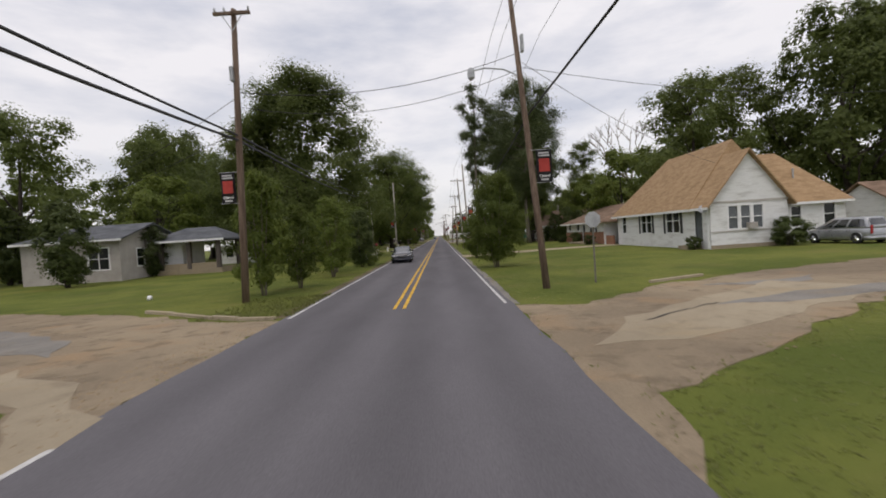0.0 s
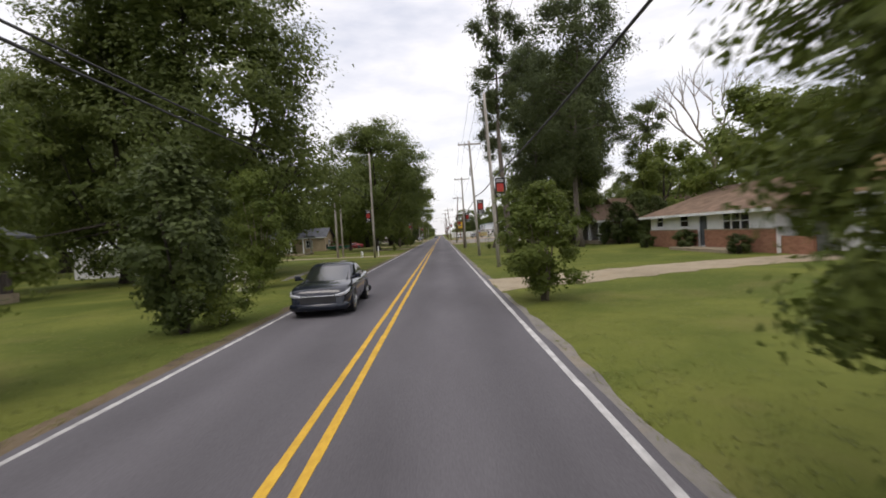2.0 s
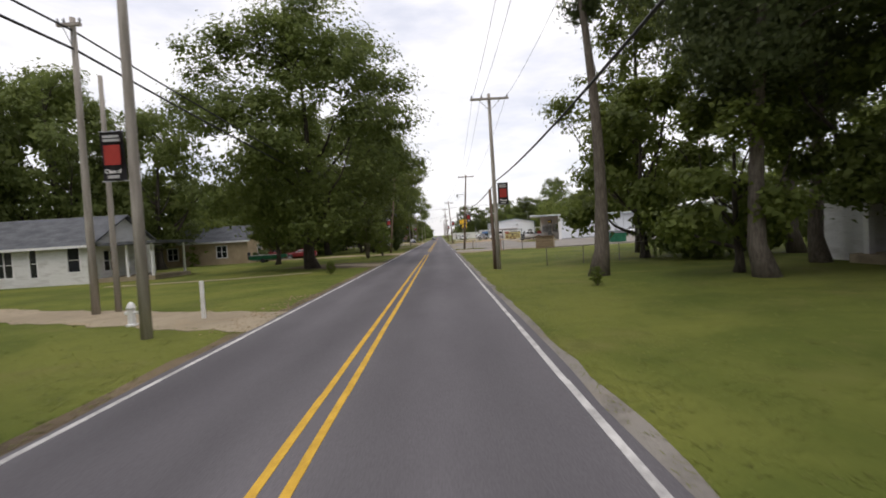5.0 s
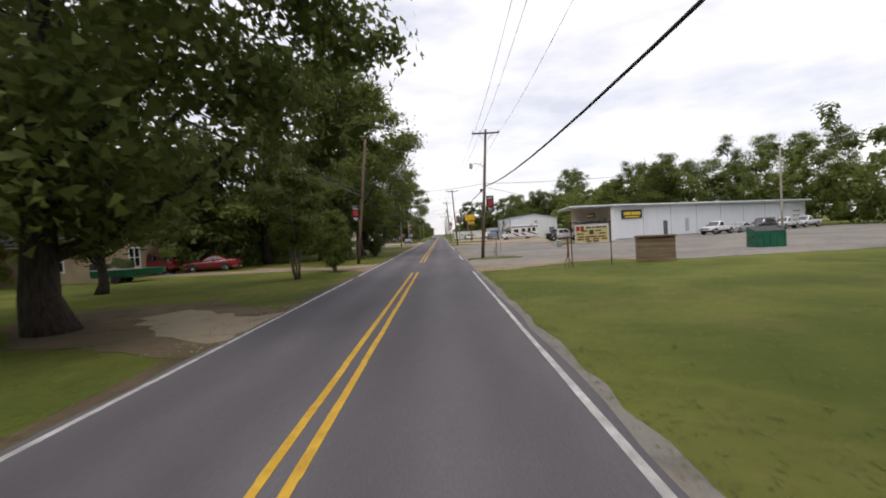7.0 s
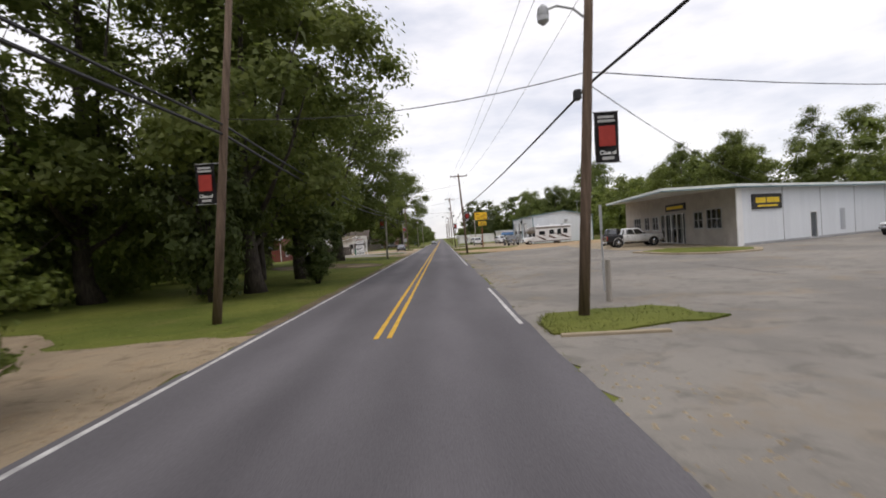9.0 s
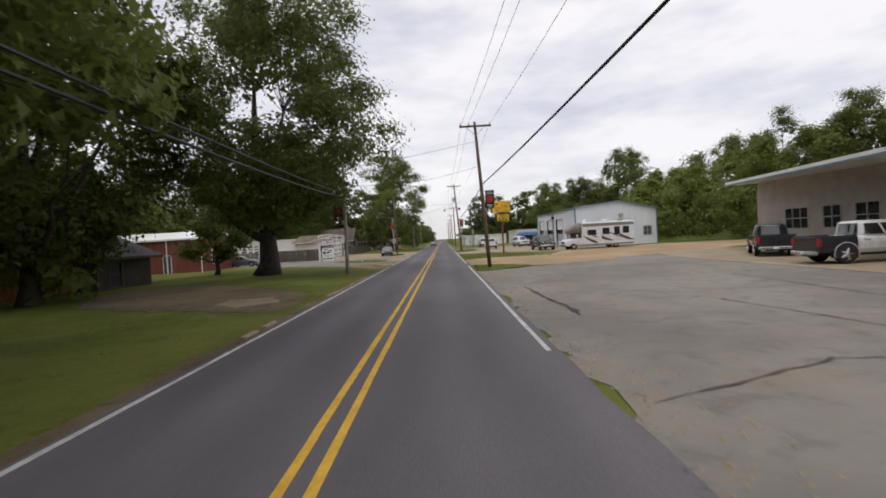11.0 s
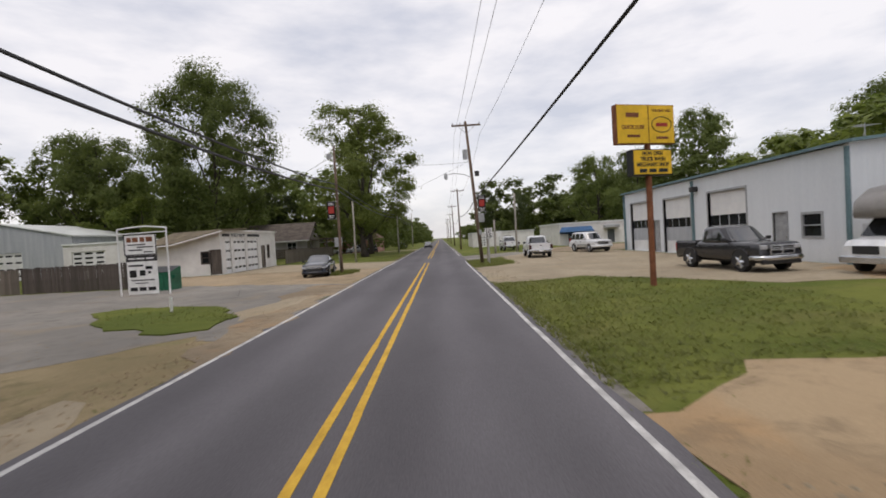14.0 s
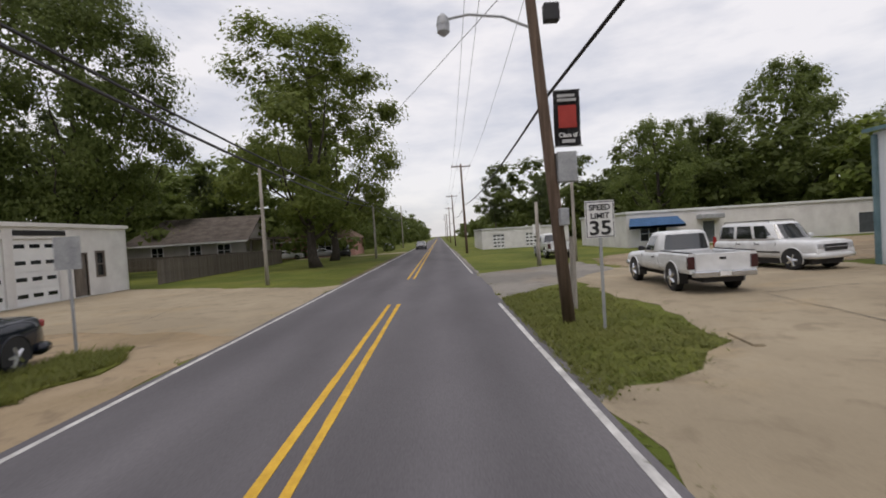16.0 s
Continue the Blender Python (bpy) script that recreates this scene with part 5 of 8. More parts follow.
for x in (16.5, 19.5):
    part("porch_post", box_mesh(x, x + 0.25, 0.2, 0.45, 0, 3.3), "wood_dark", hg)
hp = thing("house", pose(-29, 303, 0), "pink stucco house with a grey roof", "house", "houses along the road")
four_walls(hp, 0, 15, 0, 9, 3.0, "pink", south=((3, 1.6, 1.0, 2.4, "window"), (9, 2.2, 0.8, 2.6, "window")))
roof(hp, 0, 15, 0, 9, 3.0, 5.2, "shingle_brown", 0.5, 3, 3, "x")


# ---------------------------------------------------------------- trees
def leaf_mesh(name, centres, size, mat, seed, up=0.35, droop=0.0, out=None):
    """Many small separate leaves, one pointed blade each, round the given points."""
    r = np.random.RandomState(seed)
    n = len(centres)
    nrm = r.normal(size=(n, 3)) * (1.0 if out is None else 0.55)
    if out is not None:
        nrm += out * 0.9
    nrm[:, 2] += up * 2
    nrm /= np.linalg.norm(nrm, axis=1)[:, None]
    t = np.cross(nrm, r.normal(size=(n, 3)))
    t[:, 2] -= droop
    t /= np.linalg.norm(t, axis=1)[:, None]
    b = np.cross(nrm, t)
    s = (size * r.uniform(0.6, 1.35, n))[:, None]
    v = np.stack([centres + t * s * 1.1, centres - t * s * 0.6 + b * s * 0.7, centres - t * s * 0.6 - b * s * 0.7], 1).reshape(-1, 3)
    me = bpy.data.meshes.new(name)
    me.vertices.add(3 * n), me.loops.add(3 * n), me.polygons.add(n)
    me.vertices.foreach_set("co", v.ravel())
    me.loops.foreach_set("vertex_index", np.arange(3 * n))
    me.polygons.foreach_set("loop_start", np.arange(0, 3 * n, 3))
    me.update(calc_edges=True)
    me.materials.append(M[mat])
    return me


def crown_points(h, base, r, clumps, leaves, spread, seed, top=0.6, lumpy=0.35, bare=0.25, lobe=0.3, share=12):
    """Leaf places: billowing lobes round an uneven crown, clumps over each lobe, leaves in each clump."""
    q = np.random.RandomState(seed)
    ph = q.uniform(0, 6.28, 3)
    n_lobes = max(9, round(clumps / share))
    cs = []
    for i in range(n_lobes):
        u = min(0.97, max(0.03, (i + q.uniform(0.1, 0.9)) / n_lobes))
        w = max(0.15, (1 - abs((u - (1 - top)) / (top if u > 1 - top else 1 - top)) ** 2.2) ** 0.5)
        a = i * 2.4 + q.uniform(-0.6, 0.6)
        k = 1 + lumpy * (math.sin(2 * a + ph[0] + 3 * u) * 0.5 + math.sin(3 * a + ph[1] - 5 * u) * 0.4 + math.sin(5 * a + 7 * u + ph[2]) * 0.35)
        big = r * lobe * q.uniform(0.7, 1.3) * (0.6 + 0.4 * w)
        d = max(0.0, r * w * min(k, 1.2) * q.uniform(bare, 1) ** 0.4 - big * 0.6)
        c = np.array([d * math.cos(a), d * math.sin(a), base + (h - base) * u])
        c[2] = min(max(c[2], base + big * 0.5), h - big * 0.7)
        out = np.array([math.cos(a) * w, math.sin(a) * w, 0.9 * (u - 0.35)])
        way = q.normal(size=(max(3, clumps // n_lobes), 3)) + out * 0.75
        way /= np.linalg.norm(way, axis=1)[:, None]
        cs.append(c + way * big * q.uniform(0.5, 1.0, (len(way), 1)) * np.array([1, 1, 0.8]))
    cs = np.concatenate(cs)
    size = spread * q.uniform(0.6, 1.3, len(cs))
    d = q.normal(size=(len(cs), leaves, 3))
    reach = q.uniform(size=(len(cs), leaves, 1))
    d *= np.where(reach < 0.8, reach ** 0.5 * 1.5, reach * 2.1) / np.linalg.norm(d, axis=2)[:, :, None]
    pts = cs[:, None, :] + d * size[:, None, None] * np.array([1, 1, 0.62])
    axis_ = cs - np.array([0, 0, base + (h - base) * 0.4])
    way = d / 1.35 + 0.8 * (axis_ / (np.linalg.norm(axis_, axis=1)[:, None] + 1e-6))[:, None, :]
    return pts.reshape(-1, 3), cs, way.reshape(-1, 3)


def tree(name, label, h, base, r, clumps, leaves, spread, size, leaf, bark, seed, trunk=0.3, stems=1, top=0.6, lumpy=0.35, bare=0.25, up=0.35, limb_n=26, mains=9, lobe=0.3, share=12, deep=0.07, shift=(0.0, 0.0)):
    rnd = random.Random(seed)
    ob = thing(name, pose(0, 0, 0), label, "shrub" if h < 6.6 else "tree", "roadside trees")
    clumps, leaves, size = int(clumps * 1.15), int(leaves * 1.55), size * 0.79
    pts, cs, way = crown_points(h, base, r, clumps, leaves, spread, seed, top, lumpy, bare, lobe, share)
    pts[:, :2] += shift
    cs[:, :2] += shift
    bm = bmesh.new()
    lean = Vector((rnd.uniform(-0.03, 0.03), rnd.uniform(-0.03, 0.03), 0)) * h
    axis = lambda f: Vector((lean.x * f * f + 0.012 * h * math.sin(5 * f + seed), lean.y * f * f + 0.012 * h * math.cos(4 * f + seed), h * 0.86 * f))
    shoots, runs = [], []
    if stems == 1:
        n = 9
        rad = [trunk * (1.5 if i == 0 else 1.12 if i == 1 else 1.0) * (1 - 0.86 * i / (n - 1)) for i in range(n)]
        p = [Vector((0, 0, -0.15))] + [axis((i - 0.55) / (n - 1)) for i in range(1, n)]
        tube(bm, p, rad, 10)
    for s in range(stems if stems > 1 else 0):
        a = s * math.tau / stems + rnd.uniform(-0.4, 0.4)
        f = rnd.uniform(0.25, 0.5) * r
        q0, q1, q2 = Vector((0.12 * math.cos(a), 0.12 * math.sin(a), -0.1)), Vector((0.4 * f * math.cos(a), 0.4 * f * math.sin(a), h * 0.3)), Vector((f * math.cos(a), f * math.sin(a), h * 0.75))
        shoots.append(tube(bmesh.new(), [q0, q0.lerp(q1, 0.5) + Vector((rnd.uniform(-0.05, 0.05), rnd.uniform(-0.05, 0.05), 0)), q1, q1.lerp(q2, 0.5), q2], [trunk, trunk * 0.85, trunk * 0.7, trunk * 0.45, trunk * 0.2], 6))
        runs.append([q1, q1.lerp(q2, 0.5), q2])
    # main limbs leave the trunk, sweep outwards and rise; twigs then reach the clumps from the nearest wood
    wood = []
    if stems == 1:
        wood += [(axis(f), trunk * (1 - 0.86 * f)) for f in np.linspace(base * 0.8 / h, 0.9, 10).tolist()]
        for i in range(mains):
            a = i * 2.4 + rnd.uniform(-0.3, 0.3)
            f = base / h * 0.75 + (0.42 if mains > 8 else 0.3) * (i / mains) ** 1.3
            s0 = axis(f)
            reach = r * rnd.uniform(0.55, 0.85) * (1 - 0.35 * i / mains)
            rise = (h - s0.z) * rnd.uniform(0.3, 0.75) * (0.6 + 0.4 * i / mains)
            p, rad = [], []
            r0 = trunk * (1 - 0.75 * f) * rnd.uniform(0.42, 0.62)
            for k in range(7):
                q = k / 6
                g = Vector((math.cos(a), math.sin(a), 0)) * reach * (q ** 0.85)
                p.append(s0 + g + Vector((rnd.uniform(-0.3, 0.3) * q, rnd.uniform(-0.3, 0.3) * q, rise * (0.55 * q + 0.45 * q * q))))
                rad.append(max(0.03, r0 * (1 - 0.85 * q)))
            tube(bm, p, rad, 7, False)
            wood += list(zip(p[2:], rad[2:]))
    order = sorted(range(len(cs)), key=lambda i: rnd.random())[:limb_n]
    for i in order:
        c = Vector(cs[i])
        if stems == 1:
            s0, r0 = min(wood, key=lambda e: (c - e[0]).length + 2.0 * max(0, e[0].z - c.z))
            r0 = max(0.02, min(r0 * 0.55, 0.02 * (c - s0).length))
        else:
            j, s0 = min(((j, e) for j, run in enumerate(runs) for e in run), key=lambda e: (c - e[1]).length + 2.0 * max(0, e[1].z - c.z))
            r0 = max(0.008, trunk * 0.3)
        mid = s0.lerp(c, 0.5) + Vector((rnd.uniform(-0.3, 0.3), rnd.uniform(-0.3, 0.3), 0.12 * (c - s0).length))
        tube(bm if stems == 1 else shoots[j], [s0, mid, c], [r0, r0 * 0.6, 0.008], 5, False)
    if stems == 1:
        part("trunk", bm, bark, ob, smooth=True)
    for shoot in shoots:
        part("stem", shoot, bark, ob, smooth=True)
    # a few leaves stand for whole dense sprays deeper inside the crown
    sizes = np.full(len(pts), size)
    inner = np.random.RandomState(seed + 9).uniform(size=len(pts)) < deep
    heart = np.array([0, 0, base + (h - base) * 0.45])
    pts[inner] = heart + (pts[inner] - heart) * 0.8
    sizes[inner] *= 2.2
    part("crown", leaf_mesh("crown", pts, sizes, leaf, seed + 5, up, out=way), None, ob)
    return ob


def put(master, places):
    """The master goes to the first place, copies to the rest: (x, y, scale, turn, tall)."""
    for i, (x, y, s, a, *tall) in enumerate(places):
        k = tall[0] if tall else 1.0
        m = Matrix.Translation((x, y, 0)) @ Matrix.Rotation(radians(a), 4, "Z") @ Matrix.Diagonal((s, s, s * k, 1))
        if i == 0:
            master.matrix_basis = m
        else:
            copy_thing(master, m)


# big spreading oaks
big_oak = tree("oak_tree", "large spreading oak with dense dark green leaves", 20, 3.0, 9.8, 430, 94, 0.93, 0.187, "leaf_oak", "bark", 11, 0.45, limb_n=60, mains=11, deep=0.02)
put(big_oak, [(-11.6, 115.8, 1.16, 20, 0.95), (-22.0, 181.5, 0.86, 310), (-34.0, 270.0, 0.92, 10, 1.4)])
shade_oak = tree("oak_tree", "tall dense oak with low-hanging dark boughs over a lawn", 27, 1.4, 10.6, 640, 104, 1.15, 0.185, "leaf_oak", "bark", 19, 0.55, limb_n=60, mains=11, top=0.78)
put(shade_oak, [(-18.0, 66.5, 1.0, 0, 0.92)])
old_oak = tree("oak_tree", "old oak with a massive dark trunk forking into rising limbs", 20, 4.4, 9.0, 420, 92, 0.95, 0.175, "leaf_oak", "bark", 17, 0.82, limb_n=70, mains=9, top=0.45, deep=0.02, shift=(-0.9, 5.7))
put(old_oak, [(-15.6, 197.8, 1.05, 200, 0.98)])
oak = tree("oak_tree", "large spreading oak with dense green leaves", 20, 3.0, 9.5, 290, 43, 0.93, 0.267, "leaf_oak", "bark", 13, 0.55, limb_n=40)
put(oak, [(-52, 96, 1.1, 80, 1.2), (-31, 89, 0.6, 80), (-46, 55, 0.7, 200), (31, 60, 0.72, 60, 1.0), (47, 57, 0.92, 230, 1.05), (56, 60, 1.0, 40), (80, 281, 0.95, 20), (56.5, 300, 0.95, 250, 1.05), (31, 291, 0.62, 40), (41, 296, 0.68, 200), (71, 293, 0.72, 10), (92, 272, 0.9, 130), (-53, 273, 0.8, 70), (-69, 264, 0.82, 190), (-62, 279, 0.85, 310), (-46, 80, 0.8, 160), (-44, 128, 0.9, 30), (-52, 138, 1.0, 110), (-36, 134, 0.75, 200), (-50, 119, 0.9, 70), (-60, 112, 1.0, 150), (-61, 128, 1.05, 10)])
oak2 = tree("oak_tree", "tall leafy hardwood with an uneven open crown", 21, 3.6, 7.0, 240, 54, 0.80, 0.208, "leaf_mid", "bark", 29, 0.40, lumpy=0.6, limb_n=40, mains=7, deep=0.02)
put(oak2, [(-11.8, 270, 1.18, 0, 0.92), (-13.2, 284, 1.0, 120), (-10.5, 155, 0.95, 60), (-14.5, 165, 1.1, 200), (-10.5, 164, 0.98, 330), (-19.5, 155, 1.05, 20), (-30, 192, 0.75, 90), (-19, 128, 0.55, 150), (15.8, 110.2, 0.8, 10, 1.3), (56, 221, 0.72, 90), (47, 226, 0.62, 200), (-24, 148, 0.62, 0), (39.5, 66, 0.95, 300), (-24, 67, 0.85, 250)])
low = tree("leafy_tree", "mid-sized light green broadleaf tree", 11, 1.8, 4.6, 130, 41, 0.7, 0.22, "leaf_light", "bark", 41, 0.25, limb_n=36)
put(low, [(13.4, 104.2, 1.05, 0), (26, 70, 1.1, 100), (33, 76, 1.2, 40), (27, 88, 1.0, 10), (-47, 44, 1.2, 320), (-34, 60, 1.0, 60), (-14, 156, 0.9, 50), (-22.5, 203, 0.85, 90), (-22, 150, 1.1, 280), (-44, 268, 0.95, 0), (-52, 272, 1.2, 90), (-27, 296 + 20, 1.0, 30), (36, 112, 1.0, 70), (12.4, 118 - 25, 0.7, 20)])
pine = tree("pine_tree", "tall pine with a bare trunk and clumped dark needles", 27, 7.5, 5.4, 270, 90, 1.0, 0.158, "leaf_pine", "bark_mid", 57, 0.36, top=0.55, lumpy=0.5, up=0.1, limb_n=50, mains=0, lobe=0.3, share=9, deep=0.02)
put(pine, [(14.8, 82.0, 1.0, 200), (12.2, 91.0, 0.92, 90), (17.5, 95.0, 0.9, 40), (21, 101, 1.0, 140)])
far_pine = tree("pine_tree", "pine with a bare trunk and clumped dark needles", 27, 8.5, 5.0, 160, 44, 0.9, 0.26, "leaf_pine", "bark_mid", 57, 0.36, top=0.55, lumpy=0.7, up=0.1, limb_n=30, mains=0, lobe=0.22, share=6)
put(far_pine, [(-47, 283.5, 0.75, 100), (-37, 300.5, 0.7, 10), (11.5, 320, 0.7, 60), (15, 330, 0.65, 160), (19, 312, 0.6, 290), (-33, 300, 0.65, 200), (-47, 292, 0.7, 60)])
plume = tree("leafy_tree", "tall broad light green tree rising above the woods", 24, 2.5, 6.0, 210, 52, 1.1, 0.22, "leaf_mid", "bark_mid", 47, 0.32, top=0.55, lumpy=0.5, limb_n=30, mains=7, lobe=0.33, share=10)
put(plume, [(59.5, 223, 0.83, 30), (86, 225, 1.18, 170), (97, 226, 1.2, 260), (108, 227, 1.25, 90)])
clumpy = tree("leafy_tree", "tall narrow dark tree with open clumps of leaves", 25, 5.0, 3.6, 120, 56, 1.0, 0.2, "leaf_oak", "bark_mid", 48, 0.28, top=0.5, lumpy=0.9, limb_n=40, mains=6, lobe=0.42, share=10)
put(clumpy, [(74.6, 223, 0.93, 30), (49.4, 224, 0.78, 170), (79.5, 226, 0.8, 260)])
bare_pine = tree("pine_tree", "very tall pine, bare trunk below a small high crown", 27, 14.0, 2.5, 70, 90, 0.8, 0.15, "leaf_pine", "bark_mid", 59, 0.40, top=0.5, lumpy=0.6, up=0.1, limb_n=26, mains=0, lobe=0.26, share=6)
put(bare_pine, [(6.64, 78.6, 0.95, 0), (7.2, 95.0, 0.9, 90)])
magnolia = tree("evergreen_tree", "tall dense dark evergreen leafy almost to the ground", 25, 2.2, 4.6, 260, 62, 0.85, 0.2, "leaf_oak", "bark", 63, 0.4, top=0.62, lumpy=0.4, limb_n=20, mains=5, lobe=0.24, share=8, deep=0.02)
put(magnolia, [(17.0, 90.5, 0.95, 0), (29.0, 97, 0.8, 40)])
cedar = tree("dense_shrub_tree", "dense rounded small tree leafy to the ground", 6.5, 0.5, 1.9, 120, 48, 0.42, 0.132, "leaf_dark", "bark", 71, 0.07, 5, top=0.55, limb_n=20, lobe=0.2, share=4)
put(cedar, [(-18, 62.5, 0.95, 0), (-21.5, 67, 1.1, 200), (-7.15, 44.3, 0.75, 130, 1.05), (-30.6, 41.4, 1.1, 20), (-30.0, 51.4, 1.0, 300, 0.85), (-8.0, 158.5, 0.8, 90), (-11.2, 151.5, 1.2, 30, 1.2), (19.6, 83.4, 0.75, 0), (21.4, 82.6, 0.9, 90), (23.5, 82.4, 0.8, 0), (18.3, 84.6, 0.4, 40), (-45, 52, 1.3, 80), (-12.2, 51.8, 0.6, 10), (-14.5, 61.5, 0.9, 70)])
myrtle = tree("crepe_myrtle", "many-stemmed shrub with light green leaves", 5.6, 0.55, 1.85, 130, 54, 0.32, 0.095, "leaf_light", "bark_pale", 83, 0.045, 7, top=0.5, lumpy=0.5, bare=0.1, limb_n=20, lobe=0.2, share=4)
myrtle_fine = tree("crepe_myrtle", "dense many-stemmed shrub with fine light green leaves", 5.9, 0.5, 1.95, 230, 110, 0.33, 0.058, "leaf_light", "bark_pale", 83, 0.045, 7, top=0.42, lumpy=0.5, bare=0.1, limb_n=30, lobe=0.2, share=4)
put(myrtle_fine, [(3.4, 33.8, 1.0, 0, 1.0)])
put(myrtle, [(3.05, 46.3, 0.76, 120, 0.85), (-9.6, 56.0, 1.19, 240, 1.4), (-8.7, 25.6, 0.97, 10, 1.65), (-7.75, 28.2, 0.8, 60, 1.5), (-7.4, 34.3, 1.03, 80, 1.4), (-8.2, 38.8, 1.03, 300, 1.5), (-7.7, 106.0, 0.26, 0), (-7.75, 135.6, 1.05, 70, 1.15), (6.25, 78.2, 0.14, 30), (5.96, 91.5, 0.2, 90)])
stemmy = tree("multi_stem_tree", "small tree on several bare slender stems", 6.4, 2.0, 2.1, 120, 54, 0.36, 0.10, "leaf_mid", "bark_pale", 87, 0.06, 6, top=0.55, lumpy=0.5, bare=0.1, limb_n=24, lobe=0.2, share=4)
put(stemmy, [(-8.9, 130.6, 1.05, 0)])
boxwood = tree("round_bush", "clipped round dark green bush by the house wall", 1.9, 0.15, 1.05, 64, 60, 0.17, 0.07, "leaf_dark", "bark", 97, 0.03, 5, top=0.5, lumpy=0.05, bare=0.6, limb_n=8, lobe=0.3, share=4, deep=0.12)
put(boxwood, [(24.3, 36.0, 1.1, 0, 0.95), (18.6, 38.0, 0.5, 40), (18.4, 67.2, 0.75, 90), (17.9, 60.0, 0.6, 10), (-42.0, 111.2, 0.7, 0), (-24.5, 137.6, 0.9, 0), (-27.2, 79.0, 0.8, 10), (18.0, 73.0, 0.6, 30), (-39, 62, 0.9, 0)])

flowering = tree("flowering_shrub", "loose shrub with small cream flowers by the roadside", 2.0, 0.1, 1.2, 60, 60, 0.22, 0.05, "leaf_light", "bark", 101, 0.025, 6, top=0.5, lumpy=0.3, limb_n=10, lobe=0.2, share=4)
fp, _, _ = crown_points(2.05, 0.3, 1.25, 40, 14, 0.2, 102)
part("blossoms", leaf_mesh("blossoms", fp, 0.035, "blossom", 103), None, flowering, "small cream flowers")
put(flowering, [(-6.6, 45.2, 1.0, 0)])

snag_ob = thing("bare_tree", pose(38.0, 96, 0), "leafless dead tree with spreading bare limbs", "tree")
bm = bmesh.new()
rnd = random.Random(8)


def twig(p, d, ln, r, depth):
    q = p + d * ln
    tube(bm, [p, p.lerp(q, 0.5) + Vector((rnd.uniform(-0.1, 0.1), rnd.uniform(-0.1, 0.1), 0)) * ln, q], [r, r * 0.8, r * 0.6], 5, False)
    if depth:
        for _ in range(3):
            e = (d + Vector((rnd.uniform(-0.8, 0.8), rnd.uniform(-0.8, 0.8), rnd.uniform(-0.1, 0.6)))).normalized()
            twig(q, e, ln * rnd.uniform(0.55, 0.8), r * 0.55, depth - 1)


twig(Vector((0, 0, -0.1)), Vector((0, 0, 1)), 9.5, 0.42, 4)
part("trunk", bm, "bark_pale", snag_ob)


# woods in the distance
def woods(places, seed, mat, label, size=0.5, clumps=40, leaves=26):
    r = np.random.RandomState(seed)
    allp, allo = [], []
    for x, y, h, w in places:
        p, _, o = crown_points(h, 0.6, w, clumps, leaves, 1.05, int(r.randint(1e6)), 0.6, 0.45)
        allp.append(p + np.array([x, y, 0])), allo.append(o)
    ob = new("woods", leaf_mesh("woods", np.concatenate(allp), size, mat, seed, out=np.concatenate(allo)))
    return tagged(ob, label, "woods", kind="stuff")


rnd = random.Random(77)
under = [(-21 - rnd.uniform(0, 12), 144 + i * 2.6, rnd.uniform(3.5, 6.5), 2.2) for i in range(18)]
under += [(14 + rnd.uniform(0, 14), 98 + rnd.uniform(0, 6), rnd.uniform(2.5, 5), 1.8) for i in range(6)]
back = [(-31 - rnd.uniform(0, 12), 140 + i * 3.6, rnd.uniform(10, 14), 4.6) for i in range(14)]
close = [(36 + i * 4.4, 216 + rnd.uniform(0, 10), rnd.uniform(12, 16.5), 5.0) for i in range(16)]
back += [(70 + rnd.uniform(0, 8), 150 + i * 5, rnd.uniform(9, 13), 5) for i in range(10)]
woods(back, 14, "leaf_mid", "green woods close behind the buildings", 0.4)
woods(close, 15, "leaf_mid", "dense green trees rising behind the store and workshop", 0.24, 80, 44)
woods(under, 10, "leaf_oak", "dark undergrowth below the trees", 0.3)
rnd = random.Random(31)
belt_l, belt_r, belt_l2, belt_r2, far = [], [], [], [], []
for i in range(52):
    y = 10 + i * 6.6
    (belt_l if i % 2 else belt_l2).append((-58 - rnd.uniform(0, 10) + (8 if 120 < y < 200 else 0) - (12 if 228 < y < 275 else 0), y, rnd.uniform(12, 18), rnd.uniform(4.5, 6.5)))
    if y > 40:
        (belt_r if i % 2 else belt_r2).append((52 + rnd.uniform(0, 14) + (18 if 125 < y < 215 else 0) - (8 if 60 < y < 100 else 0), y, rnd.uniform(12, 18) * (1.3 if 125 < y < 215 else 1), rnd.uniform(5, 7)))
for i in range(16):
    belt_r.append((60 - i * 2.0 + rnd.uniform(-2, 2), 22 + 6 * 40 + i * 5, rnd.uniform(11, 15), 6))
    belt_l.append((-44 - rnd.uniform(0, 10), 150 + i * 4.2, rnd.uniform(11, 16), 5.5))
for i in range(44):
    y = 305 + i * 9
    far.append((-11 - rnd.uniform(0, 10), y, rnd.uniform(9, 14), 5.0))
    far.append((13 + rnd.uniform(4, 26), y + 10, rnd.uniform(8, 13), 5.5))
for i in range(26):
    far.append((-25 + rnd.uniform(-40, 0), 330 + i * 8, rnd.uniform(10, 15), 6))
for i in range(30):
    belt_l.append((-34 - rnd.uniform(0, 34), 304 + rnd.uniform(2, 26) - (30 if i % 3 == 0 and i > 9 else 0), rnd.uniform(13, 20), 5.5))
    belt_r.append((34 + rnd.uniform(0, 34), 250 + rnd.uniform(38, 75), rnd.uniform(10, 15), 5.5))
for i in range(12):
    belt_l.append((-45 - i * 3.0, 226 + rnd.uniform(0, 14), rnd.uniform(12, 17), 5.0))
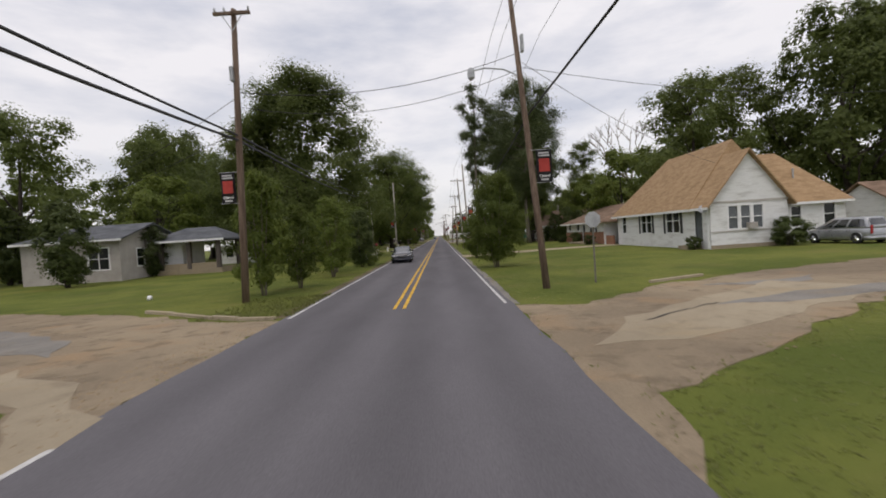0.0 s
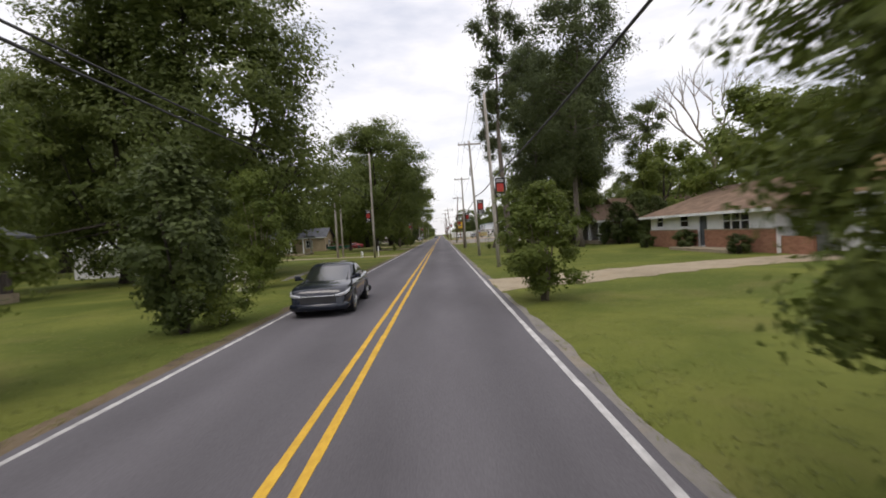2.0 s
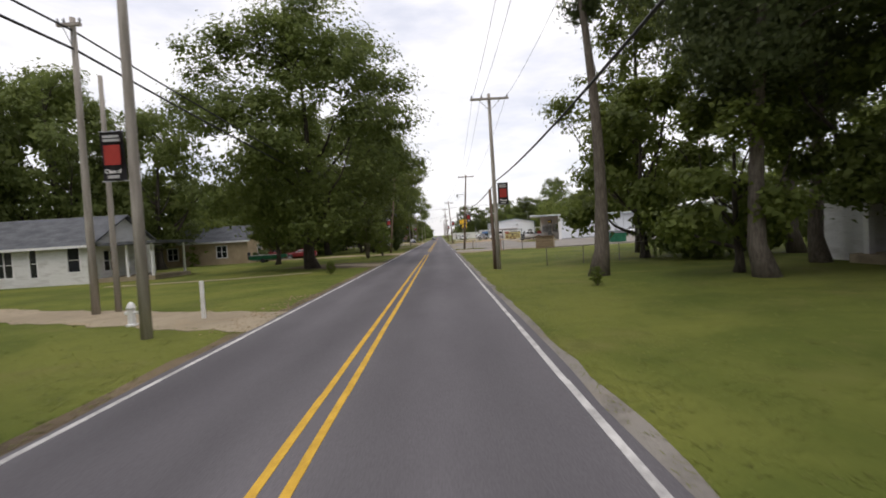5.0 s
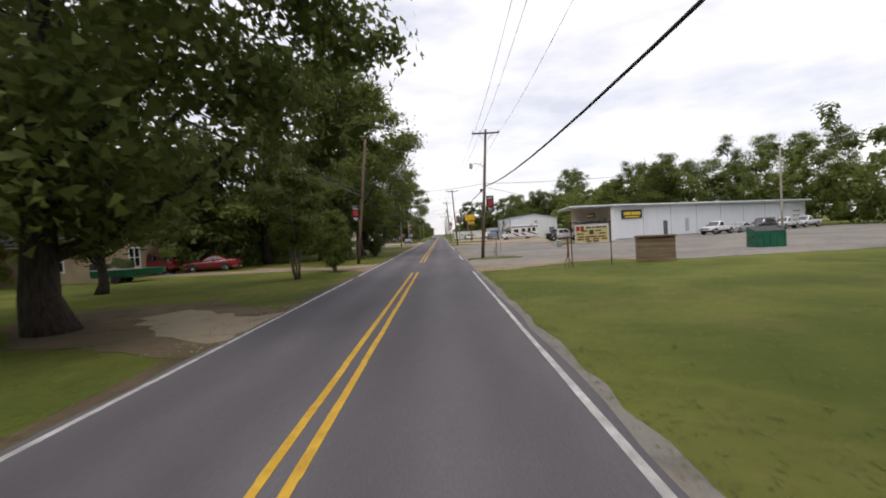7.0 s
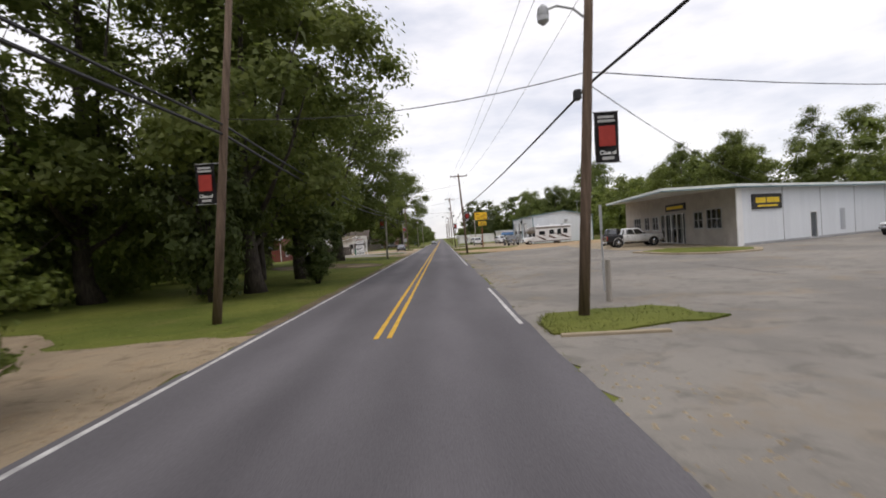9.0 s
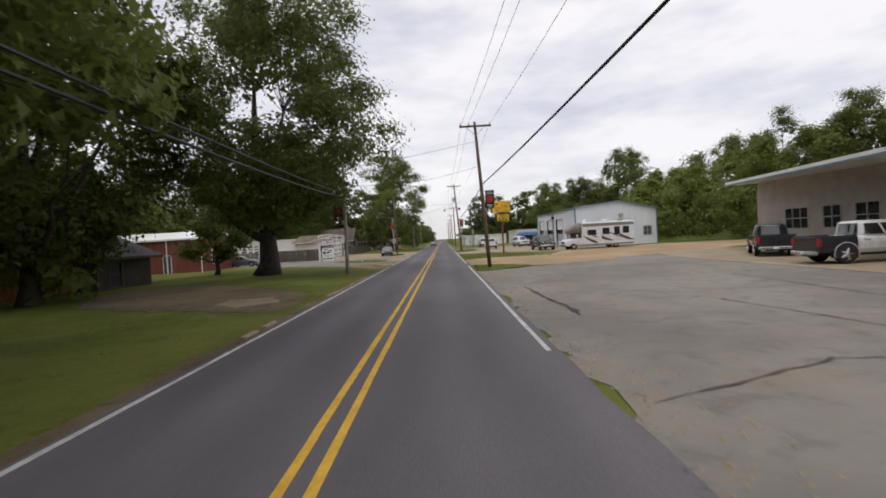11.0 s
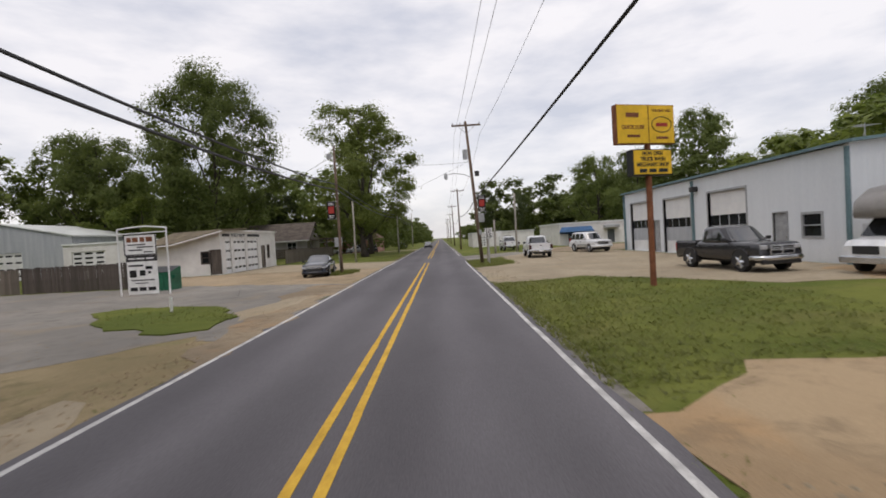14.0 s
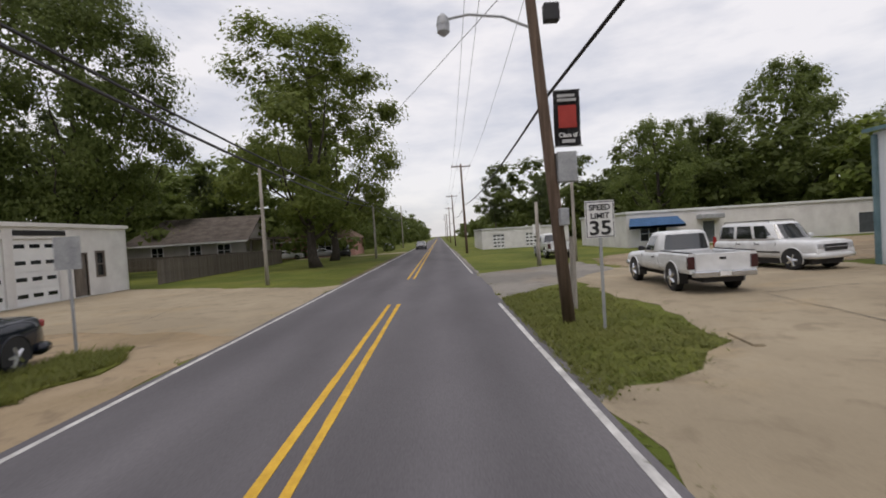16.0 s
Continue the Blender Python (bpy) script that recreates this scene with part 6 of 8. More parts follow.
for i in range(18):
    belt_l.append((-58 + i * 2.5, 296 + rnd.uniform(0, 16), rnd.uniform(14, 20), 5.5))
for i in range(15):
    belt_r.append((13 + i * 3.3, 314 + rnd.uniform(0, 14), rnd.uniform(13, 18), 5.5))
for i in range(14):
    belt_r2.append((36 + rnd.uniform(0, 30), 226 + i * 4.5, rnd.uniform(11, 15), 5))
    belt_l2.append((-66 - rnd.uniform(0, 16), 225 + i * 4, rnd.uniform(13, 18), 5.5))
woods(belt_l, 5, "leaf_oak", "distant mixed green woods")
woods(belt_l2, 6, "leaf_light", "distant light green woods")
woods(belt_r, 7, "leaf_oak", "distant mixed green woods")
woods(belt_r2, 8, "leaf_light", "distant light green woods")
woods(far, 9, "leaf_oak", "distant trees lining the road", 0.5)


# ---------------------------------------------------------------- utility poles and lines
def pole(x, y, h, lean=(0.0, 0.0), mat="pole_brown", r=0.16, arm=0.0, arm_z=0.35, banner=0, banner_z=4.0, lamp=None, extra=()):
    """lean: how far the top stands off to x and y. lamp: (height, reach). Returns a function for points on the pole."""
    ob = thing("utility_pole", pose(x, y, 0), "leaning weathered wooden utility pole" if max(abs(lean[0]), abs(lean[1])) > 0.3 else "weathered wooden utility pole", "utility pole", "utility poles")
    at = lambda z: Vector((lean[0] * z / h, lean[1] * z / h, z))
    bm = bmesh.new()
    tube(bm, [at(-0.2), at(h * 0.3), at(h * 0.65), at(h)], [r, r * 0.92, r * 0.8, r * 0.66], 12)
    part("pole", bm, mat, ob, smooth=True)
    if arm:
        z = h - arm_z
        c = at(z)
        part("crossarm", box_mesh(c.x - arm / 2, c.x + arm / 2, c.y - r - 0.11, c.y - r + 0.01, z - 0.06, z + 0.06), mat, ob)
        for s in (-0.46, -0.2, 0.46):
            ib = bmesh.new()
            tube(ib, [(c.x + s * arm, c.y - r - 0.05, z + 0.06), (c.x + s * arm, c.y - r - 0.05, z + 0.14), (c.x + s * arm, c.y - r - 0.05, z + 0.24)], [0.03, 0.055, 0.03], 8)
            part("insulator", ib, "steel", ob)
        for s in (-0.3, 0.3):
            sb = bmesh.new()
            tube(sb, [(c.x + s * arm, c.y - r - 0.05, z), at(z - 0.7) + Vector((0, -r, 0))], 0.018, 5)
            part("brace", sb, "steel", ob)
    if banner:
        c = at(banner_z + 0.65)
        s = banner
        x0, x1 = sorted((c.x + s * (r + 0.06), c.x + s * (r + 0.68)))
        bm = bmesh.new()
        n = 6
        grid = [[bm.verts.new((x0 + (x1 - x0) * i / n, c.y + 0.03 * math.sin(i * 1.1 + k * 0.9), banner_z + 1.3 * k / 6)) for i in range(n + 1)] for k in range(7)]
        for k in range(6):
            for i in range(n):
                bm.faces.new((grid[k][i], grid[k][i + 1], grid[k + 1][i + 1], grid[k + 1][i]))
        bmesh.ops.solidify(bm, geom=bm.faces[:], thickness=0.008)
        bo = part("banner", bm, "banner_black", ob, "black and red vinyl banner")
        part("red_panel", box_mesh(x0 + 0.1, x1 - 0.1, c.y - 0.052, c.y - 0.036, banner_z + 0.42, banner_z + 0.94), "red", bo, "red printed panel")
        for k in range(2):
            part("title_bar", box_mesh(x0 + 0.09, x1 - 0.09 - 0.03 * k, c.y - 0.052, c.y - 0.036, banner_z + 1.03 + 0.1 * k, banner_z + 1.095 + 0.1 * k), "banner_grey", bo)
        for word, dx, wide in (("Class", -0.07, 0.29), ("of", 0.16, 0.11)):
            lettering(word, 0.15, "sign_white", bo, pose((x0 + x1) / 2 + dx, c.y - 0.05, banner_z + 0.25, 90), width=wide)
        part("year_bar", box_mesh((x0 + x1) / 2 - 0.15, (x0 + x1) / 2 + 0.15, c.y - 0.052, c.y - 0.036, banner_z + 0.07, banner_z + 0.15), "banner_grey", bo)
        for z in (banner_z, banner_z + 1.3):
            rb = bmesh.new()
            tube(rb, [(at(z).x, c.y, z), ((x1 if s > 0 else x0) + s * 0.03, c.y, z)], 0.016, 6)
            part("banner_rod", rb, "steel", ob)
    if lamp:
        z, reach = lamp
        c = at(z)
        lb = bmesh.new()
        tube(lb, [c, c + Vector((-0.35 * reach, 0, 0.32)), c + Vector((-0.75 * reach, 0, 0.42)), c + Vector((-reach, 0, 0.34))], 0.03, 6)
        la = part("lamp_arm", lb, "steel", ob)
        hb_ = bmesh.new()
        e = c + Vector((-reach - 0.1, 0, 0.3))
        tube(hb_, [e + Vector((0, 0, 0.16)), e + Vector((0, 0, 0.08)), e + Vector((0, 0, -0.1))], [0.06, 0.13, 0.16], 12)
        part("lamp_head", hb_, "steel", la)
        gb = bmesh.new()
        tube(gb, [e + Vector((0, 0, -0.1)), e + Vector((0, 0, -0.25)), e + Vector((0, 0, -0.34))], [0.15, 0.15, 0.05], 12)
        part("lamp_bowl", gb, "lens", la)
    for name, z, dx, dy, w, hh, mat2 in extra:
        c = at(z)
        eb = bmesh.new()
        if name == "transformer":
            tube(eb, [(c.x + dx, c.y + dy, z), (c.x + dx, c.y + dy, z + hh)], w, 12)
        else:
            box(eb, c.x + dx - w / 2, c.x + dx + w / 2, c.y + dy - 0.12, c.y + dy + 0.12, z, z + hh, bevel=0.02)
        part(name, eb, mat2, ob)
    base = Vector((x, y, 0))
    return lambda z: base + at(z)


RP = [
    pole(3.75, -24, 11),
    pole(3.78, 21.3, 12.6, (-0.4, 2.1), "pole_brown", 0.14, 0, banner=1, banner_z=4.15, lamp=(8.6, 1.9), extra=(("pole_box", 9.6, 0.2, -0.1, 0.12, 0.7, "steel"),)),
    pole(3.42, 60.9, 10.8, (-0.35, 0), "pole_grey", 0.122, banner=1, banner_z=4.25),
    pole(3.45, 76.2, 10.9, (-0.4, 0), "pole_grey", 0.13, 2.2, banner=1, banner_z=4.0, extra=(("pole_box", 7.6, -0.2, -0.1, 0.12, 0.8, "steel"),)),
    pole(3.5, 102.0, 10.6, (-0.05, 0), "pole_grey", 0.14, 2.3, banner=1, banner_z=3.92),
    pole(3.45, 141.4, 10.8, (0.8, 0), "pole_brown", 0.145, 2.3, banner=1, banner_z=3.95, lamp=(7.6, 1.05), extra=(("pole_box", 5.6, -0.25, 0, 0.16, 0.25, "black"),)),
    pole(3.15, 191.1, 10.6, (-0.55, 0), "pole_brown", 0.15, 2.3, banner=1, banner_z=4.3),
    pole(2.95, 236.6, 11.4, (-0.75, 0), "pole_brown", 0.15, 2.3, banner=1, banner_z=4.15, lamp=(6.9, 2.0), extra=(("transformer", 8.4, -0.36, 0, 0.2, 0.75, "steel"), ("floodlight", 7.0, 0.4, -0.1, 0.35, 0.4, "black"), ("meter_box", 3.3, 0.32, -0.1, 0.45, 0.7, "steel"), ("meter_box", 2.3, 0.1, -0.2, 0.2, 0.4, "steel"))),
    pole(3.2, 281, 10.6, (-0.15, 0), "pole_brown", 0.16, 2.3),
    pole(3.3, 322, 10.6, (-0.2, 0), "pole_brown", 0.16, 2.3),
    pole(3.3, 364, 10.6, (0.1, 0), "pole_brown", 0.16, 2.3, lamp=(7.6, 1.3)),
    pole(3.4, 408, 10.6, (-0.1, 0), "pole_brown", 0.16, 2.3),
    pole(3.4, 455, 10.6, (0.1, 0), "pole_brown", 0.16, 2.3),
]
pole(3.31, 102.27, 4.9, (-0.08, 0), "pole_brown", 0.12)
LP = [
    pole(-8.6, -22, 12),
    pole(-8.55, 23.1, 12.2, (0.42, 0), "pole_brown", 0.16, 1.5, 0.25, banner=-1, banner_z=4.2, extra=(("pole_box", 9.2, -0.1, -0.15, 0.14, 0.6, "steel"),)),
    pole(-13.5, 91.8, 11.4, (0, 0), "pole_grey", 0.15, 0.9),
    pole(-7.6, 144.5, 11.2, (1.3, 0), "pole_brown", 0.15, banner=-1, banner_z=3.9),
    pole(-7.75, 193.6, 8.8, (0.15, 0), "pole_grey", 0.14, banner=-1, banner_z=4.15),
    pole(-7.65, 233.2, 9.7, (-0.4, 1.7), "pole_brown", 0.12, banner=-1, banner_z=4.1, extra=(("floodlight", 8.7, -0.4, 0, 0.35, 0.4, "steel"),)),
    pole(-8.0, 284, 9.4, (0, 0), "pole_grey", 0.14),
    pole(-8.2, 331, 9.6, (0, 0), "pole_grey", 0.14, lamp=(8, -1.2)),
]
pole(-7.9, 86.0, 12.1, (0.05, 0), "pole_grey", 0.15, banner=-1, banner_z=4.2)
pole(-12.9, 92.2, 9.3, (0, 0), "pole_grey", 0.12)
pole(9.1, 257, 7.2, (0, 0), "pole_grey", 0.13)
pole(6.2, 255, 4.0, (0, 0), "pole_grey", 0.14)
pole(38.5, 154.5, 9.5, (0, 0), "pole_grey", 0.13)
pole(-10.2, 253, 7.0, (0, 0), "pole_grey", 0.12)


def cable(pts, r, sag, label, seg=5, steps=10):
    """sag: one for all spans, or one a span."""
    bm = bmesh.new()
    run = []
    dips = sag if isinstance(sag, (list, tuple)) else [sag] * len(pts)
    for a, b, dip in zip(pts, pts[1:], dips):
        for i in range(steps):
            f = i / steps
            p = a.lerp(b, f)
            p.z -= dip * 4 * f * (1 - f)
            run.append(p)
    run.append(pts[-1])
    tube(bm, run, r, seg)
    return tagged(part("overhead_cable", bm, "black", None), label, "cable", "overhead cables", "structure")


off = Vector((0.18, 0, 0))
cable([p(z) + off for p, z in zip(RP, (7.2, 7.0, 5.6, 5.7, 5.4, 6.1, 6.15, 5.4, 5.8, 5.8, 5.8, 5.8, 5.8))], 0.036, (0.2, 0.5, 0.2, 0.3, 0.55, 0.3, 0.2, 0.5, 0.55, 0.55, 0.55, 0.55), "thick black overhead cable slung from pole to pole")
for dx, dz in ((-1.0, -0.1), (-0.5, -0.1), (1.05, -0.1)):
    cable([p(10.5) + Vector((dx, 0, dz)) for p in RP], 0.009, 0.7, "thin overhead power line")
cable([p(z) for p, z in zip(LP, (7.0, 6.8, 10.2, 6.1, 5.9, 6.3, 6.4, 6.4))], 0.05, 0.6, "thick black overhead cable slung from pole to pole")
cable([p(z) for p, z in zip(LP, (7.9, 7.0, 10.9, 6.4, 6.2, 6.7, 6.8, 6.8))], 0.042, 0.5, "black overhead cable slung from pole to pole")
cable([LP[1](8.8), RP[1](9.6)], 0.014, 0.7, "thin cable crossing over the road")
cable([LP[1](8.2), RP[1](8.9)], 0.012, 0.9, "thin cable crossing over the road")
cable([RP[1](9.3), Vector((26, 44, 6.5))], 0.012, 0.8, "thin service cable to a house")
cable([RP[1](9.0), Vector((30, 30, 9))], 0.012, 0.8, "thin service cable")
cable([LP[1](8.6), Vector((-34, 40, 5.5))], 0.012, 0.8, "thin service cable to a house")
cable([LP[1](7.2), Vector((-40, 44, 5.2))], 0.012, 0.8, "thin service cable to a house")
cable([LP[3](6.6), RP[5](6.3)], 0.014, 0.4, "thin cable crossing over the road")
cable([RP[5](6.3), Vector((38.5, 154.5, 9.2)), Vector((66, 166, 9))], 0.016, 0.7, "service cable to the store")
cable([RP[5](6.0), Vector((29, 169.8, 4.9))], 0.014, 0.6, "service cable to the store")
cable([RP[6](9.2), Vector((-22, 200, 8.6))], 0.012, 0.6, "thin cable crossing over the road")
cable([RP[6](7.4), LP[4](6.9)], 0.010, 0.5, "thin cable crossing over the road")
cable([RP[7](8.2), LP[5](9.0), Vector((-27, 246, 4.0))], 0.012, 0.5, "thin cable crossing over the road")
cable([RP[7](8.3), Vector((-20, 290, 7))], 0.010, 0.6, "thin cable crossing over the road")


# ---------------------------------------------------------------- vehicles
def loft(bm, stations):
    """Skin over rings of (y, z) at given x; ends closed."""
    rings = [[bm.verts.new((x, y, z)) for y, z in ring] for x, ring in stations]
    for u, v in zip(rings, rings[1:]):
        for k in range(len(u)):
            j = (k + 1) % len(u)
            bm.faces.new((u[k], v[k], v[j], u[j]))
    bm.faces.new(rings[0]), bm.faces.new(list(reversed(rings[-1])))
    bmesh.ops.recalc_face_normals(bm, faces=bm.faces)
    return bm


def body_ring(w, zb, zt):
    """Rounded cross-section of a car body with a shoulder and tucked-in sills."""
    h = zt - zb
    half = [(0.5 * w, zb - 0.01), (0.86 * w, zb), (0.955 * w, zb + 0.1 * h), (0.985 * w, zb + 0.3 * h), (w, zb + 0.52 * h), (0.995 * w, zb + 0.68 * h), (0.975 * w, zb + 0.82 * h), (0.935 * w, zb + 0.93 * h), (0.86 * w, zb + 0.985 * h), (0.7 * w, zt + 0.004), (0.35 * w, zt + 0.016)]
    return half + [(-y, z) for y, z in reversed(half)]


def smooth_line(pts, n=22):
    """A smooth line through points, at n even steps of x, ends kept."""
    xs, zs = [p[0] for p in pts], [p[1] for p in pts]
    u = np.concatenate([np.linspace(xs[0], xs[0] + 0.35, 6), np.linspace(xs[0] + 0.5, xs[-1] - 0.5, n - 12), np.linspace(xs[-1] - 0.35, xs[-1], 6)])
    z = np.interp(u, xs, zs)
    for _ in range(2):
        z[3:-3] = 0.25 * z[2:-4] + 0.5 * z[3:-3] + 0.25 * z[4:-2]
    return list(zip(u.tolist(), z.tolist()))


KIND = {
    # length, width, height, wheel radius, axles, top line of the body from rear to front, cabin foot and roof in x, belt, sill height
    "sedan": (4.85, 1.84, 1.5, 0.35, (1.45, -1.38), ((-2.42, 0.68), (-2.37, 0.98), (-2.2, 1.07), (-1.6, 1.08), (-0.6, 1.01), (0.9, 1.01), (1.5, 0.97), (2.0, 0.91), (2.25, 0.85), (2.36, 0.77), (2.41, 0.64), (2.42, 0.42)), (-2.08, 1.3), (-0.85, 0.12), 0.98, 0.22),
    "suv": (5.05, 2.0, 1.97, 0.41, (1.55, -1.42), ((-2.52, 0.9), (-2.5, 1.15), (-1.5, 1.22), (0.9, 1.22), (1.2, 1.22), (2.2, 1.17), (2.46, 1.12), (2.51, 1.0), (2.52, 0.66)), (-2.48, 1.12), (-2.36, 0.62), 1.21, 0.46),
    "van": (4.95, 1.95, 1.74, 0.34, (1.5, -1.5), ((-2.47, 0.7), (-2.43, 0.95), (-1.5, 1.03), (0.9, 1.03), (1.4, 1.0), (1.95, 0.88), (2.35, 0.72), (2.47, 0.5)), (-2.4, 1.85), (-2.05, 0.45), 1.02, 0.24),
    "pickup": (5.7, 2.0, 1.92, 0.44, (1.78, -1.64), ((-0.62, 1.22), (0.0, 1.22), (0.9, 1.21), (1.3, 1.2), (2.35, 1.14), (2.7, 1.07), (2.82, 0.94), (2.85, 0.68)), (-0.6, 1.22), (-0.48, 0.62), 1.21, 0.57),
    "crew": (5.85, 2.04, 2.0, 0.46, (1.86, -1.74), ((-1.2, 1.3), (0.0, 1.3), (0.9, 1.3), (1.4, 1.3), (2.4, 1.27), (2.8, 1.24), (2.88, 1.18), (2.9, 0.6)), (-1.2, 1.36), (-1.04, 0.6), 1.29, 0.5),
}


def vehicle(kind, label, paint, x, y, turn, category="car", z=0.0, bright=True, bed=None):
    """A standing vehicle; turn: degrees of its front from +x, counterclockwise."""
    ln, wd, ht, r, axles, line, cb, ct, belt, sill = KIND[kind]
    w = wd / 2
    truck = kind in ("pickup", "crew")
    ob = thing({"sedan": "sedan", "suv": "sport_utility_vehicle", "van": "minivan", "pickup": "pickup_truck", "crew": "pickup_truck"}[kind], pose(x, y, z, 0, 0, turn), label, category, "parked vehicles")
    soft = kind in ("sedan", "van")

    def wide(px):
        k = abs(px) / (ln / 2)
        return w * (1 - (0.2 if soft else 0.1) * max(0, (k - 0.7) / 0.3) ** 2.4)

    st = [(px, body_ring(wide(px), sill + 0.1 * max(0, (abs(px) / (ln / 2) - 0.88) / 0.12), pz)) for px, pz in smooth_line(line)]
    body = part("body", loft(bmesh.new(), st), paint, ob, smooth=True)
    # cabin: a rounded shell that narrows upwards, with panes lying on it
    zr, n = ht - 0.07, 5.0
    wb, wt = w * 0.93, w * 0.77

    def shell(v):
        e = v if v < 1 else 1
        return (cb[0] + (ct[0] - cb[0]) * e ** 0.85, cb[1] + (ct[1] - cb[1]) * e ** 0.92, wb + (wt - wb) * e ** 1.5, belt - 0.04 + (zr - belt + 0.04) * v)

    def side_point(u, v, s, off=0.0):
        x0, x1, hw, zz = shell(v)
        q = (2 * u - 1)
        return ((x0 + x1) / 2 + q * (x1 - x0) / 2, s * (hw * (1 - abs(q) ** n) ** (1 / n) + off), zz)

    def end_point(u, v, s, off=0.0):
        x0, x1, hw, zz = shell(v)
        q = 2 * u - 1
        return ((x0 + x1) / 2 + s * ((x1 - x0) / 2 * (1 - abs(q) ** n) ** (1 / n) + off), q * hw, zz + off * 0.5)

    c = bmesh.new()
    rings = []
    for v, inset, dz in ((0, 0, 0), (0.25, 0, 0), (0.5, 0, 0), (0.75, 0, 0), (0.92, 0.0, 0), (1, 0.03, 0.01), (1, 0.1, 0.045), (1, 0.24, 0.062), (1, 0.5, 0.07)):
        x0, x1, hw, zz = shell(v)
        ring = []
        for k in range(32):
            a = (k + 0.5) * math.tau / 32
            ca, sa = math.cos(a), math.sin(a)
            f = (abs(ca) ** n + abs(sa) ** n) ** (-1 / n)
            ring.append(c.verts.new(((x0 + x1) / 2 + ((x1 - x0) / 2 - inset) * f * ca, (hw - inset) * f * sa, zz + dz)))
        rings.append(ring)
    for u, v in zip(rings, rings[1:]):
        for k in range(32):
            c.faces.new((u[k], u[(k + 1) % 32], v[(k + 1) % 32], v[k]))
    c.faces.new(rings[-1]), c.faces.new(list(reversed(rings[0])))
    part("cabin", c, paint, ob, smooth=True)

    def pane(name, fn, u0, u1, v0, v1, s, mat="car_glass", slant=(0, 0), lift=0.006):
        g = bmesh.new()
        m, k = 8, 5
        grid = []
        for j in range(k + 1):
            v = v0 + (v1 - v0) * j / k
            a, b = u0 + slant[0] * j / k, u1 + slant[1] * j / k
            grid.append([g.verts.new(fn(a + (b - a) * i / m, v, s, lift)) for i in range(m + 1)])
        for j in range(k):
            for i in range(m):
                g.faces.new((grid[j][i], grid[j][i + 1], grid[j + 1][i + 1], grid[j + 1][i]))
        bmesh.ops.recalc_face_normals(g, faces=g.faces)
        part(name, g, mat, ob, "dark tinted glass", smooth=True)

    pane("windscreen", end_point, 0.07, 0.93, 0.1, 0.93, 1, slant=(0.01, -0.01))
    pane("rear_window", end_point, 0.1, 0.9, 0.3 if kind == "van" or kind == "suv" else 0.12, 0.9, -1)
    bays = {"sedan": ((0.2, 0.52), (0.55, 0.87)), "pickup": ((0.3, 0.86),), "crew": ((0.12, 0.46), (0.5, 0.88)), "suv": ((0.08, 0.34), (0.38, 0.62), (0.66, 0.9)), "van": ((0.08, 0.36), (0.4, 0.62), (0.65, 0.86))}[kind]
    for s in (-1, 1):
        for i, (a, b) in enumerate(bays):
            pane("side_window", side_point, a, b, 0.13, 0.88, s, slant=(0.05 if i == 0 and kind == "sedan" else 0.012, -0.06 if i == len(bays) - 1 else 0.0))

    def strip(x0, x1, z0, z1, s, mat, name, off=0.004):
        """A thin piece lying along the flank."""
        g = bmesh.new()
        box(g, x0, x1, s * (w * 0.985 + off) - 0.01, s * (w * 0.985 + off) + 0.01, z0, z1)
        part(name, g, mat, ob)

    if truck:
        # open cargo bed with its own walls, floor and tailgate
        b0, b1 = -ln / 2 + 0.02, cb[0] - 0.05
        zt_, zb_ = belt + 0.03, sill + 0.06
        for s in (-1, 1):
            g = bmesh.new()
            prof = [(w * 0.8, zt_ - 0.02), (w * 0.8, zb_), (w * 0.93, zb_), (w * 0.99, zb_ + 0.12), (w, zb_ + 0.4), (w * 0.985, zt_ - 0.06), (w * 0.95, zt_), (w * 0.84, zt_)]
            ra, rb = [g.verts.new((b0, s * py, pz)) for py, pz in prof], [g.verts.new((b1, s * py, pz)) for py, pz in prof]
            for k in range(len(prof)):
                j = (k + 1) % len(prof)
                g.faces.new((ra[k], rb[k], rb[j], ra[j]))
            g.faces.new(ra), g.faces.new(list(reversed(rb)))
            bmesh.ops.recalc_face_normals(g, faces=g.faces)
            part("bed_side", g, bed or paint, ob)
        part("bed_floor", box_mesh(b0 + 0.05, b1, -w * 0.8, w * 0.8, zb_ + 0.02, zb_ + 0.14), "black", ob, "dark bed floor")
        part("bed_front", box_mesh(b1 - 0.06, b1, -w * 0.8, w * 0.8, zb_ + 0.14, zt_ - 0.02), paint, ob)
        tg = part("tailgate", box_mesh(b0 - 0.02, b0 + 0.05, -w * 0.78, w * 0.78, zb_ + 0.06, zt_ - 0.01, bevel=0.015), bed or paint, ob)
        part("tailgate_handle", box_mesh(b0 - 0.03, b0 - 0.021, -0.09, 0.09, zt_ - 0.2, zt_ - 0.13), "black", tg)
        part("bed_rail", box_mesh(b0, b1, -w * 0.95, -w * 0.84, zt_ + 0.002, zt_ + 0.03, bevel=0.008), "black", ob)
        part("bed_rail", box_mesh(b0, b1, w * 0.84, w * 0.95, zt_ + 0.002, zt_ + 0.03, bevel=0.008), "black", ob)
        part("chassis", box_mesh(-ln / 2 + 0.15, ln / 2 - 0.5, -0.5, 0.5, r * 0.8, sill + 0.08), "black", ob)
    else:
        part("chassis", box_mesh(-ln / 2 + 0.3, ln / 2 - 0.35, -w * 0.75, w * 0.75, r * 0.55, sill + 0.05), "black", ob)
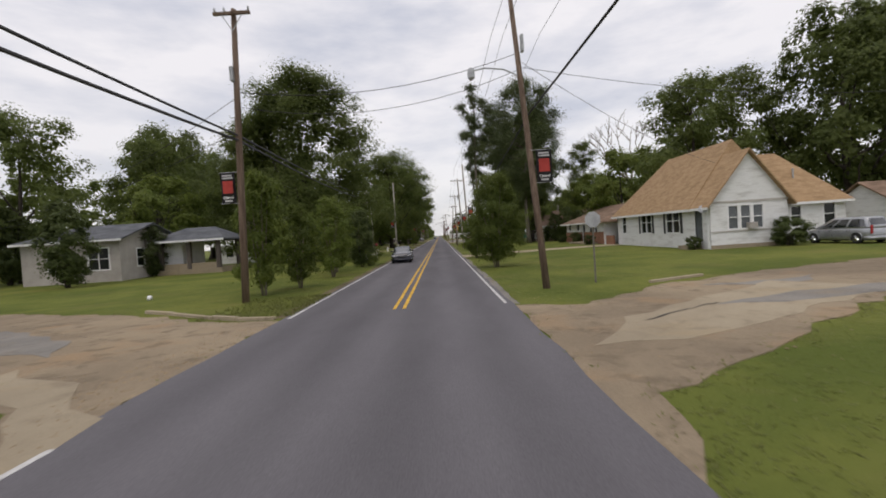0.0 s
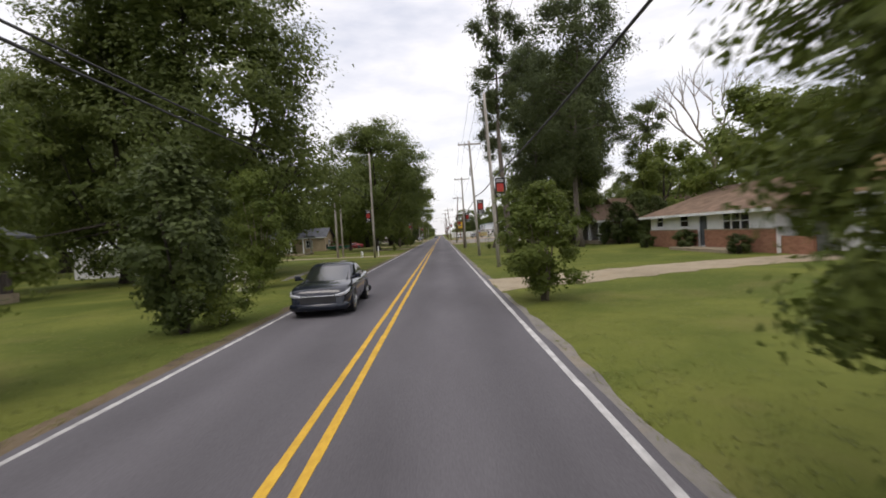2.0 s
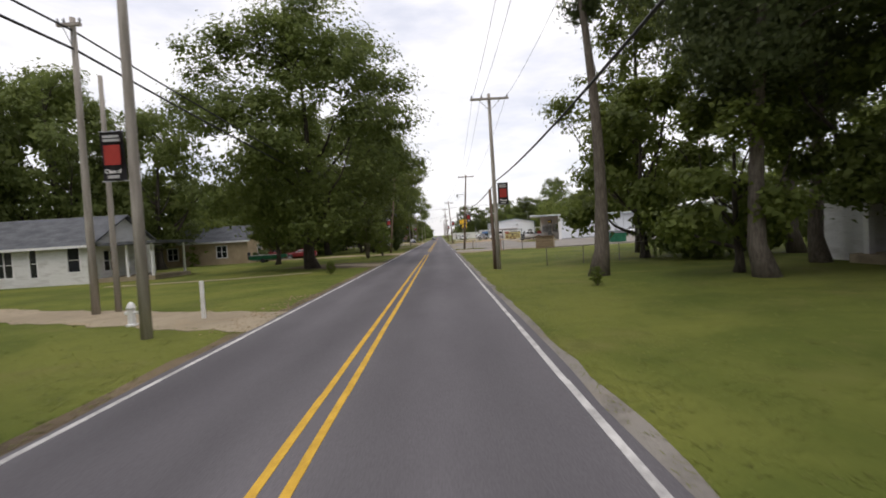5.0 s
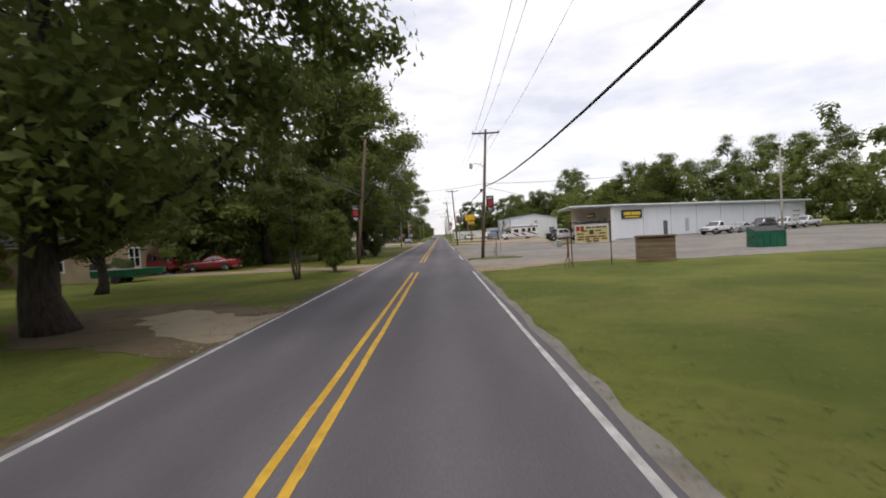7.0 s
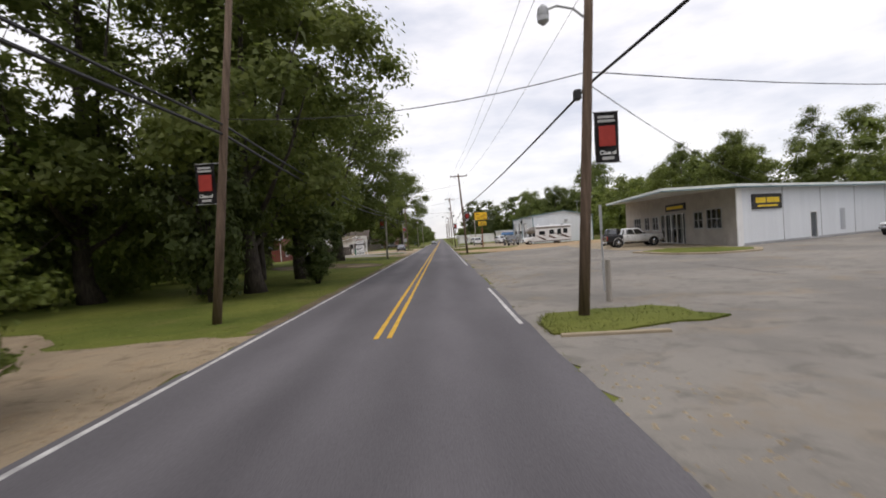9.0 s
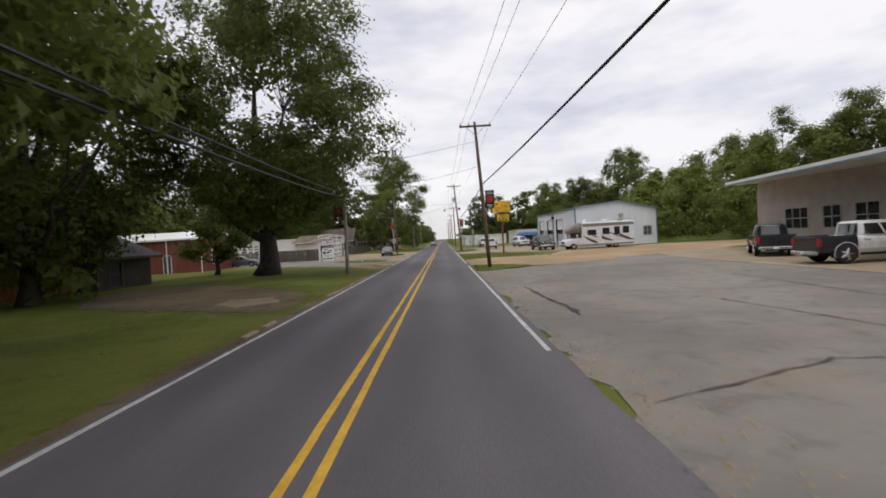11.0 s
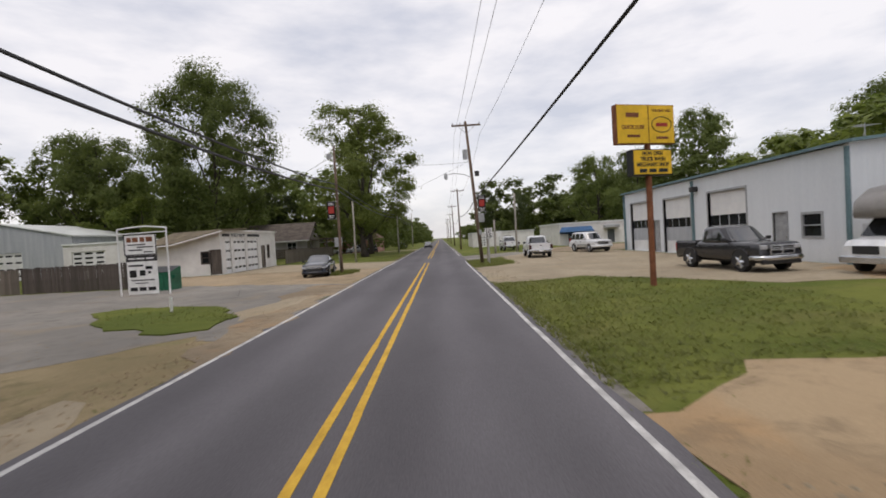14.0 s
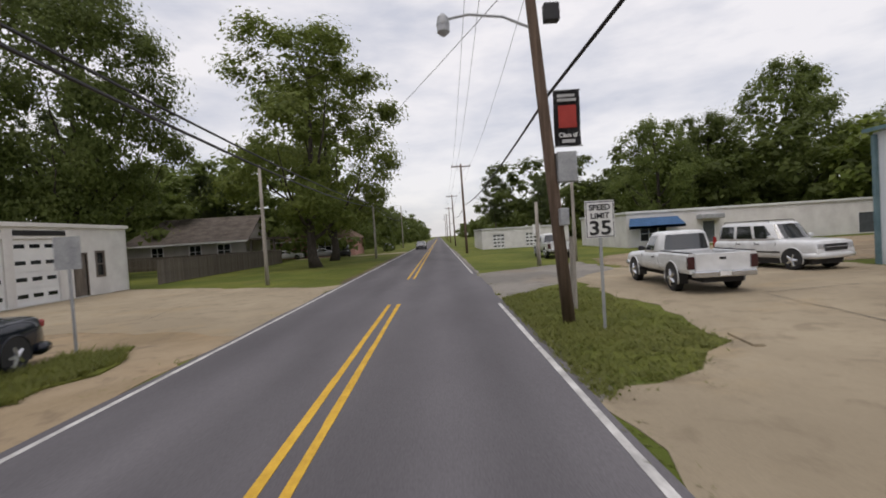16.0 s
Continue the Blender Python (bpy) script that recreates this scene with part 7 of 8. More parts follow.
    for ax in axles:
        ww = wide(ax)
        for s in (-1, 1):
            t = bmesh.new()
            tube(t, [(ax, s * (ww - 0.24), r), (ax, s * (ww - 0.22), r), (ax, s * (ww - 0.03), r), (ax, s * (ww + 0.0), r), (ax, s * (ww - 0.005), r)], [r * 0.9, r, r, r * 0.93, r * 0.66], 24)
            wh = part("wheel", t, "tyre", ob)
            q = bmesh.new()
            tube(q, [(ax, s * (ww - 0.03), r), (ax, s * (ww + 0.0), r), (ax, s * (ww - 0.02), r)], [r * 0.66, r * 0.64, r * 0.52], 20)
            for k in range(5):
                a = k * math.tau / 5
                d = Vector((math.cos(a), 0, math.sin(a)))
                tube(q, [Vector((ax, s * (ww - 0.0), r)), Vector((ax, s * (ww - 0.006), r)) + d * r * 0.6], [r * 0.2, r * 0.11], 5)
            part("rim", q, "chrome" if bright else "steel", wh)
            # solid black drum in place of the shaded hollow over the wheel, with its lip
            a = bmesh.new()
            tube(a, [(ax, s * (ww - 0.3), r * 1.04), (ax, s * (ww + 0.003), r * 1.04)], [r * 1.15, r * 1.15], 24)
            bmesh.ops.bisect_plane(a, geom=a.verts[:] + a.edges[:] + a.faces[:], plane_co=(0, 0, r * 0.62), plane_no=(0, 0, -1), clear_outer=True)
            part("wheel_well_drum", a, "black", ob)
            lip = bmesh.new()
            tube(lip, [(ax + 1.17 * r * math.cos(b), s * (ww + 0.0), r * 1.04 + 1.17 * r * math.sin(b)) for b in [math.radians(-20 + 220 * k / 14) for k in range(15)]], 0.02, 5)
            part("arch_lip", lip, paint, ob, smooth=True)
    f, b = ln / 2, -ln / 2
    zf = 0.78 if kind == "sedan" else line[-3][1]
    strong = kind in ("pickup", "suv", "crew")
    wf = wide(f - 0.1)
    fb = bmesh.new()
    tube(fb, [(f - 0.5, -wf * 1.02, sill + 0.12), (f - 0.1, -wf * 0.95, sill + 0.12), (f - 0.02, -wf * 0.6, sill + 0.12), (f + 0.0, 0, sill + 0.12), (f - 0.02, wf * 0.6, sill + 0.12), (f - 0.1, wf * 0.95, sill + 0.12), (f - 0.5, wf * 1.02, sill + 0.12)], 0.12, 8)
    part("front_bumper", fb, "chrome" if truck else paint, ob, smooth=True)
    rb = bmesh.new()
    if truck:
        box(rb, b - 0.14, b + 0.02, -w * 0.9, w * 0.9, sill - 0.04, sill + 0.14, bevel=0.03)
    else:
        tube(rb, [(b + 0.45, -w * 0.98, sill + 0.14), (b + 0.1, -w * 0.9, sill + 0.14), (b - 0.02, -w * 0.55, sill + 0.14), (b - 0.05, 0, sill + 0.14), (b - 0.02, w * 0.55, sill + 0.14), (b + 0.1, w * 0.9, sill + 0.14), (b + 0.45, w * 0.98, sill + 0.14)], 0.12, 8)
    part("rear_bumper", rb, "chrome" if truck else paint, ob, smooth=not truck)
    gw = 0.58 if strong else 0.66
    gr = part("grille", box_mesh(f - 0.12, f + 0.02, -wf * gw, wf * gw, zf - (0.36 if strong else 0.4), zf - (0.1 if strong else 0.13), bevel=0.03), "black", ob)
    part("grille_bar", box_mesh(f - 0.04, f + 0.032, -wf * (0.58 if strong else 0.7), wf * (0.58 if strong else 0.7), zf - (0.23 if strong else 0.145), zf - (0.19 if strong else 0.115), bevel=0.01), "chrome", gr)
    if kind == "crew":
        part("grille_surround", lattice(bmesh.new(), [-wf * 0.56, -wf * 0.5, -0.035, 0.035, wf * 0.5, wf * 0.56], [0.74, 0.8, 0.93, 0.99, 1.1, 1.16], lambda x, z: abs(x) > wf * 0.5 or abs(x) < 0.035 or z < 0.8 or 0.93 < z < 0.99 or z > 1.1, -0.02, 0.02), "chrome", gr, "chrome grille surround", m=pose(f + 0.03, 0, 0, 0, 0, 90))
        part("lower_valance", box_mesh(f - 0.12, f + 0.02, -wf * 0.9, wf * 0.9, 0.36, 0.52, bevel=0.03), "black", ob)
    for s in (-1, 1):
        hb = bmesh.new()
        if strong:
            y0, y1 = sorted((s * wf * 0.6, s * wf * 0.93))
            box(hb, f - 0.2, f - 0.01, y0, y1, zf - 0.27, zf - 0.08, bevel=0.04)
        else:
            # slim lamp sweeping round the corner of the nose
            tube(hb, [(f - 0.03, s * wf * 0.66, zf - 0.13), (f - 0.045, s * wf * 0.84, zf - 0.115), (f - 0.14, s * wide(f - 0.14) * 0.95, zf - 0.09), (f - 0.34, s * wide(f - 0.34) * 0.965, zf - 0.03), (f - 0.52, s * wide(f - 0.52) * 0.955, zf + 0.03)], [0.035, 0.05, 0.06, 0.05, 0.02], 8)
        part("headlight", hb, "lens", ob)
        zt = belt - 0.02 if truck else 1.02 if kind == "sedan" else belt + 0.12
        if truck:
            part("tail_light", box_mesh(b - 0.004, b + 0.1, *sorted((s * w * 0.8, s * w * 1.004)), zt - 0.42, zt - 0.04, bevel=0.015), "lens_dark" if kind == "pickup" else "lens_red", ob)
        elif kind == "sedan":
            part("tail_light", box_mesh(b + 0.03, b + 0.3, *sorted((s * w * 0.52, s * w * 0.88)), zt - 0.22, zt - 0.06, bevel=0.04), "lens_red", ob)
        else:
            part("tail_light", box_mesh(b + 0.015, b + 0.14, *sorted((s * w * 0.8, s * w * 0.93)), zt - 0.5, zt + 0.05, bevel=0.03), "lens_red", ob)
        mb = bmesh.new()
        mx = cb[1] - 0.42
        tube(mb, [(mx, s * w * 0.86, belt + 0.05), (mx - 0.02, s * (w * 0.97), belt + 0.1)], 0.035, 6)
        y0, y1 = sorted((s * (w * 0.95), s * (w * 0.95 + 0.2)))
        box(mb, mx - 0.08, mx + 0.06, y0, y1, belt + 0.03, belt + 0.19, bevel=0.04)
        part("wing_mirror", mb, "black" if truck else paint, ob)
        doors = {"sedan": (1.0, 0.02, -1.0), "van": (1.1, 0.15, -1.05), "suv": (0.85, -0.15, -1.1), "pickup": (0.95, -0.25), "crew": (1.0, -0.02, -0.95)}[kind]
        for d_ in doors:
            strip(d_ - 0.006, d_ + 0.006, sill + 0.2, belt - 0.1, s, "black", "door_seam", 0.001)
        for d_ in doors[1:]:
            strip(d_ + 0.06, d_ + 0.24, belt - 0.2, belt - 0.155, s, "black" if strong or not bright else "chrome", "door_handle", 0.012)
        if strong:
            strip(axles[1] + r * 1.25, axles[0] - r * 1.25, sill + 0.22, sill + 0.28, s, "black" if kind == "suv" else paint, "side_moulding", 0.006)
    part("number_plate", box_mesh(b - 0.158 if truck else b - 0.185, b - 0.14 if truck else b - 0.16, -0.15, 0.15, sill + 0.0, sill + 0.13), "sign_white", ob)
    if kind == "suv":
        for s in (-1, 1):
            rr = bmesh.new()
            tube(rr, [(ct[0] + 0.3, s * wt * 0.86, ht - 0.02), (ct[0] + 0.4, s * wt * 0.86, ht + 0.05), (ct[1] - 0.4, s * wt * 0.86, ht + 0.05), (ct[1] - 0.3, s * wt * 0.86, ht - 0.02)], 0.018, 5)
            part("roof_rail", rr, "black", ob)
    return ob


vehicle("van", "silver minivan parked on the grass by the white house", "car_silver", 27.5, 35.1, 97, "minivan")
vehicle("sedan", "dark blue sedan standing in the far lane", "car_blue", -3.86, 47.8, -88.5)
vehicle("sedan", "dark sedan far down the road", "car_grey", -3.4, 312.0, -90)
vehicle("sedan", "dark car parked beside the carport", "car_grey", 22.0, 51.6, 175)
vehicle("suv", "dark red sport utility vehicle parked on a drive", "car_red", -27.0, 145.4, 182, "suv", bright=False)
vehicle("sedan", "red sedan parked on a drive", "car_red", -21.8, 146.4, 190)
vehicle("crew", "dark pickup truck parked by a fence", "car_grey", -39.5, 101.0, 20, "pickup truck", bright=False)
vehicle("pickup", "white pickup truck with a long open bed", "car_white", 8.5, 242.15, 86, "pickup truck")
vehicle("suv", "white sport utility vehicle facing the road", "car_white", 14.6, 245.8, -78, "suv")
vehicle("crew", "dark grey pickup truck on the forecourt", "car_grey", 13.4, 221.0, -86, "pickup truck")
vehicle("sedan", "dark blue sedan with a missing grille badge", "car_blue", -9.35, 233.5, -84)
vehicle("sedan", "grey coupe parked by a red building", "car_gunmetal", -27.6, 221.2, -4)
vehicle("crew", "white pickup truck with a dark flat bed", "car_white", 20.4, 179.6, -6, "pickup truck", 0.03, bed="car_grey")
vehicle("pickup", "white pickup truck beside the store", "car_white", 40.0, 169.4, 206, "pickup truck")
vehicle("sedan", "grey sedan beside the store", "car_silver", 44.6, 171.4, 204)
vehicle("suv", "dark sport utility vehicle beside the store", "car_grey", 49.3, 173.4, 205, "suv")
vehicle("pickup", "white pickup truck at the end of the store", "car_white", 54.2, 175.4, 208, "pickup truck")
vehicle("pickup", "white pickup truck at the end of the store", "car_white", 59.4, 177.8, 204, "pickup truck")
vehicle("crew", "dark pickup truck parked at the shop front", "car_grey", 21.4, 188.0, 62, "pickup truck", 0.03)
vehicle("pickup", "white pickup truck on the grass verge", "car_white", 9.0, 263, 90, "pickup truck")
vehicle("sedan", "white sedan in a front yard", "car_white", -24.0, 299.5, 10)
vehicle("sedan", "pale sedan in a front yard", "car_silver", -18.5, 300.5, 10)
vehicle("suv", "dark sport utility vehicle in a front yard", "car_grey", -14.8, 297.5, -80, "suv")
vehicle("sedan", "grey sedan parked by the road", "car_silver", -10.5, 322, -90)


def motorhome(x, y, turn):
    ob = thing("motorhome", pose(x, y, 0, 0, 0, turn), "white motorhome with brown swoosh graphics and a cab bunk", "motorhome", "parked vehicles")
    ring = lambda w, zb, zt: [(w, zb), (w, zt - 0.1), (w - 0.1, zt), (-w + 0.1, zt), (-w, zt - 0.1), (-w, zb)]
    b = bmesh.new()
    loft(b, [(-4.3, ring(1.2, 0.55, 3.25)), (-4.2, ring(1.22, 0.5, 3.3)), (2.3, ring(1.22, 0.5, 3.3)), (2.4, ring(1.2, 0.55, 3.28))])
    part("body", b, "car_white", ob)
    c = bmesh.new()
    loft(c, [(2.35, ring(1.2, 2.05, 3.28)), (3.1, ring(1.18, 2.0, 3.15)), (3.7, ring(1.1, 2.05, 2.75)), (3.85, ring(1.0, 2.1, 2.4))])
    part("cab_bunk", c, "taupe", ob, "rounded taupe cab bunk", smooth=True)
    d = bmesh.new()
    loft(d, [(2.35, body_ring(1.02, 0.45, 1.45)), (3.4, body_ring(1.02, 0.45, 1.4)), (4.25, body_ring(0.98, 0.45, 1.25)), (4.45, body_ring(0.9, 0.5, 1.05))])
    part("bonnet", d, "car_white", ob)
    e = bmesh.new()
    vb = [e.verts.new(p) for p in ((2.38, -0.98, 1.4), (3.65, -0.94, 1.38), (3.65, 0.94, 1.38), (2.38, 0.98, 1.4))]
    vt = [e.verts.new(p) for p in ((2.38, -0.9, 2.08), (3.1, -0.86, 2.08), (3.1, 0.86, 2.08), (2.38, 0.9, 2.08))]
    for i in range(4):
        j = (i + 1) % 4
        e.faces.new((vb[i], vb[j], vt[j], vt[i]))
    part("cab_windows", e, "glass", ob)
    part("grille", box_mesh(4.4, 4.47, -0.5, 0.5, 0.75, 1.05, bevel=0.02), "black", ob)
    part("bumper", box_mesh(4.35, 4.55, -0.98, 0.98, 0.42, 0.68, bevel=0.04), "chrome", ob)
    for s in (-1, 1):
        part("headlight", box_mesh(4.3, 4.44, s * 0.58, s * 0.85, 0.8, 1.02, bevel=0.02), "lens", ob)
        part("wing_mirror", box_mesh(3.0, 3.1, s * 1.1, s * 1.4, 1.4, 1.85, bevel=0.03), "car_white", ob)
        for k, (x0, x1, z0, z1) in enumerate(((0.6, 1.7, 1.7, 2.35), (-1.1, -0.2, 1.7, 2.5), (-2.4, -1.7, 1.6, 2.6), (-3.6, -2.8, 1.75, 2.6))):
            part("side_window", box_mesh(x0, x1, s * 1.221, s * 1.245, z0, z1), "glass", ob)
        for k, (x0, dz) in enumerate(((-4.2, 0.0), (-3.0, 0.25), (-1.6, 0.0), (-0.4, 0.2), (0.0, -0.25))):
            g = bmesh.new()
            n = 10
            top = [(x0 + 2.3 * i / n, 0.95 + dz + 1.0 * (i / n) ** 1.7 + 0.16 * math.sin(3.14 * i / n)) for i in range(n + 1)]
            low = [(px, pz - 0.05 - (0.3 if k % 2 == 0 else 0.16) * math.sin(3.14 * i / n)) for i, (px, pz) in enumerate(top)]
            for i in range(n):
                f = [(top[i], top[i + 1], low[i + 1], low[i])][0]
                g.faces.new([g.verts.new((px, s * 1.2265, pz)) for px, pz in f])
            bmesh.ops.remove_doubles(g, verts=g.verts, dist=0.0005)
            bmesh.ops.solidify(g, geom=g.faces[:], thickness=0.004)
            part("swoosh", g, "brown_stripe" if k % 2 == 0 else "taupe", ob, "brown and taupe painted swoosh")
        for ax, r in ((3.45, 0.38), (-1.9, 0.38)):
            t = bmesh.new()
            tube(t, [(ax, s * 0.85, r), (ax, s * 0.9, r), (ax, s * 1.1, r), (ax, s * 1.13, r)], [r * 0.93, r, r, r * 0.9], 20)
            wh = part("wheel", t, "tyre", ob)
            q = bmesh.new()
            tube(q, [(ax, s * 1.12, r), (ax, s * 1.14, r), (ax, s * 1.15, r)], [r * 0.6, r * 0.55, r * 0.2], 14)
            part("rim", q, "chrome", wh)
    part("top_band", box_mesh(-4.2, 2.3, -1.235, -1.222, 2.75, 3.1), "taupe", ob)
    part("top_band", box_mesh(-4.2, 2.3, 1.222, 1.235, 2.75, 3.1), "taupe", ob)
    part("skirt", box_mesh(-4.1, 2.3, -1.23, 1.23, 0.38, 0.6), "taupe", ob)
    part("entry_door", box_mesh(-0.05, 0.5, 1.221, 1.24, 0.6, 2.5), "car_white", ob)
    aw_ = bmesh.new()
    tube(aw_, [(-3.8, -1.3, 3.1), (2.2, -1.3, 3.1)], 0.08, 10)
    part("awning_roll", aw_, "beige_wall", ob)
    part("roof_air_conditioner", box_mesh(-1.6, -0.7, -0.4, 0.4, 3.301, 3.58, bevel=0.08), "car_white", ob)
    dm = bmesh.new()
    tube(dm, [(1.6, 0.3, 3.3), (1.6, 0.3, 3.45), (1.6, 0.3, 3.6), (1.6, 0.3, 3.68)], [0.24, 0.24, 0.17, 0.05], 14)
    part("satellite_dome", dm, "car_white", ob)
    part("roof_vent", box_mesh(-3.3, -2.8, -0.3, 0.3, 3.301, 3.42, bevel=0.03), "black", ob)


motorhome(19.3, 216.0, 184)

# ---------------------------------------------------------------- signs
ys_ = thing("pole_sign", pose(7.45, 216.2, 0, 0, 0, 14), "tall yellow double sign on a rusty steel post", "sign")
pb = bmesh.new()
tube(pb, [(0, 0, -0.1), (0, 0, 5.2)], 0.11, 10)
part("post", pb, "rust", ys_)
up = part("upper_sign", box_mesh(-1.34, 1.1, -0.13, 0.13, 5.2, 6.62, bevel=0.015), "rust", ys_)
part("left_panel", box_mesh(-1.31, -0.03, -0.145, -0.131, 5.23, 6.59), "sign_yellow", up)
part("right_panel", box_mesh(0.01, 1.07, -0.145, -0.131, 5.23, 6.59), "sign_yellow", up)
for x0, x1, z0, z1 in ((-0.95, -0.42, 6.16, 6.32), (-0.92, -0.4, 5.44, 5.53), (0.3, 0.8, 5.38, 5.46)):
    part("letter_bar", box_mesh(x0, x1, -0.155, -0.146, z0, z1), "rust", up)
lettering("QUICK LUBE", 0.19, "rust", up, pose(-0.67, -0.15, 5.8, 90), width=0.95)
lettering("WE FEATURE", 0.12, "rust", up, pose(0.54, -0.15, 6.4, 90), width=0.8)
ring_b = bmesh.new()
pts_ = [(0.54 + 0.42 * math.cos(a * math.tau / 24), -0.15, 5.9 + 0.28 * math.sin(a * math.tau / 24)) for a in range(25)]
tube(ring_b, pts_, 0.014, 5, False)
part("oval_emblem", ring_b, "ink", up)
part("letter_bar", box_mesh(0.3, 0.78, -0.155, -0.146, 5.83, 5.96), "red", up)
lo_ = part("lower_sign", box_mesh(-0.78, 0.9, -0.17, 0.17, 4.05, 5.0, bevel=0.015), "ink", ys_)
part("face", box_mesh(-0.72, 0.86, -0.185, -0.171, 4.1, 4.96), "sign_yellow", lo_)
for i, line_ in enumerate(("NOW OPEN", "TRUCK WASH", "MECHANIC SHOP")):
    lettering(line_, 0.2, "ink", lo_, pose(0.07, -0.19, 4.84 - 0.2 * i, 90), width=(0.85, 1.05, 1.35)[i])
for x0, x1 in ((-0.5, -0.2), (-0.1, 0.2), (0.3, 0.68)):
    part("number_bar", box_mesh(x0, x1, -0.195, -0.186, 4.16, 4.29), "ink", lo_)


def post_sign(name, x, y, h, w, hh, label, turn=0, back=False, mat="sign_white", octagon=False, post_mat="steel"):
    ob = thing(name, pose(x, y, 0, 0, 0, turn), label, "sign", "road signs")
    part("post", box_mesh(-0.03, 0.03, 0.0, 0.035, -0.1, h), post_mat, ob)
    p = bmesh.new()
    if octagon:
        k = 0.2929 * w
        o = [(-w / 2 + k, 0), (w / 2 - k, 0), (w / 2, k), (w / 2, w - k), (w / 2 - k, w), (-w / 2 + k, w), (-w / 2, w - k), (-w / 2, k)]
        fr = [p.verts.new((a, -0.014, h - hh + b)) for a, b in o]
        bk = [p.verts.new((a, -0.004, h - hh + b)) for a, b in o]
        p.faces.new(fr), p.faces.new(list(reversed(bk)))
        for i in range(8):
            p.faces.new((fr[i], bk[i], bk[(i + 1) % 8], fr[(i + 1) % 8]))
        bmesh.ops.recalc_face_normals(p, faces=p.faces)
    else:
        box(p, -w / 2, w / 2, -0.014, -0.004, h - hh, h, bevel=0.003)
    part("plate", p, "steel" if back else mat, ob)
    return ob


sl = post_sign("speed_limit_sign", 3.45, 235.6, 2.78, 0.63, 0.8, "white speed limit sign on a steel post")
part("border", lattice(bmesh.new(), [-0.295, -0.28, 0.28, 0.295], [2.0, 2.015, 2.745, 2.76], lambda x, z: abs(x) > 0.28 or z < 2.015 or z > 2.745, -0.019, -0.0145), "ink", sl)
lettering("SPEED", 0.17, "ink", sl, pose(0, -0.02, 2.63, 90), width=0.46)
lettering("LIMIT", 0.17, "ink", sl, pose(0, -0.02, 2.45, 90), width=0.4)
lettering("35", 0.42, "ink", sl, pose(0, -0.02, 2.18, 90), width=0.46)
post_sign("stop_sign", 5.95, 22.1, 2.85, 0.62, 0.62, "grey back of a stop sign on a steel post", back=True, octagon=True, post_mat="old_wire")
post_sign("road_sign", -8.45, 236.3, 2.75, 0.62, 0.75, "grey back of a road sign on a steel post", back=True)
post_sign("road_sign", 5.6, 146.0, 3.1, 0.1, 0.9, "narrow sign on a thin steel post", back=True)
post_sign("road_sign", 6.2, 330.0, 2.6, 0.6, 0.5, "small white sign far down the road")
post_sign("road_sign", 7.6, 262, 2.7, 0.6, 0.75, "white road sign by a driveway")

ks = thing("banner_frame_sign", pose(7.4, 128.4, 0), "printed cream banner hung in a black pipe frame", "sign")
for x0 in (-0.03, 2.2):
    t = bmesh.new()
    tube(t, [(x0, 0, -0.05), (x0, 0, 2.5)], 0.03, 8)
    part("frame_post", t, "black", ks)
t = bmesh.new()
tube(t, [(-0.05, 0, 2.48), (2.25, 0, 2.42)], 0.03, 8)
part("top_rail", t, "black", ks)
bn = part("banner", box_mesh(0.18, 2.1, -0.012, 0.0, 1.3, 2.34), "sign_white", ks, "cream banner with unreadable print")
part("print_field", box_mesh(0.24, 2.04, -0.016, -0.0125, 1.36, 2.12), "banner_cream", bn)
for x0 in (0.26, 0.5):
    part("red_bar", box_mesh(x0, x0 + 0.2, -0.022, -0.0165, 2.0, 2.25), "red", bn)
rows_ = ((2.12, 0.09, ((0.8, 1.1), (1.15, 1.3), (1.36, 1.7), (1.74, 2.0))), (1.94, 0.07, ((0.55, 0.9), (1.35, 1.7))), (1.78, 0.07, ((0.3, 0.68), (1.55, 1.92))), (1.6, 0.08, ((0.36, 0.68), (0.76, 1.42), (1.5, 1.9))), (1.47, 0.08, ((0.3, 0.66), (0.74, 1.0), (1.2, 1.55), (1.7, 2.0))), (1.34, 0.09, ((0.82, 1.1), (1.18, 1.52))))
for z0, hh_, bars_ in rows_:
    for x0, x1 in bars_:
        part("letter_bar", box_mesh(x0, x1, -0.022, -0.0165, z0, z0 + hh_), "brown_stripe" if z0 > 1.7 else "rust", bn)
part("picture", box_mesh(1.0, 1.24, -0.022, -0.0165, 1.76, 2.02), "wood_dark", bn)
mb = thing("mailbox", pose(7.0, 127.9, 0), "rusty mailbox on a bent steel stand", "mailbox")
sb_ = bmesh.new()
tube(sb_, [(0, 0, 1.75), (0.02, 0, 0.9), (-0.06, 0, 0.55), (-0.1, 0.05, 0.4)], [0.03, 0.05, 0.025, 0.02], 6)
tube(sb_, [(0.02, 0, 1.4), (0.05, 0, 0.5), (0.3, -0.1, 0.0)], [0.05, 0.03, 0.015], 6)
tube(sb_, [(0.05, 0, 0.6), (0.05, 0.1, -0.05)], 0.02, 6)
tube(sb_, [(-0.22, -0.1, 0.4), (-0.2, -0.1, -0.05)], 0.015, 6)
part("stand", sb_, "rust", mb, "rusty bent steel stand")
part("box", box_mesh(-0.62, -0.3, -0.12, 0.12, 1.2, 1.55, bevel=0.06), "steel", mb)
part("arm", box_mesh(-0.5, 0.05, -0.03, 0.03, 1.3, 1.36), "rust", mb)

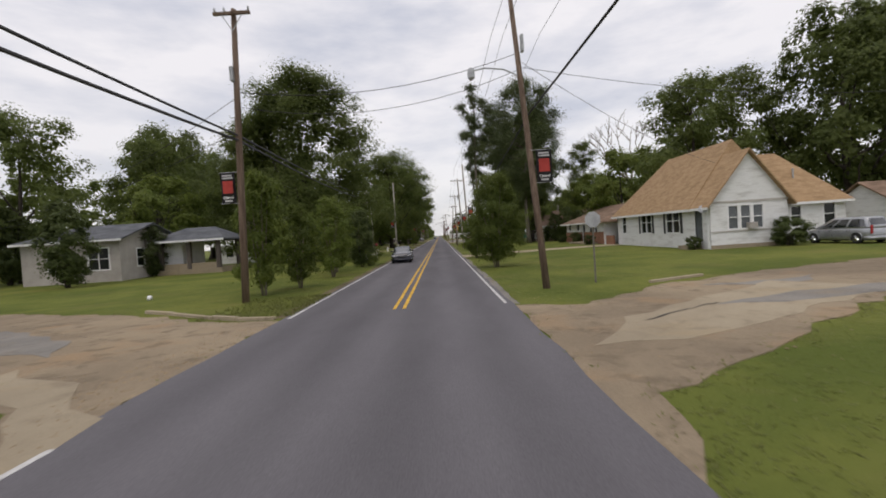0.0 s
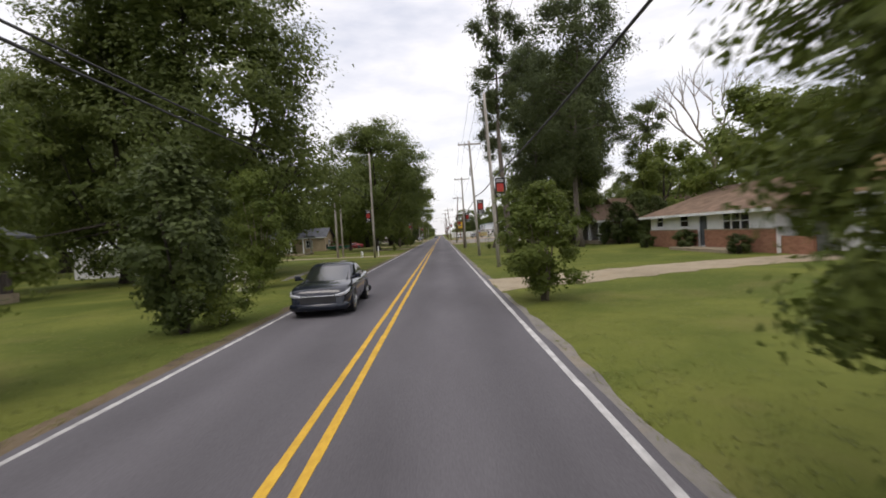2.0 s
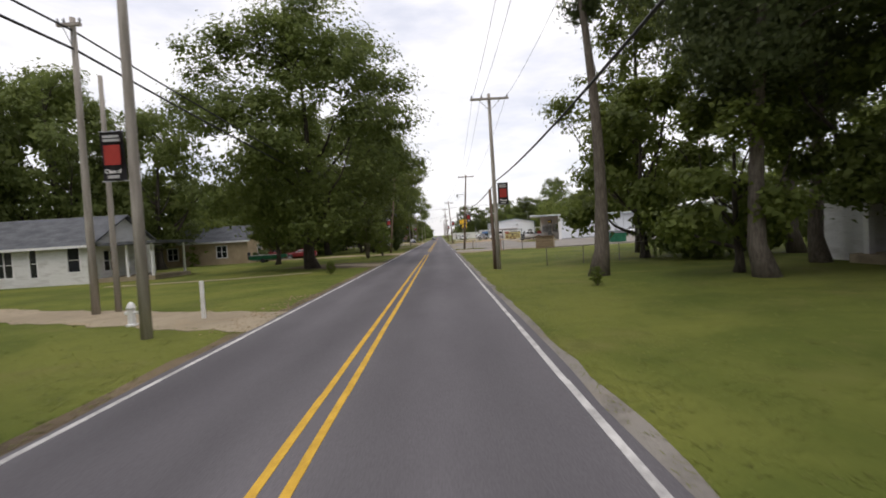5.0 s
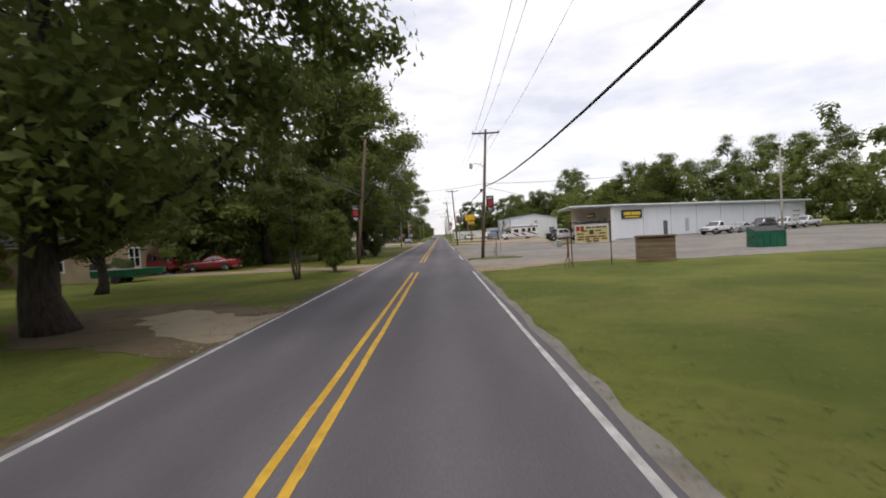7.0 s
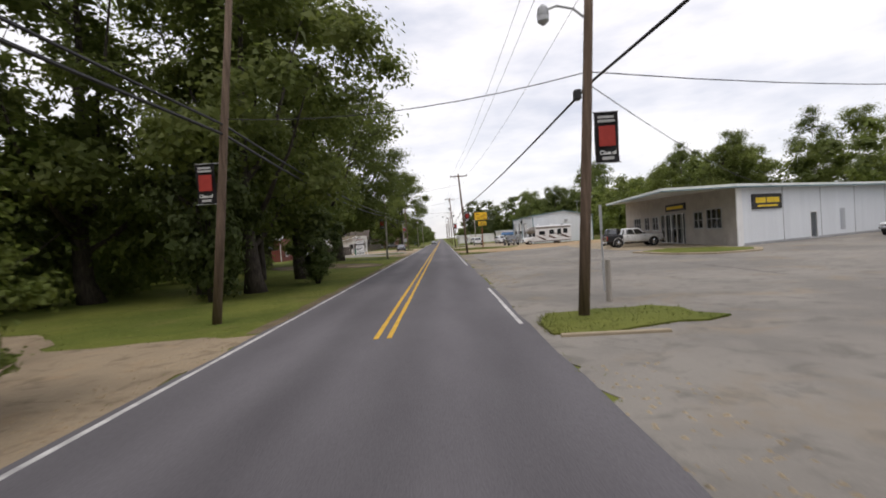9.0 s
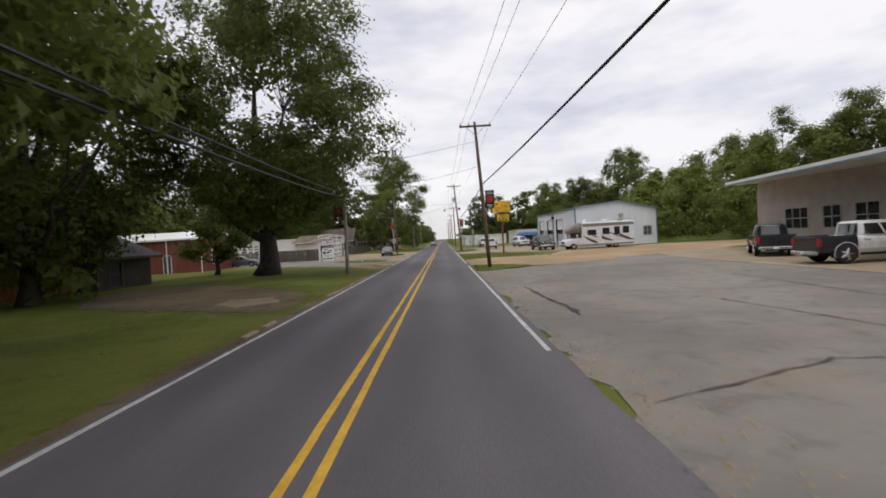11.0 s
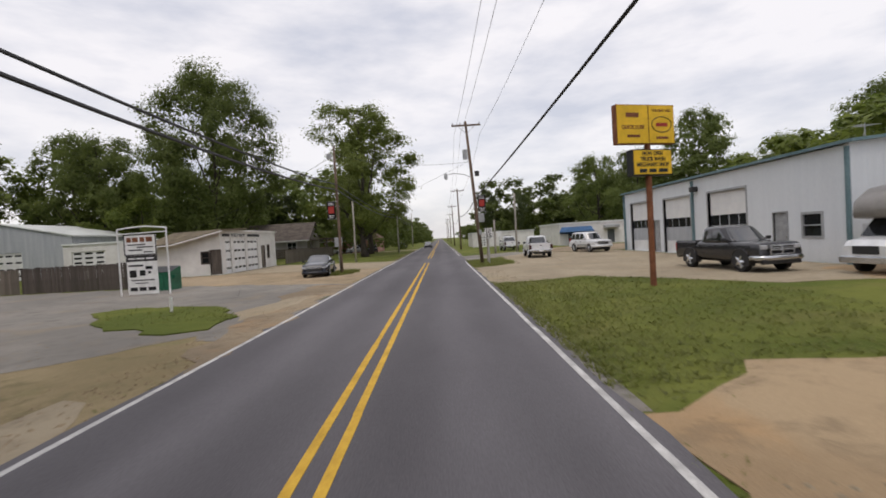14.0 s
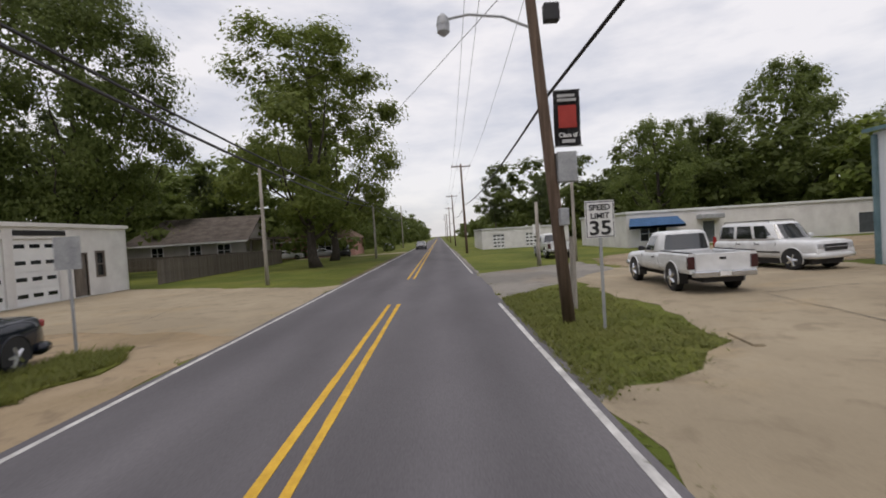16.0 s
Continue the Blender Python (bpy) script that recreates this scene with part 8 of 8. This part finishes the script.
bs = thing("bin_shelter", pose(12.5, 129.3, 0, 0, 0, -20), "boarded wooden bin enclosure in the grass", "bin enclosure")
for i in range(9):
    part("board", box_mesh(-1.0, 1.0, -0.62, -0.58, 0.02 + i * 0.15, 0.16 + i * 0.15), "wood_tan", bs)
for s in (-1, 1):
    part("side_panel", box_mesh(s * 1.0 - 0.03, s * 1.0 + 0.03, -0.58, 0.7, 0, 1.42), "wood_tan", bs)
part("lid", box_mesh(-1.08, 1.08, -0.7, 0.75, 1.42, 1.5), "shingle_brown", bs)
part("back_panel", box_mesh(-0.97, 0.97, 0.66, 0.7, 0, 1.4), "wood_tan", bs)


def dumpster(x, y, turn, w=1.7, d=1.4, h=1.45):
    ob = thing("dumpster", pose(x, y, 0, 0, 0, turn), "green painted steel dumpster with a sloping lid", "dumpster", "dumpsters")
    b = bmesh.new()
    vs = [b.verts.new(p) for p in ((-w / 2, -d / 2, 0.0), (w / 2, -d / 2, 0.0), (w / 2, d / 2, 0.0), (-w / 2, d / 2, 0.0), (-w / 2, -d / 2, h * 0.78), (w / 2, -d / 2, h * 0.78), (w / 2, d / 2, h), (-w / 2, d / 2, h))]
    for f in ((3, 2, 1, 0), (4, 5, 6, 7), (0, 1, 5, 4), (1, 2, 6, 5), (2, 3, 7, 6), (3, 0, 4, 7)):
        b.faces.new([vs[i] for i in f])
    part("bin", b, "green_bin", ob)
    for i in range(5):
        xx = -w / 2 + 0.1 + i * (w - 0.2) / 4
        part("rib", box_mesh(xx - 0.04, xx + 0.04, -d / 2 - 0.05, -d / 2, 0.1, h * 0.74), "green_bin", ob)
    for s in (-1, 1):
        part("lifting_pocket", box_mesh(s * (w / 2 + 0.06) - 0.06, s * (w / 2 + 0.06) + 0.06, -0.5, 0.4, h * 0.5, h * 0.62), "green_bin", ob)
        part("lid", box_mesh(s * w / 4 - w / 4 + 0.02, s * w / 4 + w / 4 - 0.02, -d / 2 - 0.03, d / 2, -0.03, 0.0, Matrix.Translation((0, 0, h * 0.9)) @ Matrix.Rotation(math.atan2(h * 0.22, d), 4, "X")), "black", ob)
    return ob


dumpster(-17.8, 228.2, 6)
dumpster(23.7, 136.0, -10, 2.0, 1.4, 1.5)

ts = thing("sign_board", pose(-17.0, 225.1, 0), "printed white shop sign boards in a thin white pipe frame", "sign")
for x0 in (-1.27, 1.45):
    t = bmesh.new()
    tube(t, [(x0, 0.05, -0.05), (x0, 0.05, 3.72)], [0.045, 0.045], 8)
    part("post", t, "paint_white", ts)
t = bmesh.new()
tube(t, [(-1.27, 0.05, 3.72), (-0.6, 0.05, 3.8), (0.3, 0.05, 3.84), (1.45, 0.05, 3.72)], [0.04] * 4, 8)
part("top_bar", t, "paint_white", ts)
t = bmesh.new()
tube(t, [(-1.27, 0.05, 3.45), (1.45, 0.05, 3.5)], [0.03] * 2, 8)
part("cross_bar", t, "paint_white", ts)
upb = part("upper_board", box_mesh(-0.88, 0.88, -0.03, 0.03, 2.27, 3.4, bevel=0.008), "sign_white", ts)
part("board_frame", frame_bars(-0.9, 0.9, 2.25, 3.42, 0.05), "banner_black", upb)
band = part("dark_band", box_mesh(-0.84, 0.88, -0.03, 0.03, 1.9, 2.24, bevel=0.008), "banner_black", ts)
lowb = part("lower_board", box_mesh(-0.82, 0.86, -0.03, 0.03, 0.06, 1.88, bevel=0.008), "sign_white", ts)
for board, mat_, bars_ in ((upb, "rust", ((-0.74, -0.48, 2.98, 3.24), (-0.42, -0.1, 2.98, 3.24), (0.0, 0.26, 2.98, 3.24), (0.34, 0.7, 2.98, 3.24))),
                           (upb, "car_grey", ((-0.7, 0.3, 2.8, 2.86), (-0.2, 0.72, 2.66, 2.72), (-0.66, 0.1, 2.5, 2.57), (0.2, 0.7, 2.38, 2.44))),
                           (band, "sign_white", ((-0.7, -0.35, 2.02, 2.1), (-0.25, 0.2, 2.02, 2.1), (0.3, 0.7, 2.02, 2.1))),
                           (lowb, "car_grey", ((-0.7, 0.1, 1.62, 1.72), (-0.68, -0.3, 1.02, 1.42), (-0.12, 0.2, 1.1, 1.4), (0.34, 0.5, 1.2, 1.34), (-0.6, 0.7, 0.82, 0.88), (-0.4, 0.3, 0.66, 0.71), (-0.7, -0.3, 0.26, 0.46), (-0.2, 0.2, 0.26, 0.46), (0.3, 0.72, 0.26, 0.46)))):
    for x0, x1, z0, z1 in bars_:
        part("letter_bar", box_mesh(x0, x1, -0.038, -0.031, z0, z1), mat_, board)
part("shield", box_mesh(0.22, 0.6, -0.037, -0.031, 1.45, 1.62), "car_blue", lowb)
stake = thing("marker_stake", pose(-10.5, 216.5, 0), "short white pipe stake in the grass patch", "post")
part("pipe", box_mesh(-0.04, 0.04, -0.04, 0.04, 0.03, 0.62, bevel=0.015), "paint_white", stake)


# ---------------------------------------------------------------- fences and small things
def board_fence(p, q, h, mat, label):
    p, q = Vector(p), Vector(q)
    d = q - p
    ob = thing("board_fence", Matrix.Translation((*p, 0)) @ Matrix.Rotation(math.atan2(d.y, d.x), 4, "Z"), label, "fence", "fences")
    rnd = random.Random(int(h * 100 + p.x))
    me = [finish(box_mesh(0, 0.14, -0.012, 0.012, 0.03, h + k * 0.03), "board") for k in range(-1, 2)]
    for m_ in me:
        m_.materials.append(M[mat])
    n = int(d.length / 0.15)
    for i in range(n):
        part("board", rnd.choice(me), mat, ob, m=pose(i * 0.15, rnd.uniform(-0.012, 0.012), rnd.uniform(-0.03, 0.0), 0, rnd.uniform(-1, 1), 0))
    for z in (0.4, h - 0.35):
        part("rail", box_mesh(0, d.length, 0.02, 0.07, z, z + 0.09), mat, ob)
    return ob


board_fence((-43.5, 232.2), (-29.5, 231.4), 1.75, "wood", "weathered grey board fence")
board_fence((-29.4, 231.4), (-19.7, 230.6), 1.8, "wood_dark", "dark stained board fence")
board_fence((-20.5, 259.5), (-20.5, 286.0), 1.8, "wood", "tall board fence beside a lawn")
board_fence((-20.4, 286.0), (-43.0, 286.4), 1.8, "wood", "tall board fence beside a lawn")
cf = thing("chain_link_fence", pose(6.6, 102.7, 0), "low rusty chain-link fence with steel posts", "fence", "fences")
for i in range(6):
    t = bmesh.new()
    tube(t, [(i * 2.4, i * 0.35, -0.05), (i * 2.4, i * 0.35, 1.15)], 0.03, 8)
    part("post", t, "old_wire", cf)
t = bmesh.new()
tube(t, [(0, 0, 1.12), (12, 1.75, 1.12)], 0.02, 6)
part("top_rail", t, "old_wire", cf)
t = bmesh.new()
for i in range(60):
    for s in (-1, 1):
        x0 = i * 0.2
        a_, b_ = Vector((x0, x0 * 0.146, 0.05)), Vector((x0 + s * 0.9, (x0 + s * 0.9) * 0.146, 1.1))
        if 0 <= b_.x <= 12:
            tube(t, [a_, b_], 0.003, 3, False)
tagged(part("wire_mesh", t, "old_wire", cf), kind="stuff")

hy = thing("fire_hydrant", pose(-9.8, 88.3, 0), "small white and yellow fire hydrant in the grass", "fire hydrant")
t = bmesh.new()
tube(t, [(0, 0, 0), (0, 0, 0.06), (0, 0, 0.07), (0, 0, 0.5), (0, 0, 0.58), (0, 0, 0.7), (0, 0, 0.76)], [0.17, 0.17, 0.11, 0.11, 0.14, 0.09, 0.03], 12)
tube(t, [(-0.19, 0, 0.42), (0.19, 0, 0.42)], 0.06, 8)
part("body", t, "sign_white", hy)
mk = thing("marker_post", pose(-7.9, 89.0, 0), "white marker post in the grass", "post")
part("post", box_mesh(-0.06, 0.06, -0.04, 0.04, -0.05, 1.25, bevel=0.01), "sign_white", mk)
for x_, y_, h_ in ((4.9, 143.6, 1.3), (3.62, 238.45, 2.0), (5.0, 146, 0.8)):
    bl = thing("wooden_post", pose(x_, y_, 0), "short weathered wooden post", "post", "short posts")
    t = bmesh.new()
    tube(t, [(0, 0, -0.1), (0.02, 0, h_)], [0.09, 0.08], 9)
    part("post", t, "pole_grey", bl)

boat = thing("boat", pose(-23.3, 137.0, 0, 0, 0, 6), "green flat-bottomed boat on a trailer", "boat")
b = bmesh.new()
st = []
for i in range(9):
    f = i / 8
    w_ = 0.8 * (1 - max(0, f - 0.6) ** 2 * 4.5)
    zb = 0.45 + 0.35 * max(0, f - 0.6) ** 1.5 * 2
    st.append((-2.4 + 4.8 * f, [(w_ * 0.75, zb), (w_, 1.0), (w_ * 0.92, 1.0), (-w_ * 0.92, 1.0), (-w_, 1.0), (-w_ * 0.75, zb)]))
loft(b, st)
part("hull", b, "green_bin", boat)
part("gunwale", box_mesh(-2.4, 1.2, -0.82, -0.77, 0.98, 1.06), "steel", boat)
part("seat", box_mesh(-1.2, -0.7, -0.6, 0.6, 1.0, 1.12), "beige_wall", boat)
part("outboard_motor", box_mesh(-2.75, -2.4, -0.2, 0.2, 0.5, 1.5, bevel=0.06), "black", boat)
part("trailer_frame", box_mesh(-2.2, 3.0, -0.08, 0.08, 0.33, 0.42), "steel", boat)
for s in (-1, 1):
    t = bmesh.new()
    tube(t, [(-0.6, s * 0.75, 0.3), (-0.6, s * 0.95, 0.3)], 0.3, 16)
    part("wheel", t, "tyre", boat)

ac2 = thing("ball", pose(-14.9, 26.8, 0.11), "white ball lying in the grass", "ball")
t = bmesh.new()
bmesh.ops.create_icosphere(t, subdivisions=3, radius=0.13)
part("ball_skin", t, "sign_white", ac2, smooth=True)
carp2 = thing("pavilion", pose(44, 219, 0), "open timber shelter under trees", "shelter")
for x0, y0 in ((0, 0), (4, 0), (0, 3), (4, 3)):
    part("post", box_mesh(x0, x0 + 0.15, y0, y0 + 0.15, 0, 2.1), "wood_dark", carp2)
roof(carp2, 0, 4.15, 0, 3.15, 2.1, 3.0, "shingle_grey", 0.4, 0, 0, "x", fascia="wood_dark")
an = thing("antenna", pose(30.0, 232, 0), "tall thin television antenna mast", "antenna")
t = bmesh.new()
tube(t, [(0, 0, 0), (0, 0, 8.6)], 0.03, 6)
part("mast", t, "steel", an)
for i in range(5):
    part("element", box_mesh(-0.9 + 0.1 * i, 0.9 - 0.1 * i, -0.3 + i * 0.2, -0.28 + i * 0.2, 8.4, 8.42), "steel", an)


# ---------------------------------------------------------------- grass, weeds and gravel
def inside(x, y, line):
    hit = False
    j = len(line) - 1
    for i in range(len(line)):
        (ax, ay), (bx, by) = line[i], line[j]
        if (ay > y) != (by > y) and x < (bx - ax) * (y - ay) / (by - ay) + ax:
            hit = not hit
        j = i
    return hit


HARD = [(ln_, min(p[0] for p in ln_), max(p[0] for p in ln_), min(p[1] for p in ln_), max(p[1] for p in ln_)) for ln_, mt in PAVED if mt != "grass"]
LAWN = [(ln_, min(p[0] for p in ln_), max(p[0] for p in ln_), min(p[1] for p in ln_), max(p[1] for p in ln_)) for ln_, mt in PAVED if mt == "grass"]


def paved(x, y):
    hit = lambda areas: any(a <= x <= b and c <= y <= d and inside(x, y, ln_) for ln_, a, b, c, d in areas)
    return hit(HARD) and not hit(LAWN)


def blade(v, f, r, px, py, hh, w, lean):
    """One bent blade of grass, its upper side upwards."""
    a = r.uniform(0, 6.28)
    dx, dy = math.cos(a), math.sin(a)
    i = len(v)
    v += [(px + dy * w, py - dx * w, -0.005), (px - dy * w, py + dx * w, -0.005), (px + dx * hh * lean, py + dy * hh * lean, hh)]
    f.append((i, i + 1, i + 2) if dy * w * dy * hh * lean + dx * w * dx * hh * lean < 0 else (i, i + 2, i + 1))


def grass_field(n, boxes, h, seed, label, lean=0.8):
    r = np.random.RandomState(seed)
    v, f = [], []
    for _ in range(n):
        x0, x1, y0, y1 = boxes[r.randint(len(boxes))]
        u = r.uniform() ** 1.8
        x, y = (x0 + (x1 - x0) * u if x0 > 0 else x1 + (x0 - x1) * u), r.uniform(y0, y1)
        if LE < x < RE or paved(x, y):
            continue
        for _ in range(3):
            blade(v, f, r, x + r.normal() * 0.06, y + r.normal() * 0.06, h * r.uniform(0.4, 1.2), 0.016 * (1 + h * 2), lean)
    me = bpy.data.meshes.new("grass")
    me.from_pydata(v, [], f)
    me.materials.append(M["blade"])
    return tagged(new("grass", me), label, "grass", kind="stuff")


sidesR = [(2.05, 14.0, 4, 16), (9, 24, 9, 19), (2.05, 12, 125, 132)] + [(2.05, 11.0, y, y + 22) for y in range(16, 126, 22)] + [(2.05, 9.0, 205, 221), (2.0, 6, 230, 244)]
sidesL = [(-15, -5.3, y, y + 22) for y in range(16, 198, 22)] + [(-9, -5.3, 252, 275)]
grass_field(20000, sidesR, 0.024, 3, "short mown roadside grass", 4.5)
grass_field(22000, sidesL, 0.03, 4, "rough roadside grass", 4.0)
grass_field(8000, [(2.0, 10.5, 205.5, 221), (2.0, 5.3, 231.5, 243)], 0.10, 5, "tall rough grass by a driveway", 1.6)
grass_field(3500, [(-8.5, -5.2, 18.4, 24), (2.2, 6.4, 139.4, 142.3), (2.2, 5.8, 187.8, 194), (-14, -7, 213.5, 218.5), (16.5, 22.4, 161, 169)], 0.13, 6, "tufts of weeds on the verge", 1.2)
grass_field(1500, [(-8.7, -6.8, 231.8, 236.7)], 0.2, 16, "tall grass round the pole by the body shop", 1.1)


def litter(n, boxes, size, mat, seed, label, name="gravel"):
    r = np.random.RandomState(seed)
    bm = bmesh.new()
    for _ in range(n):
        x0, x1, y0, y1 = boxes[r.randint(len(boxes))]
        s = size * r.uniform(0.5, 1.5)
        x, y, a = r.uniform(x0, x1), r.uniform(y0, y1), r.uniform(0, 6.28)
        vs = [bm.verts.new((x + s * c * math.cos(a) - s * e * math.sin(a), y + s * c * math.sin(a) + s * e * math.cos(a), z)) for c, e, z in ((-1, -0.6, 0.012), (1, -0.5, 0.012), (0.8, 0.7, 0.012), (-0.9, 0.6, 0.012), (0, 0, 0.02 + s * 0.6))]
        for i in range(4):
            bm.faces.new((vs[i], vs[(i + 1) % 4], vs[4]))
    return tagged(part(name, bm, mat, None), label, name, kind="stuff")


litter(1500, [(2.0, 3.4, y, y + 8) for y in (129, 150, 160, 170, 180, 195, 221)], 0.035, "concrete", 7, "loose gravel along the road edge")
litter(1500, [(-6.6, -5.25, y, y + 8) for y in (9, 86, 112, 134, 199, 207, 215)], 0.03, "sandy", 8, "loose gravel along the road edge")


def edge_strip(x0, x1, y0, y1, seed, mat="dirt"):
    """A ragged strip of bare ground between asphalt and grass."""
    r = random.Random(seed)
    n = int((y1 - y0) / 0.9)
    a = [(x0 + r.uniform(-0.02, 0.02), y0 + (y1 - y0) * i / n) for i in range(n + 1)]
    b = [(x1 + r.uniform(-0.09, 0.09), y0 + (y1 - y0) * i / n) for i in range(n + 1)]
    bm = bmesh.new()
    va, vb_ = [bm.verts.new((*p, 0.010)) for p in a], [bm.verts.new((*p, 0.004)) for p in b]
    for i in range(n):
        bm.faces.new((va[i], vb_[i], vb_[i + 1], va[i + 1]))
    bmesh.ops.recalc_face_normals(bm, faces=bm.faces)
    return tagged(part("road_shoulder", bm, mat, None), "narrow bare strip of dirt beside the asphalt", "shoulder", kind="structure")


for i, (y0, y1) in enumerate(((18.2, 86), (89.4, 111.6), (118, 133.6), (142.2, 199), (251, 296))):
    edge_strip(XL - 0.15, XL - 0.62, y0, y1, 40 + i, "soil")
for i, (y0, y1) in enumerate(((18, 48.6), (53.6, 128.4), (204.6, 219.8), (231.5, 240.8), (252, 300))):
    edge_strip(XR + 0.12, XR + 0.44, y0, y1, 50 + i, "lot")


def ragged_borders(seed):
    """Tufts of grass and grit astride the edges of the paving, thinning out inwards."""
    r = np.random.RandomState(seed)
    v, f = [], []
    for ln_, mt in PAVED:
        if mt == "patch":
            continue
        for (ax, ay), (bx, by) in zip(ln_, ln_[1:] + ln_[:1]):
            if not (-22 < ax < 18 and ay < 262) or (LE - 0.1 < ax < RE + 0.1 and LE - 0.1 < bx < RE + 0.1):
                continue
            d = math.hypot(bx - ax, by - ay)
            for _ in range(int(d * 9)):
                u = r.uniform()
                x, y = ax + (bx - ax) * u + r.normal() * 0.22, ay + (by - ay) * u + r.normal() * 0.22
                if LE - 0.05 < x < RE + 0.05 or any(o is not ln_ and q0 <= x <= q1 and q2 <= y <= q3 and inside(x, y, o) for o, q0, q1, q2, q3 in HARD):
                    continue
                for _ in range(3):
                    blade(v, f, r, x + r.normal() * 0.05, y + r.normal() * 0.05, r.uniform(0.015, 0.06), 0.018, 2.6)
    me = bpy.data.meshes.new("grass_tufts")
    me.from_pydata(v, [], f)
    me.materials.append(M["blade"])
    return tagged(new("grass_tufts", me), "ragged tufts of grass along the paving edges", "grass", kind="stuff")


ragged_borders(12)
litter(260, [(2.2, 4.6, 128.6, 131.4), (2.3, 4.4, 129, 130.6)], 0.09, "concrete", 21, "broken concrete rubble at the lot entrance", "rubble")
litter(500, [(2.2, 12, 10, 19), (-14, -5.4, 11, 18), (-12, -5.4, 200, 212)], 0.022, "sandy", 22, "loose grit on the dirt")
